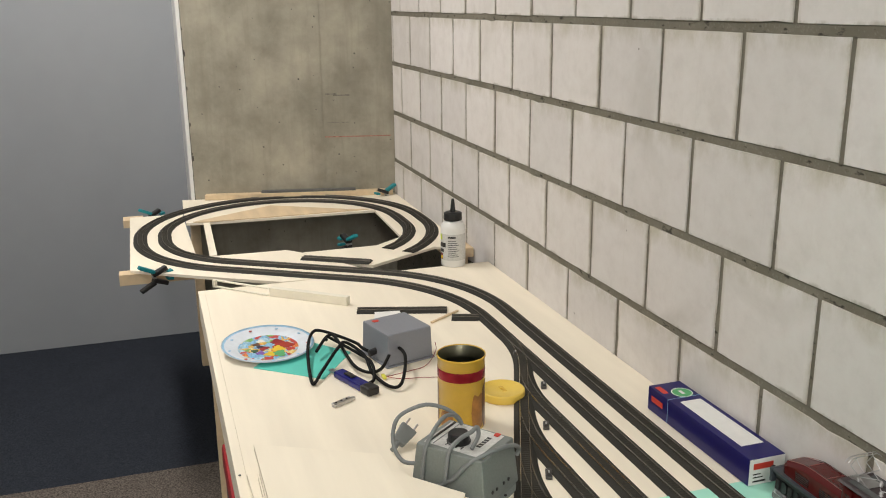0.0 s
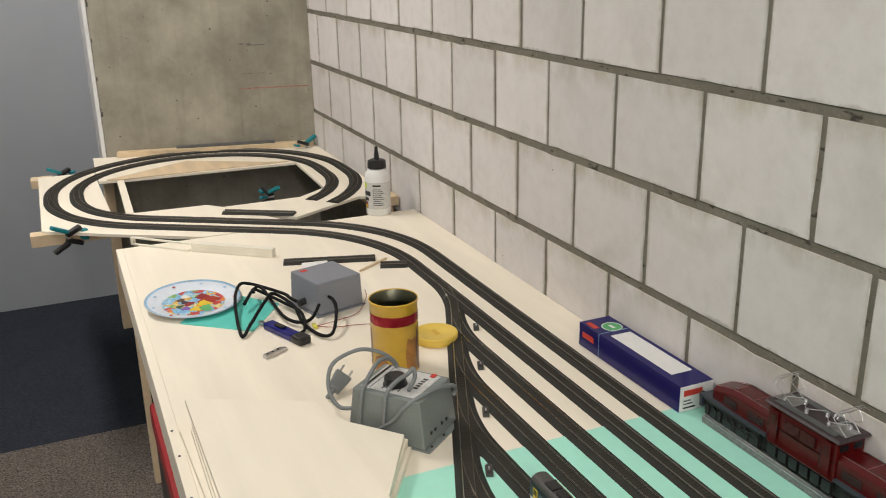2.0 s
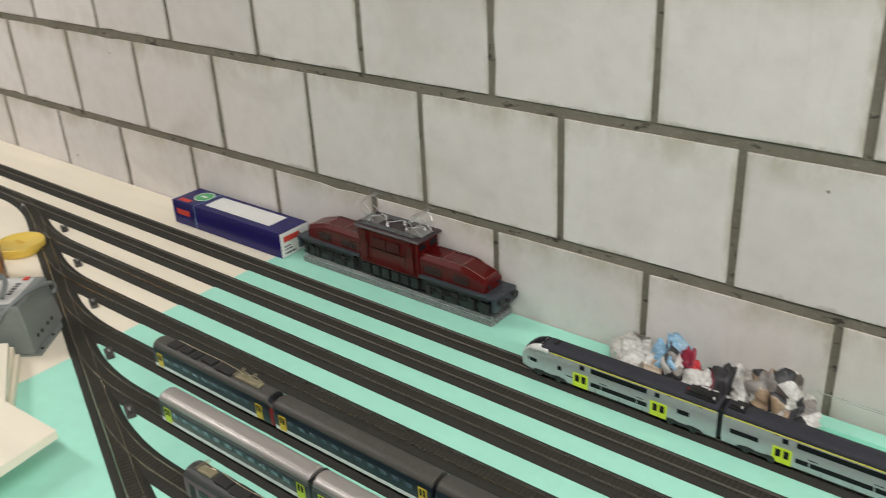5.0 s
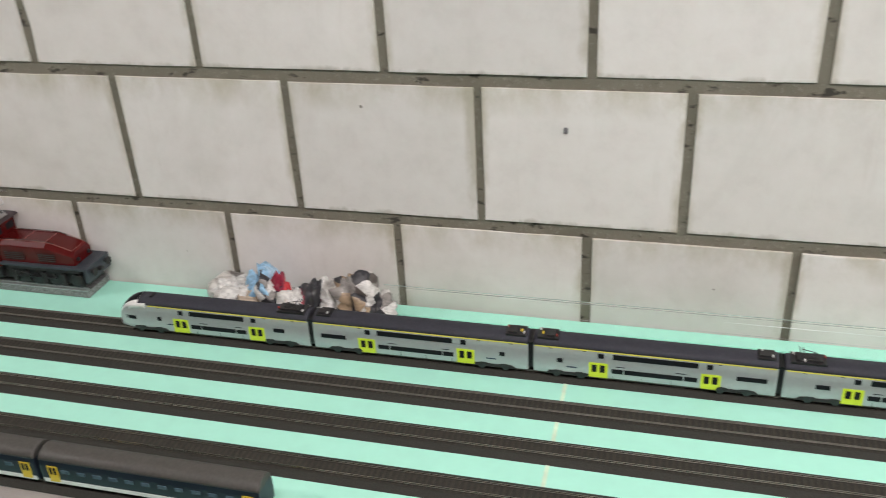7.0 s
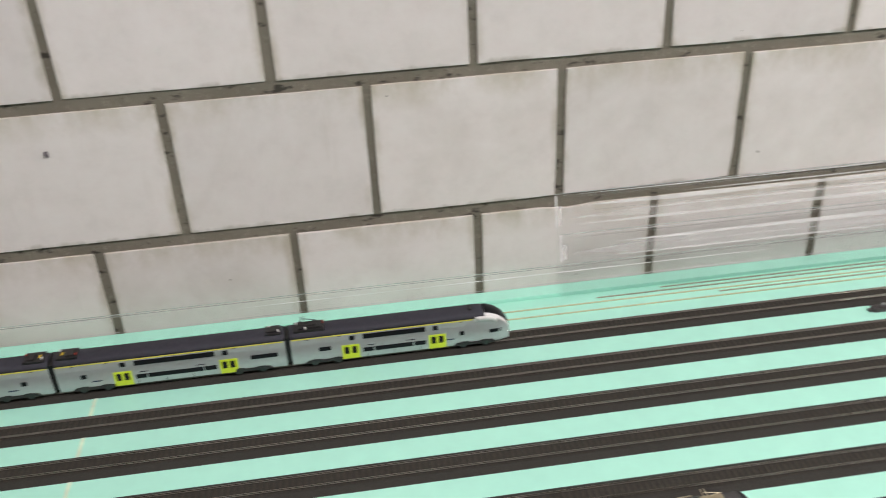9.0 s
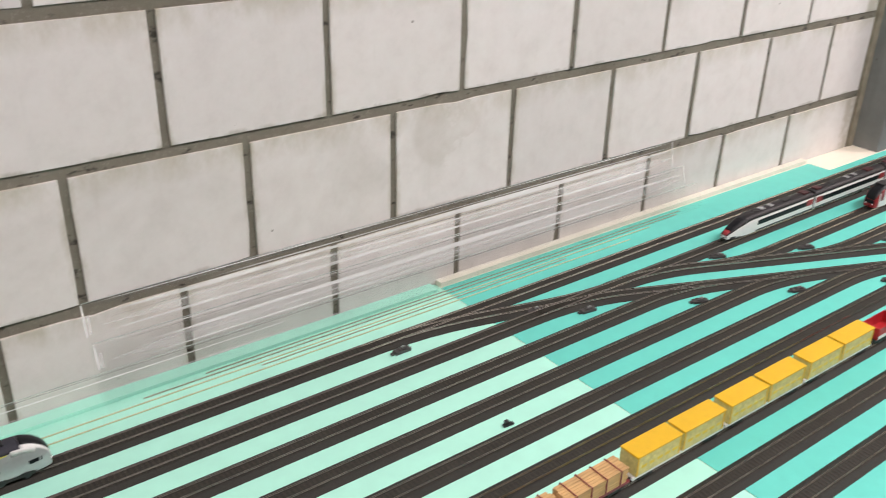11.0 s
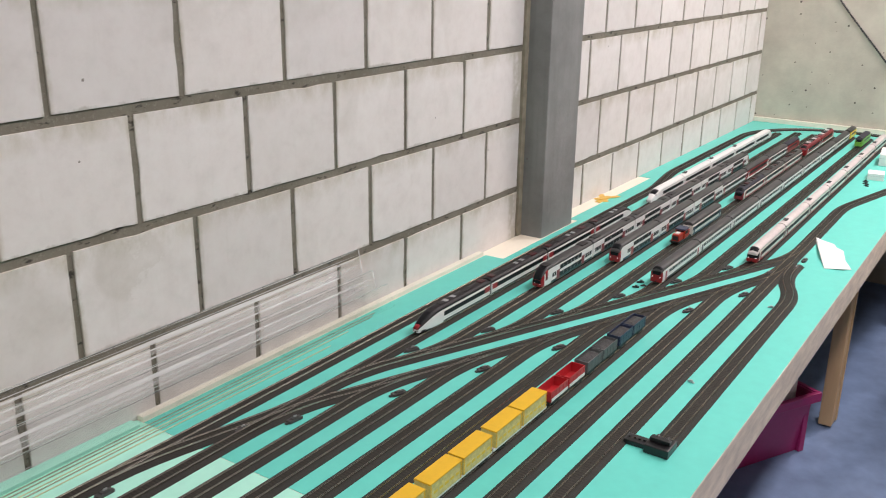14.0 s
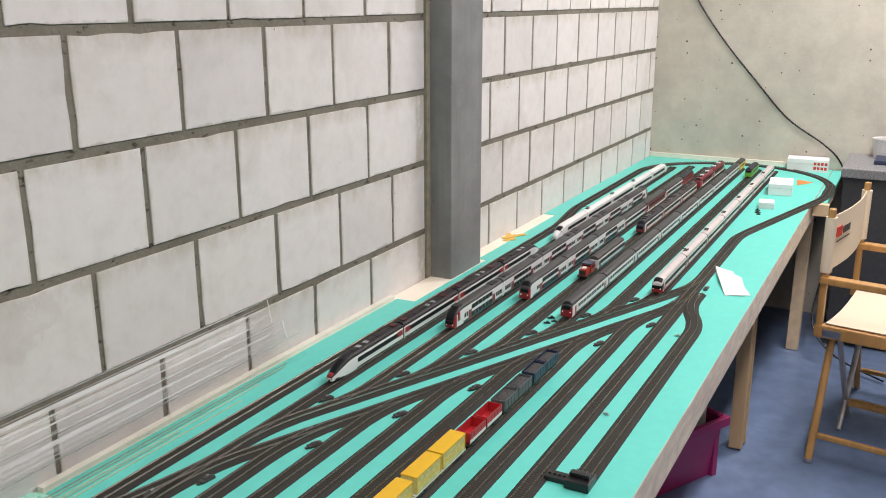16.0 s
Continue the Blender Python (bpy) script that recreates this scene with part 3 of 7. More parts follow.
for ring, ry, rr in ((R_OUT, TRACK_Y[1], 0.511), (R_IN, TRACK_Y[0], 0.511)):
    a0 = radians(40)                                       # open end
    ea = radians(EXIT - 90)
    px, py = LC.x + ring * math.cos(ea), LC.y + ring * math.sin(ea)
    drop = rr * (1 - math.cos(radians(EXIT)))
    run = (ry - drop - py) / math.sin(radians(EXIT))
    start = LC.x + OPEN + ring * math.cos(a0), LC.y + ring * math.sin(a0), 130
    moves = (("c", ring, 50), ("s", OPEN - BACK), ("c", ring, 180), ("s", -BACK), ("c", ring, EXIT), ("s", run), ("c", rr, -EXIT))
    pts = route(*start, *moves)
    LOOP_END = pts[-1][0]
    if ry == TRACK_Y[0]:
        more = 1.55 - LOOP_END
        pts = route(*start, *moves, ("s", more))
        T1_START = 1.55
    else:
        pts = pts + [(2.36, ry)]
    lay_track(pts, z=H, widen=loop_width, rail=M_DULLRAIL)

# ladder and yard tracks
lay_track(route(lx0 - tan_l, TRACK_Y[1], 0, ("c", 0.5, -LAD), ("s", (lad_x(TRACK_Y[8]) - lx0) / math.cos(radians(LAD)) - 2 * tan_l), ("c", 0.5, LAD), ("s", 0.3)), z=H, lift=0.0004)
B0X, B0Y = 1.955, TRACK_Y[1]       # ladder b at the east end
A0X, A0Y = 2.14, TRACK_Y[1]        # ladder a


def bx(y):
    return B0X + (B0Y - y) / slope


def ax(y):
    return A0X + (A0Y - y) / slope


for x, y in ((-1.38, -0.22), (-1.19, -0.233), (-1.015, -0.307), (-0.843, -0.38), (-0.672, -0.458), (-0.51, -0.529)):
    lever(x, y, -LAD, H)
for i in range(2, 9):
    y = TRACK_Y[i]
    s = lad_x(y) - tan_l * math.cos(radians(LAD)), y + tan_l * math.sin(radians(LAD))
    x1 = lad_x(y) + tan_l
    ladder_x = bx(y)
    if i < 8:
        lay_track(route(*s, -LAD, ("c", 0.5, LAD), ("s", ladder_x - tan_l - x1), ("c", 0.5, -LAD)), lift=0.0002, z=H)
    else:
        lay_track([(x1 + 0.3, y), (bx(y) + 0.15, y)], z=H)

# east end: crossover from track one, the two ladders, sidings
lay_track([(1.55, TRACK_Y[0]), (3.45, TRACK_Y[0])], z=H)
lay_track(route(1.58, TRACK_Y[0], 0, ("c", 0.70, -14), ("s", 0.15), ("c", 0.70, 14)), z=H, lift=0.0003)
lever(1.60, TRACK_Y[0] - 0.034, 0)
lever(1.862, TRACK_Y[1] + 0.014, -8)
lever(1.94, TRACK_Y[1] - 0.036, -8)
lay_track(route(B0X - tan_l, B0Y, 0, ("c", 0.5, -LAD), ("s", (bx(TRACK_Y[8]) - B0X) / math.cos(radians(LAD)) - 2 * tan_l), ("c", 0.5, LAD), ("s", 0.22)), z=H, lift=0.0005)
lay_track(route(A0X - tan_l, A0Y, 0, ("c", 0.5, -LAD), ("s", (ax(TRACK_Y[8]) - A0X) / math.cos(radians(LAD)) - 2 * tan_l), ("c", 0.5, LAD), ("s", 0.27)), z=H, lift=0.0004)
lay_track([(2.36, TRACK_Y[1]), (5.30, TRACK_Y[1])], z=H)
for i in range(2, 8):
    y = TRACK_Y[i]
    s = ax(y) - tan_l * math.cos(radians(LAD)), y + tan_l * math.sin(radians(LAD))
    lay_track(route(*s, -LAD, ("c", 0.5, LAD), ("s", (5.42 if i > 4 else 5.36) - ax(y) - tan_l)), lift=0.0002, z=H)
    lever(ax(y) - 0.02, y + 0.045, -LAD)
    lever(bx(y) - 0.01, y - 0.006 - 0.045, -LAD)

# the return loop round the east end, and the stub with its buffer stop
RC = 0.428
lay_track(route(3.45, TRACK_Y[0], 0, ("s", 0.42), ("c", 0.9, 8), ("s", 0.17), ("c", 0.9, -8), ("s", 0.82), ("c", RC, -180), ("s", 0.15),
                ("c", 0.6, -14), ("s", 0.69), ("c", 0.6, 14), ("s", 0.20)), z=H, rail=M_DULLRAIL)
lay_track(route(2.235, TRACK_Y[9], 0, ("s", 0.80), ("c", 0.36, 22), ("c", 0.36, -22), ("s", 0.06)), z=H, lift=0.0003)
lever(3.335, TRACK_Y[8] - 0.03, 0)
lever(3.25, TRACK_Y[8] + 0.02, -10)
lever(3.42, TRACK_Y[8] - 0.032, 0)

# ---- model trains ----
M_SILVER = material("silver_lacquer", (0.52, 0.53, 0.535), 0.30, 0.50, grain=0.04, scale=200, wear=0.06, wear_scale=40)
M_ROOF = material("dark_grey_roof", (0.038, 0.039, 0.050), 0.6, grain=0.15, scale=300, wear=0.2, wear_scale=40, spec=0.25)
M_ROOFW = material("brown_grey_coach_roof", (0.074, 0.070, 0.063), 0.5, grain=0.15, scale=300, wear=0.2, wear_scale=40, spec=0.4)
M_ROOFG = material("grey_roof", (0.050, 0.050, 0.049), 0.5, grain=0.15, scale=300, wear=0.2, wear_scale=40, spec=0.4)
M_LIME = material("lime_yellow_lacquer", (0.62, 0.78, 0.03), 0.4, grain=0.05)
M_YLINE = material("yellow_line", (0.80, 0.76, 0.10), 0.4, grain=0.05)
M_PANE = material("dark_train_glass", (0.010, 0.011, 0.013), 0.42, grain=0.1, spec=0.15)
M_PANEG = material("green_tinted_glass", (0.018, 0.034, 0.032), 0.35, grain=0.1, spec=0.25)
M_PANEB = material("pale_reflecting_pane", (0.10, 0.15, 0.19), 0.12, grain=0.25, scale=120, spec=0.9)
M_UNDER = material("black_underframe", (0.022, 0.021, 0.021), 0.6, grain=0.3, scale=300)
M_GEAR = material("dark_red_roof_gear", (0.060, 0.012, 0.014), 0.45, grain=0.1)
M_ROOFD = material("black_brown_roof", (0.020, 0.018, 0.019), 0.5, grain=0.15, scale=300, wear=0.2, wear_scale=40, spec=0.3)
M_WHEELG = material("grey_wheel_metal", (0.050, 0.050, 0.050), 0.4, 0.6, grain=0.2)
M_TWHITE = material("white_lacquer", (0.76, 0.76, 0.74), 0.35, grain=0.03, scale=120, wear=0.05)
M_CREAM = material("cream_lacquer", (0.72, 0.69, 0.64), 0.38, grain=0.03, scale=120, wear=0.06)
M_RED = material("signal_red_lacquer", (0.30, 0.014, 0.018), 0.35, grain=0.06, wear=0.1)
M_MAROON = material("maroon_lacquer", (0.20, 0.022, 0.030), 0.4, grain=0.06)
M_DKBLUE = material("night_blue_lacquer", (0.022, 0.035, 0.075), 0.38, grain=0.08)
M_PETROL = material("petrol_blue_lacquer", (0.017, 0.033, 0.040), 0.38, grain=0.08)
M_GOLD = material("golden_yellow", (0.78, 0.56, 0.03), 0.42, grain=0.05)
M_CONT = material("container_yellow", (0.76, 0.455, 0.012), 0.45, grain=0.04, scale=90, wear=0.08, wear_scale=30)
M_CONTS = material("container_side", (0.68, 0.58, 0.22), 0.5, grain=0.18, scale=160, wear=0.25, wear_scale=60)
M_ORANGE = material("orange_red_lacquer", (0.40, 0.030, 0.014), 0.38, grain=0.06)
M_ALU = material("brushed_roof_metal", (0.50, 0.47, 0.45), 0.46, 0.7, grain=0.06, scale=120, stretch=(0.1, 1, 1))
M_GREENT = material("grass_green_lacquer", (0.16, 0.42, 0.05), 0.4, grain=0.06)
M_GREYW = material("wagon_grey", (0.105, 0.112, 0.112), 0.5, grain=0.1)
M_GREYL = material("load_grey", (0.050, 0.050, 0.049), 0.85, grain=0.5, scale=500, relief=0.001, relief_scale=500)
M_REDL = material("wagon_red", (0.46, 0.02, 0.025), 0.42, grain=0.08)
M_LOG = material("sawn_log", (0.60, 0.37, 0.155), 0.65, grain=0.2, scale=160, wear=0.25, wear_scale=60, stretch=(0.2, 1, 1))
M_BRONZE = material("pantograph_metal", (0.45, 0.40, 0.28), 0.4, 0.8, grain=0.1)
M_HEADLAMP = glow("headlamp", (1.0, 0.97, 0.9), 2.2)

RAILTOP = H + 0.0096
DECK = [(0.0152, 0.0040), (0.0162, 0.0100), (0.0162, 0.0345), (0.0155, 0.0436)]
DECK_R = [(0.0155, 0.0436), (0.0147, 0.0461), (0.0132, 0.0482), (0.0110, 0.0499), (0.0082, 0.0511), (0.0044, 0.0519), (0.0, 0.0522)]
COACH = [(0.0150, 0.0050), (0.0158, 0.0110), (0.0158, 0.0290), (0.0150, 0.0350)]
COACH_R = [(0.0150, 0.0350), (0.0144, 0.0377), (0.0128, 0.0402), (0.0104, 0.0423), (0.0074, 0.0438), (0.0038, 0.0447), (0.0, 0.0450)]


def ring(half, ws, ts, z0):
    right = [(y * ws, z0 + (z - z0) * ts) for y, z in half]
    left = [(-y, z) for y, z in reversed(right) if y > 1e-6]
    return right + left


def nose_steps(L, kind):
    """(x, width scale, height scale) along a car; a nose at its far end."""
    if kind is None:
        return [(0.0, 0.97, 0.985), (0.0025, 1, 1), (L - 0.0025, 1, 1), (L, 0.97, 0.985)]
    ln, tip, wt, p = {"kiss": (0.046, 0.42, 0.72, 2.4), "bullet": (0.078, 0.26, 0.50, 1.9), "slant": (0.022, 0.62, 0.88, 1.8), "cab": (0.012, 0.80, 0.93, 1.6)}[kind]
    st = [(0.0, 0.97, 0.985), (0.0025, 1, 1), (L - ln, 1, 1)]
    for k in range(1, 10):
        t = k / 9
        st.append((L - ln + ln * (1 - (1 - t) ** 1.25) if kind == "kiss" else L - ln + ln * t, 1 - (1 - wt) * t ** 2.2, 1 - (1 - tip) * t ** p))
    return st


def loft(half, steps, z0=0.006, grow=0.0, closed_bottom=True):
    verts, faces = [], []
    n = 0
    for x, ws, ts in steps:
        r = ring(half, ws, ts, z0)
        if grow:
            cy, cz = 0, sum(z for _, z in r) / len(r)
            r = [(y + math.copysign(grow, y) if abs(y) > 1e-5 else y, z + (grow if z > cz else -grow)) for y, z in r]
        n = len(r)
        verts.extend((x, y, z) for y, z in r)
    for i in range(len(steps) - 1):
        for k in range(n):
            l = (k + 1) % n
            faces.append((i * n + k, i * n + l, (i + 1) * n + l, (i + 1) * n + k))
    faces.append(tuple(range(n))[::-1])
    faces.append(tuple((len(steps) - 1) * n + k for k in range(n)))
    return verts, faces


def soften(ob):
    """Round along the car, its two end faces and its underside flat."""
    me = ob.data
    for p in me.polygons:
        if len(p.vertices) > 4 or p.normal.z < -0.9:
            p.use_smooth = False
    return ob


def width_at(half, z):
    for (y0, z0), (y1, z1) in zip(half, half[1:]):
        if z0 <= z <= z1:
            return y0 + (y1 - y0) * (z - z0) / (z1 - z0)
    return half[1][0]


def pantograph(parent, x, z, up=0.010, mat=None):
    mat = mat or M_BRONZE
    foot = box("pantograph", x - 0.012, x + 0.012, -0.006, 0.006, z, z + 0.0015, mat, parent)
    for s in (-1, 1):
        cyl("lower_arm", (x - 0.010, s * 0.004, z + 0.001), (x + 0.010, s * 0.005, z + up * 0.55), 0.0005, mat, foot, 6)
        cyl("upper_arm", (x + 0.010, s * 0.005, z + up * 0.55), (x - 0.008, s * 0.005, z + up), 0.0005, mat, foot, 6)
    for dx in (-0.010, -0.006):
        cyl("contact_bar", (x + dx, -0.010, z + up), (x + dx, 0.010, z + up), 0.0006, mat, foot, 6)


def bogie(parent, x, wheel=0.0053, base=0.029):
    bm = bmesh.new()
    for s in (-1, 1):
        add_box(bm, x - base * 0.72, x + base * 0.72, s * 0.0115 - 0.0015, s * 0.0115 + 0.0015, 0.0028, 0.0065, 0)
        for dx in (-base / 2, base / 2):
            add_cyl(bm, (x + dx, s * 0.0080, wheel), (x + dx, s * 0.0105, wheel), wheel, 14)
            add_box(bm, x + dx - 0.003, x + dx + 0.003, s * 0.0130 - 0.001, s * 0.0130 + 0.001, 0.0030, 0.0072, 0)
    add_box(bm, x - 0.006, x + 0.006, -0.010, 0.010, 0.0045, 0.0075, 0)
    part("bogie", bm, M_UNDER, parent)


def rail_car(L, label, body, roof, half, half_r, panes=(), front=None, rear=None, name="rail_car", category="model train car", group="model trains",
             screen=None, face=None, pant=(), lights=None, gear=(), dark_front=False):
    """A model rail car, rail top at z = 0, x from its rear to its front. panes: (x0, x1, z0, z1, material, name)."""
    car = empty(name, pose(0, 0, RAILTOP), label, category, group)
    steps = nose_steps(L, front)
    v, f = loft(half, steps)
    mesh_ob("body", v, f, body, car, smooth=False)
    silver = front == "kiss" and body is M_SILVER
    rs = steps[:5] if silver else steps
    v, f = loft(half_r, rs)
    soften(mesh_ob("roof", [(a, b, c + 0.0001) for a, b, c in v], f, roof, car, smooth=True))
    if rs is not steps:
        v, f = loft(half_r, steps[4:])
        soften(mesh_ob("nose_cap", [(a, b, c + 0.0001) for a, b, c in v], f, M_TWHITE, car, smooth=True))
        v, f = loft([(0.01585, 0.0385), (0.0156, 0.0436), (0.0148, 0.0461)], [(x, ws * 1.006, ts) for x, ws, ts in steps[2:8]])
        mesh_ob("shoulder", v, f, M_TWHITE, car, smooth=True)
    for x0, x1, z0, z1, mat, nm in panes:
        w = max(width_at(half, z0), width_at(half, z1)) + 0.00035 + (0.00025 if "window" in nm and nm != "window_panel" else 0.00012 if nm == "door" else 0)
        box(nm, x0, x1, -w, w, z0, z1, mat, car)
    box("underframe", 0.004, L - 0.008, -0.0120, 0.0120, 0.0062, 0.0098, M_UNDER, car)
    for x in (0.045, L - 0.048):
        bogie(car, x)
    if front in ("kiss", "bullet", "slant", "cab"):
        ns = [s for s in steps if s[0] > steps[2][0] + 1e-6]
        lo, hi = {"kiss": (2, 9), "bullet": (2, 8) if face else (2, 6), "slant": (1, 7), "cab": (1, 7)}[front]
        wind = [(x + 0.0002, ws * (0.90 if silver else 0.97), ts * (1.012 if silver else 1.0)) for x, ws, ts in ns[(1 if silver else lo):hi]]
        v, f = loft(half_r, wind, grow=0.0005)
        soften(mesh_ob("windscreen", v, f, screen or M_PANE, car, smooth=True))
        if face:
            tip = [(x + 0.0004, ws, ts) for x, ws, ts in ns[-4:]]
            if dark_front:
                v, f = loft(half, [(x + 0.0003, ws, ts) for x, ws, ts in ns[-6:]], grow=0.0003)
                mesh_ob("front_window", v, f, M_PANE, car)
            if front != "bullet":
                v, f = loft([half[0], half[1], (half[1][0], 0.0190)] if dark_front else half, tip, grow=0.0006 if dark_front else 0.0004)
                mesh_ob("front_mask", v, f, face, car)
            if front == "bullet":
                v, f = loft(half_r, [(x + 0.0003, ws * 0.84, ts) for x, ws, ts in ns[7:]], grow=0.0007)
                soften(mesh_ob("nose_cap", v, f, face, car, smooth=True))
            elif not dark_front:
                zt = 0.006 + (half_r[-1][1] - 0.006) * steps[-1][2]
                box("front_window", L - 0.001, L + 0.0012, -0.0108, 0.0108, zt - 0.0125, zt - 0.0035, M_PANE, car, bev=0.0004)
        tz = 0.006 + (0.022 - 0.006) * steps[-1][2]
        for s in (-1, 1):
            bm = bmesh.new()
            bmesh.ops.create_uvsphere(bm, u_segments=10, v_segments=6, radius=0.0012, matrix=Matrix.Translation((L + 0.0002, s * 0.0155 * steps[-1][1] * 0.72, tz)))
            part("lamp", bm, lights or M_PANE, car)
        cyl("coupler", (L - 0.004, 0, 0.0075), (L + 0.003, 0, 0.0075), 0.0017, M_UNDER, car, 10)
    for x in pant:
        pantograph(car, x, half_r[-1][1])
    for x0, x1, w, hgt, mat in gear:
        zt = half_r[-1][1]
        box("roof_unit", x0, x1, -w, w, zt - 0.004, zt + hgt, mat, car, bev=0.0006)
    return car


def bellows(parent, x, half, half_r):
    bm = bmesh.new()
    top = half_r[2][1]
    for k in range(4):
        add_box(bm, x + k * 0.0016, x + k * 0.0016 + 0.0011, -half[1][0] * 0.93, half[1][0] * 0.93, 0.008, top - 0.001)
    part("gangway", bm, M_BLACK, parent)


def place(car, x, y, flip=False, yaw=0.0):
    car.matrix_basis = pose(x, y, RAILTOP, 0, 0, (180 if flip else 0) + yaw)
    return car


def clone(car, x, y, flip=False):
    return copy_thing(car, pose(x, y, RAILTOP, 0, 0, 180 if flip else 0))


# the silver and lime double-deck unit on track one
EL = 0.292


def emu_panes(L, end):
    p = [(0.002, L - (0.050 if end else 0.002), 0.0421, 0.0435, M_YLINE, "stripe")]
    d = (0.066, 0.182) if end else (0.070, 0.205)
    for x in d:
        p += [(x, x + 0.0235, 0.0045, 0.0262, M_LIME, "door")]
    p += [(d[0] + 0.029, d[1] - 0.004, 0.0335, 0.0403, M_PANE, "upper_window"), (d[0] + 0.028, d[0] + 0.042, 0.0128, 0.0190, M_PANE, "window"),
          (d[0] + 0.0435, d[1] - 0.021, 0.0128, 0.0190, M_PANE, "window"), (d[1] - 0.0195, d[1] - 0.004, 0.0128, 0.0190, M_PANE, "window"),
          (d[0] + 0.011, d[0] + 0.018, 0.0335, 0.0398, M_PANE, "window"), (d[1] + 0.006, d[1] + 0.013, 0.0335, 0.0398, M_PANE, "window")]
    if end:
        p += [(0.036, 0.052, 0.0215, 0.0275, M_PANE, "window"), (0.224, 0.230, 0.0205, 0.0265, M_PANE, "window")]
    else:
        p += [(0.030, 0.037, 0.0215, 0.0275, M_PANE, "window"), (0.246, 0.281, 0.0215, 0.0275, M_PANE, "window")]
    p += [(d[0] + 0.033, d[0] + 0.044, 0.0222, 0.0232, M_ROOF, "panel_line"), (d[1] - 0.030, d[1] - 0.018, 0.0222, 0.0232, M_ROOF, "panel_line"),
          (0.205 if end else 0.042, 0.216 if end else 0.055, 0.0150, 0.0166, M_DKBLUE, "lettering_bar")]
    return p


def emu_door_glass(car, L, end):
    for x in ((0.066, 0.182) if end else (0.070, 0.205)):
        for dx in (0.0035, 0.0135):
            box("door_window", x + dx, x + dx + 0.0062, -0.01685, 0.01685, 0.0125, 0.0232, M_PANE, car)


def wheel_arch(car, L):
    for x in (0.045, L - 0.048):
        for s in (-1, 1):
            # dark plate on the car side stands in for the shaded wheel opening
            outline = [(x - 0.0290, 0.0036), (x - 0.0245, 0.0078), (x - 0.0105, 0.0092), (x - 0.0060, 0.0074), (x + 0.0060, 0.0074), (x + 0.0105, 0.0092), (x + 0.0245, 0.0078), (x + 0.0290, 0.0036)]
            n = len(outline)
            v = [(a, s * 0.0150, b) for a, b in outline] + [(a, s * 0.01655, b) for a, b in outline]
            mesh_ob("wheel_cutout", v, [tuple(range(n)), tuple(range(n, 2 * n))] + [(k, (k + 1) % n, (k + 1) % n + n, k + n) for k in range(n)], M_UNDER, car)
            for dx in (-0.0155, 0.0155):
                bm = bmesh.new()
                add_cyl(bm, (x + dx, s * 0.0166, 0.0050), (x + dx, s * 0.0171, 0.0050), 0.0048, 16)
                add_cyl(bm, (x + dx, s * 0.0172, 0.0050), (x + dx, s * 0.0176, 0.0050), 0.0018, 10)
                part("wheel", bm, M_WHEELG, car)
    for x in (0.100, 0.135, 0.170):
        box("skirt_seam", x, x + 0.0005, -0.01635, 0.01635, 0.0045, 0.0100, M_ROOF, car)
    for x in (0.020, 0.062, L - 0.068):
        box("roof_edge_lug", x, x + 0.004, -0.01605, 0.01605, 0.0408, 0.0416, M_ROOF, car)


def emu_end():
    c = rail_car(EL, "silver and lime double-deck end car with black windscreen", M_SILVER, M_ROOF, DECK, DECK_R, emu_panes(EL, True), "kiss", name="train_car",
                 category="model train", group="silver lime train", lights=M_HEADLAMP, gear=((0.006, 0.046, 0.011, 0.0008, M_BLACK), (0.012, 0.018, 0.008, 0.0030, M_BLACK), (0.034, 0.042, 0.007, 0.0028, M_UNDER), (0.238, 0.242, 0.006, 0.0015, M_BLACK)))
    pantograph(c, 0.026, 0.0530, 0.0085, M_UNDER)
    for x0, x1, y, mt in ((0.0085, 0.0105, 0.006, M_TWHITE), (0.0205, 0.0225, -0.007, M_TWHITE), (0.0440, 0.0455, 0.004, M_ORANGE)):
        box("insulator", x0, x1, y - 0.0012, y + 0.0012, 0.0531, 0.0556, mt, c)
    emu_door_glass(c, EL, True)
    wheel_arch(c, EL)
    for x0, x1, w in ((0.0275, 0.0205, 0.01615), (0.0204, 0.0150, 0.01545), (0.0149, 0.0110, 0.01450)):
        box("side_screen", EL - x0, EL - x1, -w, w, 0.0190, 0.0243, M_PANE, c)
    box("buffer_beam", EL - 0.006, EL + 0.0005, -0.0095, 0.0095, 0.0062, 0.0090, M_LIME, c, bev=0.0008)
    return c


def emu_mid():
    c = rail_car(EL, "silver and lime double-deck middle car", M_SILVER, M_ROOF, DECK, DECK_R, emu_panes(EL, False), None, name="train_car", category="model train",
                 group="silver lime train", gear=((0.004, 0.030, 0.011, 0.0008, M_BLACK), (0.016, 0.026, 0.007, 0.0026, M_UNDER), (0.009, 0.0115, 0.003, 0.0016, M_GOLD), (0.268, 0.288, 0.010, 0.0008, M_BLACK)))
    for x0, x1, y, mt in ((0.0055, 0.0075, 0.006, M_TWHITE), (0.0275, 0.0290, -0.005, M_ORANGE), (0.2720, 0.2740, 0.005, M_TWHITE), (0.2840, 0.2860, -0.005, M_TWHITE)):
        box("insulator", x0, x1, y - 0.0012, y + 0.0012, 0.0531, 0.0556, mt, c)
    box("roof_unit", 0.2700, 0.2860, -0.0060, 0.0060, 0.0531, 0.0546, M_UNDER, c, bev=0.0005)
    emu_door_glass(c, EL, False)
    wheel_arch(c, EL)
    bellows(c, -0.0062, DECK, DECK_R)
    bellows(c, EL + 0.0004, DECK, DECK_R)
    return c


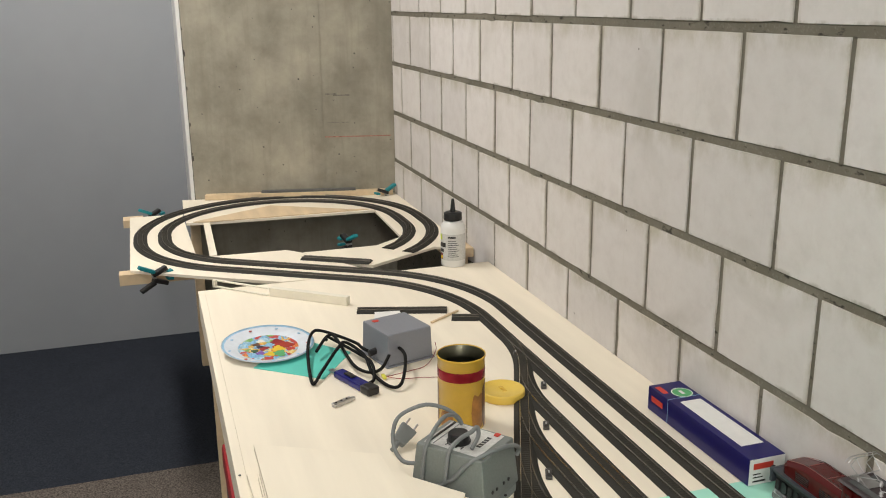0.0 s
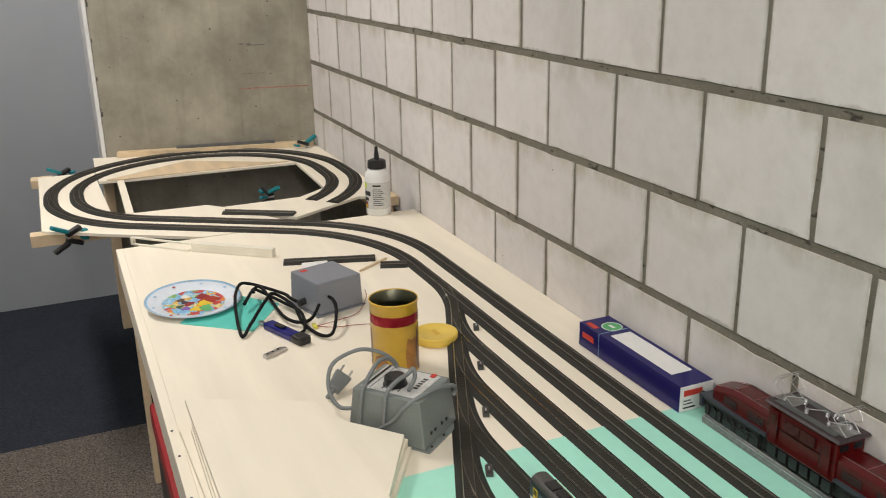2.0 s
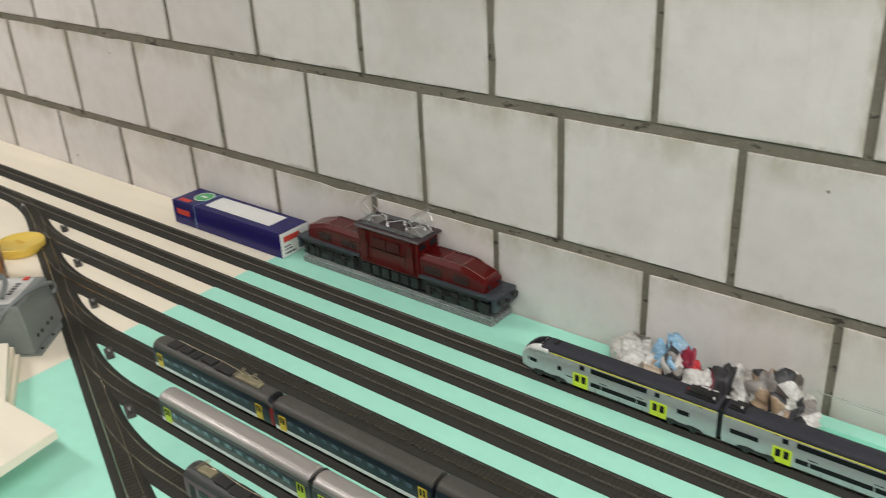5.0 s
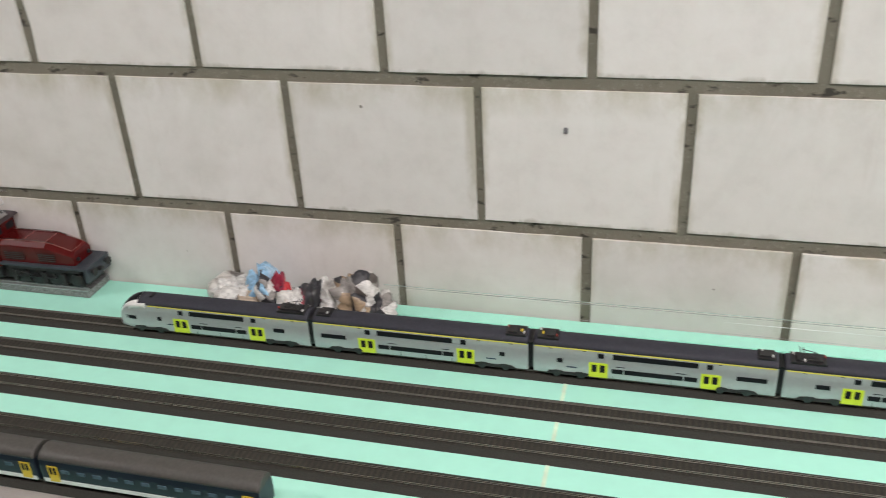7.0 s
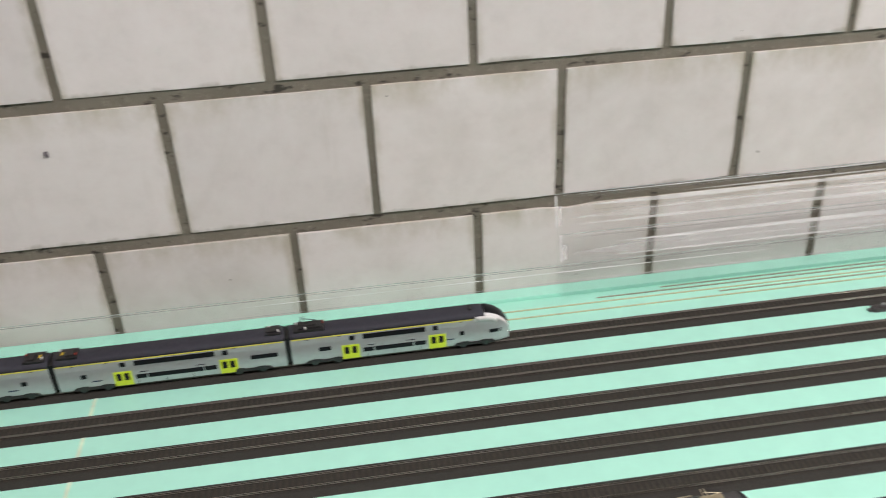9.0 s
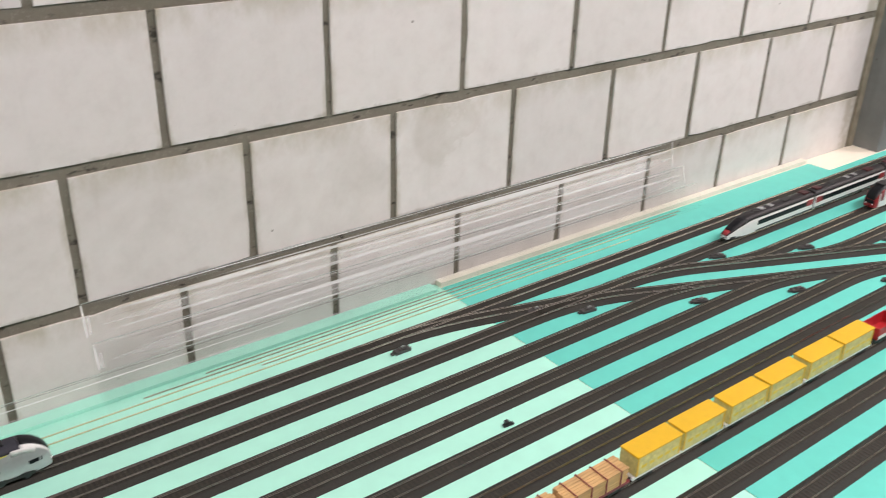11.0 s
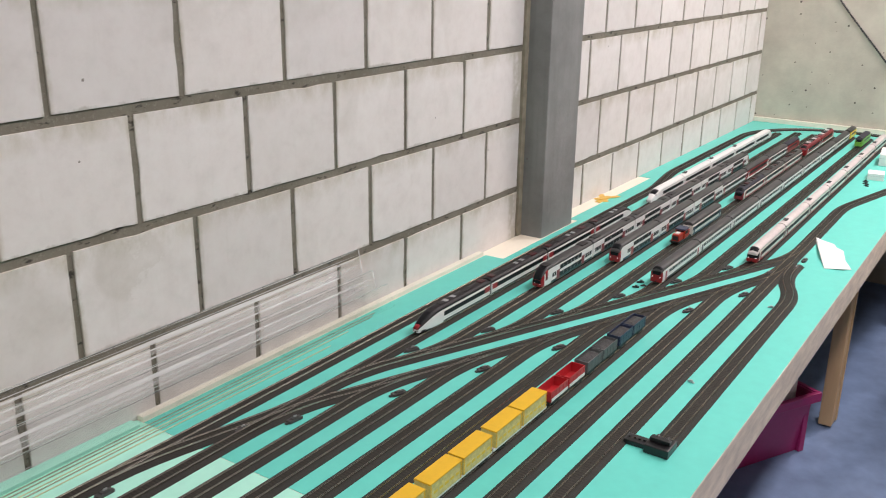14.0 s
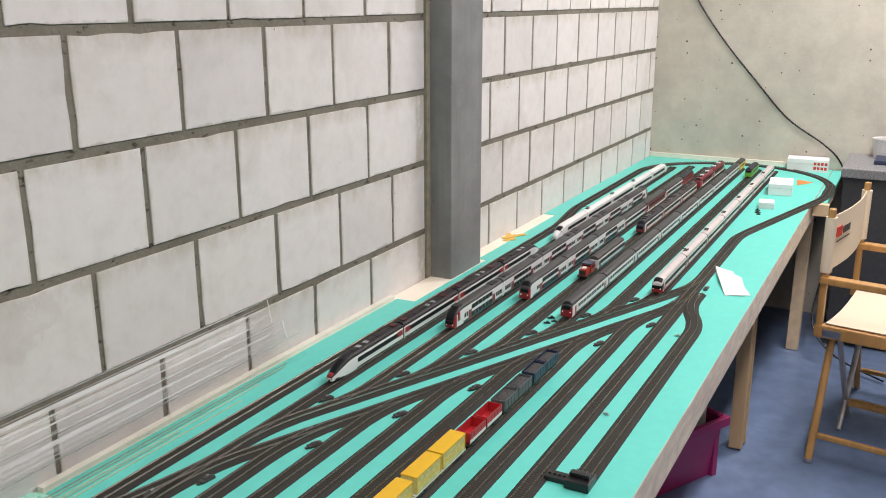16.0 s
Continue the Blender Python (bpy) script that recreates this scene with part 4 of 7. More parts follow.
NOSE_X, GAPX = 1.07, 0.0068
first = place(emu_end(), NOSE_X - EL, TRACK_Y[0])
second = place(emu_mid(), NOSE_X - EL - (EL + GAPX), TRACK_Y[0])
clone(second, NOSE_X - EL - 2 * (EL + GAPX) + EL, TRACK_Y[0], True)
clone(first, NOSE_X - EL - 2 * (EL + GAPX) - GAPX, TRACK_Y[0], True)

Y2, Y3, Y4, Y5, Y6, Y7, Y8 = TRACK_Y[1:8]


def spaced(x0, x1, n, gap):
    w = (x1 - x0 - gap * (n - 1)) / n
    return [(x0 + i * (w + gap), x0 + i * (w + gap) + w) for i in range(n)]


# white tilting train with red ends, track two
TL = 0.286


def tilt_car(end):
    panes = [(0.026, TL - (0.088 if end else 0.026), 0.0195, 0.0298, M_PANE, "window_band"), (0.002, TL - (0.085 if end else 0.002), 0.0062, 0.0092, M_UNDER, "stripe"),
             (0.003, 0.0258, 0.0185, 0.0315, M_RED, "end_panel"), (0.008, 0.018, 0.0095, 0.0180, M_CREAM, "door")]
    if not end:
        panes += [(TL - 0.0258, TL - 0.003, 0.0185, 0.0315, M_RED, "end_panel"), (TL - 0.018, TL - 0.008, 0.0095, 0.0180, M_CREAM, "door")]
    c = rail_car(TL, "white tilting train car with black window band and red ends", M_TWHITE, M_ROOFD, COACH, COACH_R, panes, "bullet" if end else None, name="train_car",
                 category="model train", group="white tilting train", face=M_RED if end else None,
                 gear=((0.012, 0.030, 0.008, 0.0022, M_GEAR), (0.07, 0.10, 0.007, 0.0012, M_UNDER), (0.215, 0.240, 0.008, 0.0022, M_GEAR) if not end else (0.185, 0.200, 0.007, 0.0012, M_UNDER), (0.135, 0.147, 0.006, 0.0008, M_SILVER), (0.165, 0.177, 0.006, 0.0008, M_SILVER)))
    bellows(c, -0.0062, COACH, COACH_R)
    return c


te = tilt_car(True)
tm = tilt_car(False)
place(te, 2.36 + TL, Y2, True)
place(tm, 2.36 + TL + 0.007, Y2)
clone(tm, 2.36 + 2 * (TL + 0.007), Y2)
clone(te, 2.36 + 3 * (TL + 0.007), Y2)

# white high-speed train behind it
IL = 0.290


def ice_car(end):
    panes = [(0.014, IL - (0.085 if end else 0.014), 0.0196, 0.0300, M_PANE, "window_band"), (0.002, IL - (0.070 if end else 0.002), 0.0140, 0.0148, M_RED, "stripe"), (0.002, IL - (0.070 if end else 0.002), 0.0056, 0.0090, M_GREYW, "skirt")]
    return rail_car(IL, "white high-speed train car with a dark window band", M_TWHITE, M_TWHITE, COACH, COACH_R, panes, "bullet" if end else None, name="train_car",
                    category="model train", group="white high-speed train")


ie, im = ice_car(True), ice_car(False)
pantograph(im, 0.04, 0.045, 0.008, M_UNDER)
place(ie, 3.69 + IL, Y2, True)
place(im, 3.69 + IL + 0.004, Y2)
for k in (2, 3):
    clone(im, 3.69 + k * (IL + 0.004), Y2)
clone(ie, 3.69 + 4 * (IL + 0.004), Y2)

# white double-deck train with brown doors, track three
KL = 0.287


def deck_panes(L, end, door, low, nose):
    p = [(0.003, L - nose, 0.0045, 0.0100, low, "lower_panel")]
    for x in (0.052, 0.196):
        p.append((x, x + 0.017, 0.0048, 0.0290, door, "door"))
    for x0, x1 in spaced(0.071, 0.195, 6, 0.0028):
        p += [(x0, x1, 0.0284, 0.0396, M_PANE, "window"), (x0, x1, 0.0103, 0.0206, M_PANE, "window")]
    for x0, x1 in spaced(0.010, 0.046, 3, 0.004) + (spaced(0.218, L - 0.010, 4, 0.005) if not nose > 0.01 else spaced(0.217, 0.236, 2, 0.004)):
        p += [(x0, x1, 0.0180, 0.0288, M_PANE, "window")]
    return p


def deck_car(end, kind="kiss", face=None, door=M_MAROON, low=M_PETROL, label="", group="", roof=M_ROOFG):
    nose = {"kiss": 0.047, "slant": 0.024, None: 0.003}[kind if end else None]
    c = rail_car(KL, label, M_TWHITE, roof, DECK, DECK_R, deck_panes(KL, end, door, low, nose), kind if end else None, name="train_car", category="model train",
                 group=group, face=face, lights=M_HEADLAMP if end else None, gear=((0.02, 0.055, 0.010, 0.0015, M_UNDER), (0.235, 0.26, 0.010, 0.0012, M_UNDER)) if kind == "kiss" else ())
    return c


lab = "white double-deck train car with petrol lower band and maroon doors"
ke = deck_car(True, "kiss", M_RED, label=lab, group="white double-deck train")
km = deck_car(False, "kiss", label=lab, group="white double-deck train")
v, f = loft([(0.0166, 0.0200), (0.0166, 0.0345), (0.0158, 0.0436), (0.0150, 0.0464)], [(x, w * 1.004, t) for x, w, t in nose_steps(KL, "kiss")[5:8]])
mesh_ob("front_frame", v, f, M_RED, ke, "red band arching round the windscreen", smooth=True)
place(ke, 2.77 + KL, Y3, True)
place(km, 2.77 + KL + 0.005, Y3)
for k in range(2, 5):
    clone(km, 2.77 + k * (KL + 0.005), Y3)
clone(ke, 2.77 + 5 * (KL + 0.005), Y3)

# red-fronted double-deck intercity, track four
lab = "white double-deck intercity coach with red doors and dark lower band"
ce = deck_car(True, "slant", M_RED, M_RED, M_DKBLUE, "red-fronted double-deck control car with white sides", "intercity train")
cm = deck_car(False, "slant", None, M_RED, M_DKBLUE, lab, "intercity train")
place(ce, 3.065 + KL, Y4, True)
place(cm, 3.065 + KL + 0.005, Y4)
clone(cm, 3.065 + 2 * (KL + 0.005), Y4)


def coach(L, label, group, side=M_TWHITE, roof=M_ROOFG, glass_mat=M_PANEG, band=None, doors=M_RED, front=None, face=None, n=11, door_w=0.010, low=None, lights=None, dark_front=False, pane=(0.0208, 0.0285, 0.006)):
    p = []
    if band:
        p.append((0.002, L - (0.030 if front else 0.002), 0.0195, 0.0298, band, "window_panel"))
    if low:
        p.append((0.002, L - (0.030 if front else 0.002), 0.0055, 0.0108, low, "lower_panel"))
    p.append((0.010, 0.010 + door_w, 0.0070, 0.0295, doors, "door"))
    p.append((L - 0.020 - (0.012 if front else 0), L - 0.020 - (0.012 if front else 0) + door_w, 0.0070, 0.0295, doors, "door"))
    for x0, x1 in spaced(0.028, L - 0.030 - (0.018 if front else 0), n, pane[2]):
        p.append((x0, x1, pane[0], pane[1], glass_mat, "window"))
    p = [(a, b, c, d + (0.0002 if nm == "window" else 0), m, nm) for a, b, c, d, m, nm in p]
    c = rail_car(L, label, side, roof, COACH, COACH_R, p, front, name="train_car", category="model train", group=group, face=face, lights=lights, dark_front=dark_front)
    if doors in (M_GOLD, M_LIME):
        for xd in (0.010, L - 0.020 - (0.012 if front else 0)):
            for k in (0.18, 0.58):
                box("door_window", xd + door_w * k, xd + door_w * (k + 0.24), -0.0166, 0.0166, 0.0180, 0.0275, M_PANE, c)
    # windows stand a hair proud of their panel
    for ch in c.children:
        if ch.name.startswith("window") and not ch.name.startswith("window_p"):
            ch.scale = (1, 1.008, 1)
    return c


CL = 0.282
dark = coach(CL, "white passenger coach with dark windows and grey roof", "intercity train", band=M_PANE, low=M_ROOFG)
place(dark, 3.065 + 3 * (KL + 0.005), Y4)
redc = coach(CL, "white and red dining coach", "intercity train", side=M_RED, band=M_PANE, low=M_TWHITE, doors=M_TWHITE)
place(redc, 3.065 + 3 * (KL + 0.005) + CL + 0.006, Y4)
clone(dark, 3.065 + 3 * (KL + 0.005) + 2 * (CL + 0.006), Y4)
redl = coach(0.20, "red electric locomotive at the end of a train", "intercity train", side=M_RED, roof=M_ROOF, band=None, doors=M_MAROON, front="cab", n=3)
place(redl, 3.065 + 3 * (KL + 0.005) + 3 * (CL + 0.006), Y4)

# shunter with a coach, then a white electric set, then a red tram set, track five
sh = empty("shunter", pose(3.315, Y5, RAILTOP), "orange-red shunting locomotive with a dark blue cab roof", "model locomotive", "model trains")
for nm, args, mt in (("hood", (0.004, 0.040, -0.011, 0.011, 0.011, 0.030), M_ORANGE), ("hood", (0.072, 0.092, -0.011, 0.011, 0.011, 0.027), M_ORANGE),
                     ("cab", (0.0402, 0.0718, -0.0145, 0.0145, 0.011, 0.036), M_ORANGE), ("cab_window", (0.0435, 0.0685, -0.0149, 0.0149, 0.025, 0.033), M_PANE),
                     ("cab_front_window", (0.0397, 0.0723, -0.011, 0.011, 0.0305, 0.0345), M_PANE), ("footplate", (0.0, 0.098, -0.0150, 0.0150, 0.0078, 0.0108), M_UNDER),
                     ("cab_roof", (0.037, 0.075, -0.0155, 0.0155, 0.0362, 0.0400), M_DKBLUE), ("radiator", (0.0032, 0.0040, -0.008, 0.008, 0.014, 0.026), M_UNDER),
                     ("roof_vent", (0.012, 0.030, -0.005, 0.005, 0.0302, 0.0330), M_TWHITE)):
    box(nm, *args, mt, sh, bev=0.0008 if nm in ("hood", "cab", "cab_roof") else 0)
bogie(sh, 0.028)
bogie(sh, 0.070)
violet = coach(0.265, "grey-roofed coach with dark window panel and blue skirt", "model trains", side=M_CREAM, roof=M_ROOFG, band=M_PETROL, glass_mat=M_PANE, doors=M_DKBLUE, low=M_DKBLUE)
place(violet, 3.42, Y5)
ge = coach(0.255, "white electric train end car with dark front and red line", "white electric train", side=M_CREAM, roof=M_ROOF, band=M_PANE, low=M_RED, doors=M_RED, front="slant", face=M_MAROON)
pantograph(ge, 0.05, 0.045, 0.009, M_UNDER)
gm = coach(0.27, "cream passenger coach with dark window panel", "white electric train", side=M_CREAM, roof=M_ROOFG, band=M_PANE, low=M_RED)
for c, n in ((ge, 5), (gm, 6)):
    for k in range(n):
        box("roof_unit", 0.075 + k * 0.030, 0.093 + k * 0.030, -0.007, 0.007, 0.0440, 0.0474, (M_GEAR, M_UNDER, M_GREYW)[k % 3], c, bev=0.0005)
place(ge, 3.92 + 0.255, Y5, True)
place(gm, 3.92 + 0.262, Y5)
clone(gm, 3.92 + 0.262 + 0.276, Y5)
tr = coach(0.26, "red and white low-floor railcar", "red railcar", side=M_RED, roof=M_MAROON, band=M_PANE, low=M_TWHITE, doors=M_TWHITE, front="slant")
for k in range(6):
    box("roof_unit", 0.025 + k * 0.034, 0.046 + k * 0.034, -0.008, 0.008, 0.0440, 0.0480, (M_GREYW, M_TWHITE, M_UNDER)[k % 3], tr, bev=0.0005)
place(tr, 4.80 + 0.26, Y5, True)
clone(tr, 4.80 + 0.266, Y5)

# long push-pull train, track six
ee = coach(CL, "red-fronted white control coach with grey roof and lit headlamp", "push-pull train", band=None, doors=M_RED, front="cab", face=M_RED, n=10, lights=M_HEADLAMP, low=M_ROOFG)
em = coach(CL, "white passenger coach with green-tinted windows and grey roof", "push-pull train", band=None, doors=M_ROOFG, n=11, low=M_ROOFG)
place(ee, 2.98 + CL, Y6, True)
place(em, 2.98 + CL + 0.006, Y6)
for k in range(2, 8):
    clone(em, 2.98 + k * (CL + 0.006), Y6)
yw = coach(0.13, "yellow works wagon at the end of the track", "model trains", side=M_GOLD, roof=M_ROOFG, doors=M_GOLD, n=3)
place(yw, 5.30, Y6)

# green locomotive, track seven
gl = coach(0.19, "grass-green electric locomotive with dark roof", "model trains", side=M_GREENT, roof=M_ROOF, doors=M_GREENT, front="cab", n=3, face=M_GREENT)
place(gl, 5.15 + 0.19, Y7, True)

# cream tilting train, track eight
fl = dict(side=M_CREAM, roof=material("cream_roof", (0.58, 0.52, 0.50), 0.42, grain=0.08, scale=150, wear=0.2, wear_scale=30), band=M_PANE, glass_mat=M_PANE, low=M_RED, doors=M_MAROON)
fe = coach(CL, "cream tilting train end car with red line and dark front", "cream tilting train", front="slant", face=M_RED, lights=M_HEADLAMP, dark_front=True, **fl)
fm = coach(CL, "cream tilting train car with dark windows and red line", "cream tilting train", **fl)
for c in (fe, fm):
    bellows(c, -0.0062, COACH, COACH_R)
pantograph(fm, 0.045, 0.0450, 0.006, M_UNDER)
place(fe, 3.287 + CL, Y8, True)
place(fm, 3.287 + CL + 0.0066, Y8)
for k in range(2, 7):
    clone(fm, 3.287 + k * (CL + 0.0066), Y8)

# night blue railcar with coaches, track five west
M_NIGHT = material("night_blue_coach", (0.012, 0.019, 0.032), 0.38, grain=0.08)
SLIM = (0.0212, 0.0258, 0.0105)
rc = coach(0.262, "night blue railcar with yellow doors and red front", "blue grey train", side=M_NIGHT, roof=M_ROOFW, glass_mat=M_PANEB, doors=M_GOLD, front="cab", face=M_RED, n=9, low=M_TWHITE, door_w=0.012, pane=SLIM)
for x0, x1, w, h in ((0.030, 0.052, 0.009, 0.0472), (0.060, 0.078, 0.008, 0.0485), (0.084, 0.098, 0.009, 0.0470), (0.106, 0.132, 0.007, 0.0488), (0.140, 0.172, 0.009, 0.0474)):
    box("roof_vent", x0, x1, -w, w, 0.0440, h, M_UNDER, rc, bev=0.0005)
tube("roof_line", [(0.04, 0.006, 0.0500), (0.09, 0.005, 0.0505), (0.14, 0.006, 0.0500), (0.19, 0.004, 0.0490)], 0.0006, M_BRONZE, rc, 6)
for x in (0.192, 0.216):
    pantograph(rc, x, 0.0452, 0.0075)
place(rc, -0.566, Y5)
bc = coach(0.268, "night blue coach with yellow doors and grey roof", "blue grey train", side=M_NIGHT, roof=M_ROOFW, glass_mat=M_PANEB, doors=M_GOLD, n=11, low=M_TWHITE, door_w=0.013, pane=SLIM)
place(bc, -0.300, Y5)
clone(bc, -0.300 + 0.274, Y5)

# silver-roofed coaches with lime doors, track six west
SCL = 0.288
sc = coach(SCL, "grey coach with bright metal roof and lime doors", "silver lime coaches", side=M_GREYW, roof=M_ALU, band=M_PETROL, glass_mat=M_PANEB, doors=M_LIME, n=11, low=M_TWHITE, door_w=0.014, pane=(0.0205, 0.0262, 0.009))
bellows(sc, SCL + 0.0004, COACH, COACH_R)
for y in (-0.0092, -0.0060, -0.0030, 0.0, 0.0030, 0.0060, 0.0092):
    z = width_at([(b, a) for a, b in reversed(COACH_R)], abs(y)) if abs(y) > 1e-6 else COACH_R[-1][1]
    box("roof_rib", 0.006, SCL - 0.006, y - 0.0003, y + 0.0003, z - 0.0006, z + 0.0003, M_ALU, sc)
place(sc, -0.442, Y6)
clone(sc, -0.442 + SCL + 0.007, Y6)
clone(sc, -0.442 + 2 * (SCL + 0.007), Y6)
# dark locomotives, tracks six and seven
M_MAUVE = material("mauve_grey_lacquer", (0.16, 0.115, 0.125), 0.4, grain=0.08)
dl = coach(0.19, "dark locomotive with a folded pantograph on the roof", "model trains", side=M_MAUVE, roof=M_ROOFG, doors=M_UNDER, front="cab", n=3)
pantograph(dl, 0.030, 0.0452, 0.0075)
pantograph(dl, 0.150, 0.0452, 0.0075)
for x0, x1, w, h in ((0.050, 0.072, 0.008, 0.0482), (0.078, 0.104, 0.009, 0.0470), (0.110, 0.128, 0.006, 0.0486)):
    box("roof_vent", x0, x1, -w, w, 0.0440, h, M_UNDER, dl, bev=0.0005)
tube("roof_line", [(0.05, 0.006, 0.0495), (0.09, 0.003, 0.0505), (0.13, 0.006, 0.0495)], 0.0006, M_BRONZE, dl, 6)
place(dl, -0.285, Y7)
clone(dl, 1.05, Y6)


# freight train on track seven
def flat_wagon(L, label, deck=M_UNDER):
    w = empty("freight_wagon", pose(0, 0, RAILTOP), label, "model wagon", "freight train")
    box("frame", 0.0, L, -0.0140, 0.0140, 0.0078, 0.0122, deck, w, bev=0.0006)
    for x in (0.026, L - 0.026):
        bogie(w, x, base=0.020)
    for x in (-0.003, L - 0.003):
        for s in (-1, 1):
            cyl("buffer", (x, s * 0.0095, 0.0100), (x + 0.006, s * 0.0095, 0.0100), 0.0018, M_UNDER, w, 8)
    return w


CW = 0.186


def container_wagon():
    w = flat_wagon(CW, "flat wagon carrying two yellow containers with pale sides", M_TWHITE)
    for x0 in (0.0050, 0.0962):
        body = box("container", x0, x0 + 0.0848, -0.0148, 0.0148, 0.0124, 0.0410, M_CONTS, w, bev=0.0005)
        box("lid", x0 - 0.0008, x0 + 0.0856, -0.0156, 0.0156, 0.0412, 0.0440, M_CONT, body, bev=0.0006)
        for k in range(5):
            x = x0 + 0.009 + k * 0.0150
            box("lettering_bar", x, x + 0.010, -0.0151, 0.0151, 0.0225, 0.0270, M_GOLD, body)
        for k in range(2):
            box("frame_bar", x0 + 0.0002 + k * 0.0816, x0 + 0.0030 + k * 0.0816, -0.0152, 0.0152, 0.0126, 0.0408, M_CONT, body)
    return w


cwg = container_wagon()
XC = 1.655
place(cwg, XC, Y7)
clone(cwg, XC + 0.190, Y7)
clone(cwg, XC + 0.380, Y7)


def open_wagon(mat, load, label, L=0.148, H2=0.0335):
    w = flat_wagon(L, label, M_UNDER)
    for k in range(2):
        x0, x1 = 0.003 + k * (L / 2 - 0.001), 0.003 + k * (L / 2 - 0.001) + L / 2 - 0.006
        bm = bmesh.new()
        add_box(bm, x0, x1, -0.0150, -0.0138, 0.0124, H2)
        add_box(bm, x0, x1, 0.0138, 0.0150, 0.0124, H2)
        add_box(bm, x0, x0 + 0.0012, -0.0137, 0.0137, 0.0124, H2)
        add_box(bm, x1 - 0.0012, x1, -0.0137, 0.0137, 0.0124, H2)
        add_box(bm, x0, x1, -0.0137, 0.0137, 0.0124, 0.0140)
        tub = part("tub", bm, mat, w)
        for j in range(5):
            xx = x0 + 0.004 + j * (x1 - x0 - 0.010) / 4
            box("rib", xx, xx + 0.0016, -0.0156, -0.01505, 0.0126, H2 - 0.003, mat, tub)
        if not load:
            box("side_band", x0 + 0.001, x1 - 0.001, -0.01585, -0.01565, 0.0135, 0.0200, M_TWHITE, tub)
        if load:
            verts, faces = [], []
            nx, ny = 14, 6
            for i in range(nx + 1):
                for j in range(ny + 1):
                    e = min(i, nx - i, 3) / 3 * min(j, ny - j, 2) / 2
                    verts.append((x0 + 0.0014 + (x1 - x0 - 0.0028) * i / nx, -0.0136 + 0.0272 * j / ny, H2 - 0.006 + 0.004 * e + 0.0012 * rnd.random()))
            for i in range(nx):
                for j in range(ny):
                    a = i * (ny + 1) + j
                    faces.append((a, a + ny + 1, a + ny + 2, a + 1))
            mesh_ob("load", verts, faces, load, tub)
    return w


place(open_wagon(M_REDL, None, "red open wagon with two empty tubs"), 2.232, Y7)
place(open_wagon(M_GREYW, M_GREYL, "grey open wagon heaped with grey ballast"), 2.386, Y7)
place(open_wagon(M_DKBLUE, M_GREYL, "dark blue open wagon heaped with grey ballast"), 2.540, Y7)


def log_wagon():
    L = 0.232
    w = flat_wagon(L, "brown flat wagon loaded with strapped sawn timber", M_MAROON)
    for k in range(2):
        x0 = 0.004 + k * 0.115
        for layer in range(5):
            for j in range(6):
                y = -0.0135 + j * 0.0047
                bm = bmesh.new()
                z = 0.0124 + layer * 0.0046
                dx = rnd.uniform(-0.002, 0.002)
                add_box(bm, x0 + 0.002 + dx, x0 + 0.108 + dx, y, y + 0.0043, z, z + 0.0043)
                part("timber", bm, M_LOG, w)
        for j in range(4):
            x = x0 + 0.015 + j * 0.026
            bm = bmesh.new()
            for s in (-1, 1):
                add_box(bm, x, x + 0.0014, s * 0.0152 - 0.0006, s * 0.0152 + 0.0006, 0.0124, 0.0362)
            add_box(bm, x, x + 0.0014, -0.0155, 0.0155, 0.0358, 0.0366)
            part("strap", bm, M_MAROON, w)
    return w


lw = log_wagon()
place(lw, 1.655 - 0.237, Y7)
clone(lw, 1.655 - 2 * 0.237, Y7)

# ---- more materials ----
M_NAVY = material("navy_carton", (0.010, 0.008, 0.115), 0.28, grain=0.05, scale=80, wear=0.1, wear_scale=20, spec=0.3)
M_PAPERW = material("white_paper", (0.80, 0.80, 0.78), 0.7, grain=0.03, wear=0.06)
M_PRINTR = material("red_print", (0.62, 0.05, 0.03), 0.5, grain=0.05)
M_PRINTG = material("green_print", (0.10, 0.42, 0.16), 0.5, grain=0.05)
M_BALLAST = material("speckled_grey_base", (0.20, 0.205, 0.20), 0.7, grain=0.7, scale=420, relief=0.0008, relief_scale=500)
M_OXIDE = material("brown_red_model_paint", (0.090, 0.0045, 0.0045), 0.20, grain=0.08, scale=160, wear=0.12, wear_scale=30, coat=0.0, spec=0.4)
M_OXIDED = material("dark_oxide_pane", (0.055, 0.006, 0.006), 0.25, grain=0.1, spec=0.5)
M_ROOFB = material("brown_grey_roof_paint", (0.052, 0.038, 0.042), 0.5, grain=0.2, scale=90, wear=0.3, wear_scale=30)
# pale red for highlights painted on the bonnet edges
M_HILITE = material("red_edge_highlight", (0.36, 0.15, 0.13), 0.35, grain=0.3, scale=60)
M_SLATE = material("slate_grey_model_paint", (0.050, 0.060, 0.072), 0.4, grain=0.12, scale=120, wear=0.2, wear_scale=30)
M_ROD = material("dark_wheel_metal", (0.055, 0.054, 0.056), 0.35, 0.7, grain=0.15)
M_CLEAR = glass("clear_acrylic", (0.992, 1.0, 0.996), 0.45)
M_EDGE = material("sawn_acrylic_edge", (0.36, 0.42, 0.40), 0.35, grain=0.3, scale=40)
# white for the glints painted along the acrylic edges
M_EDGEL = material("acrylic_edge_glint", (0.86, 0.88, 0.86), 0.3, grain=0.25, scale=14)
M_CLEARB = glass("clear_acrylic_back", (0.985, 0.99, 0.988), 0.0)
M_BRASS = material("brass_strip", (0.60, 0.60, 0.38), 0.45, 0.2, grain=0.1)
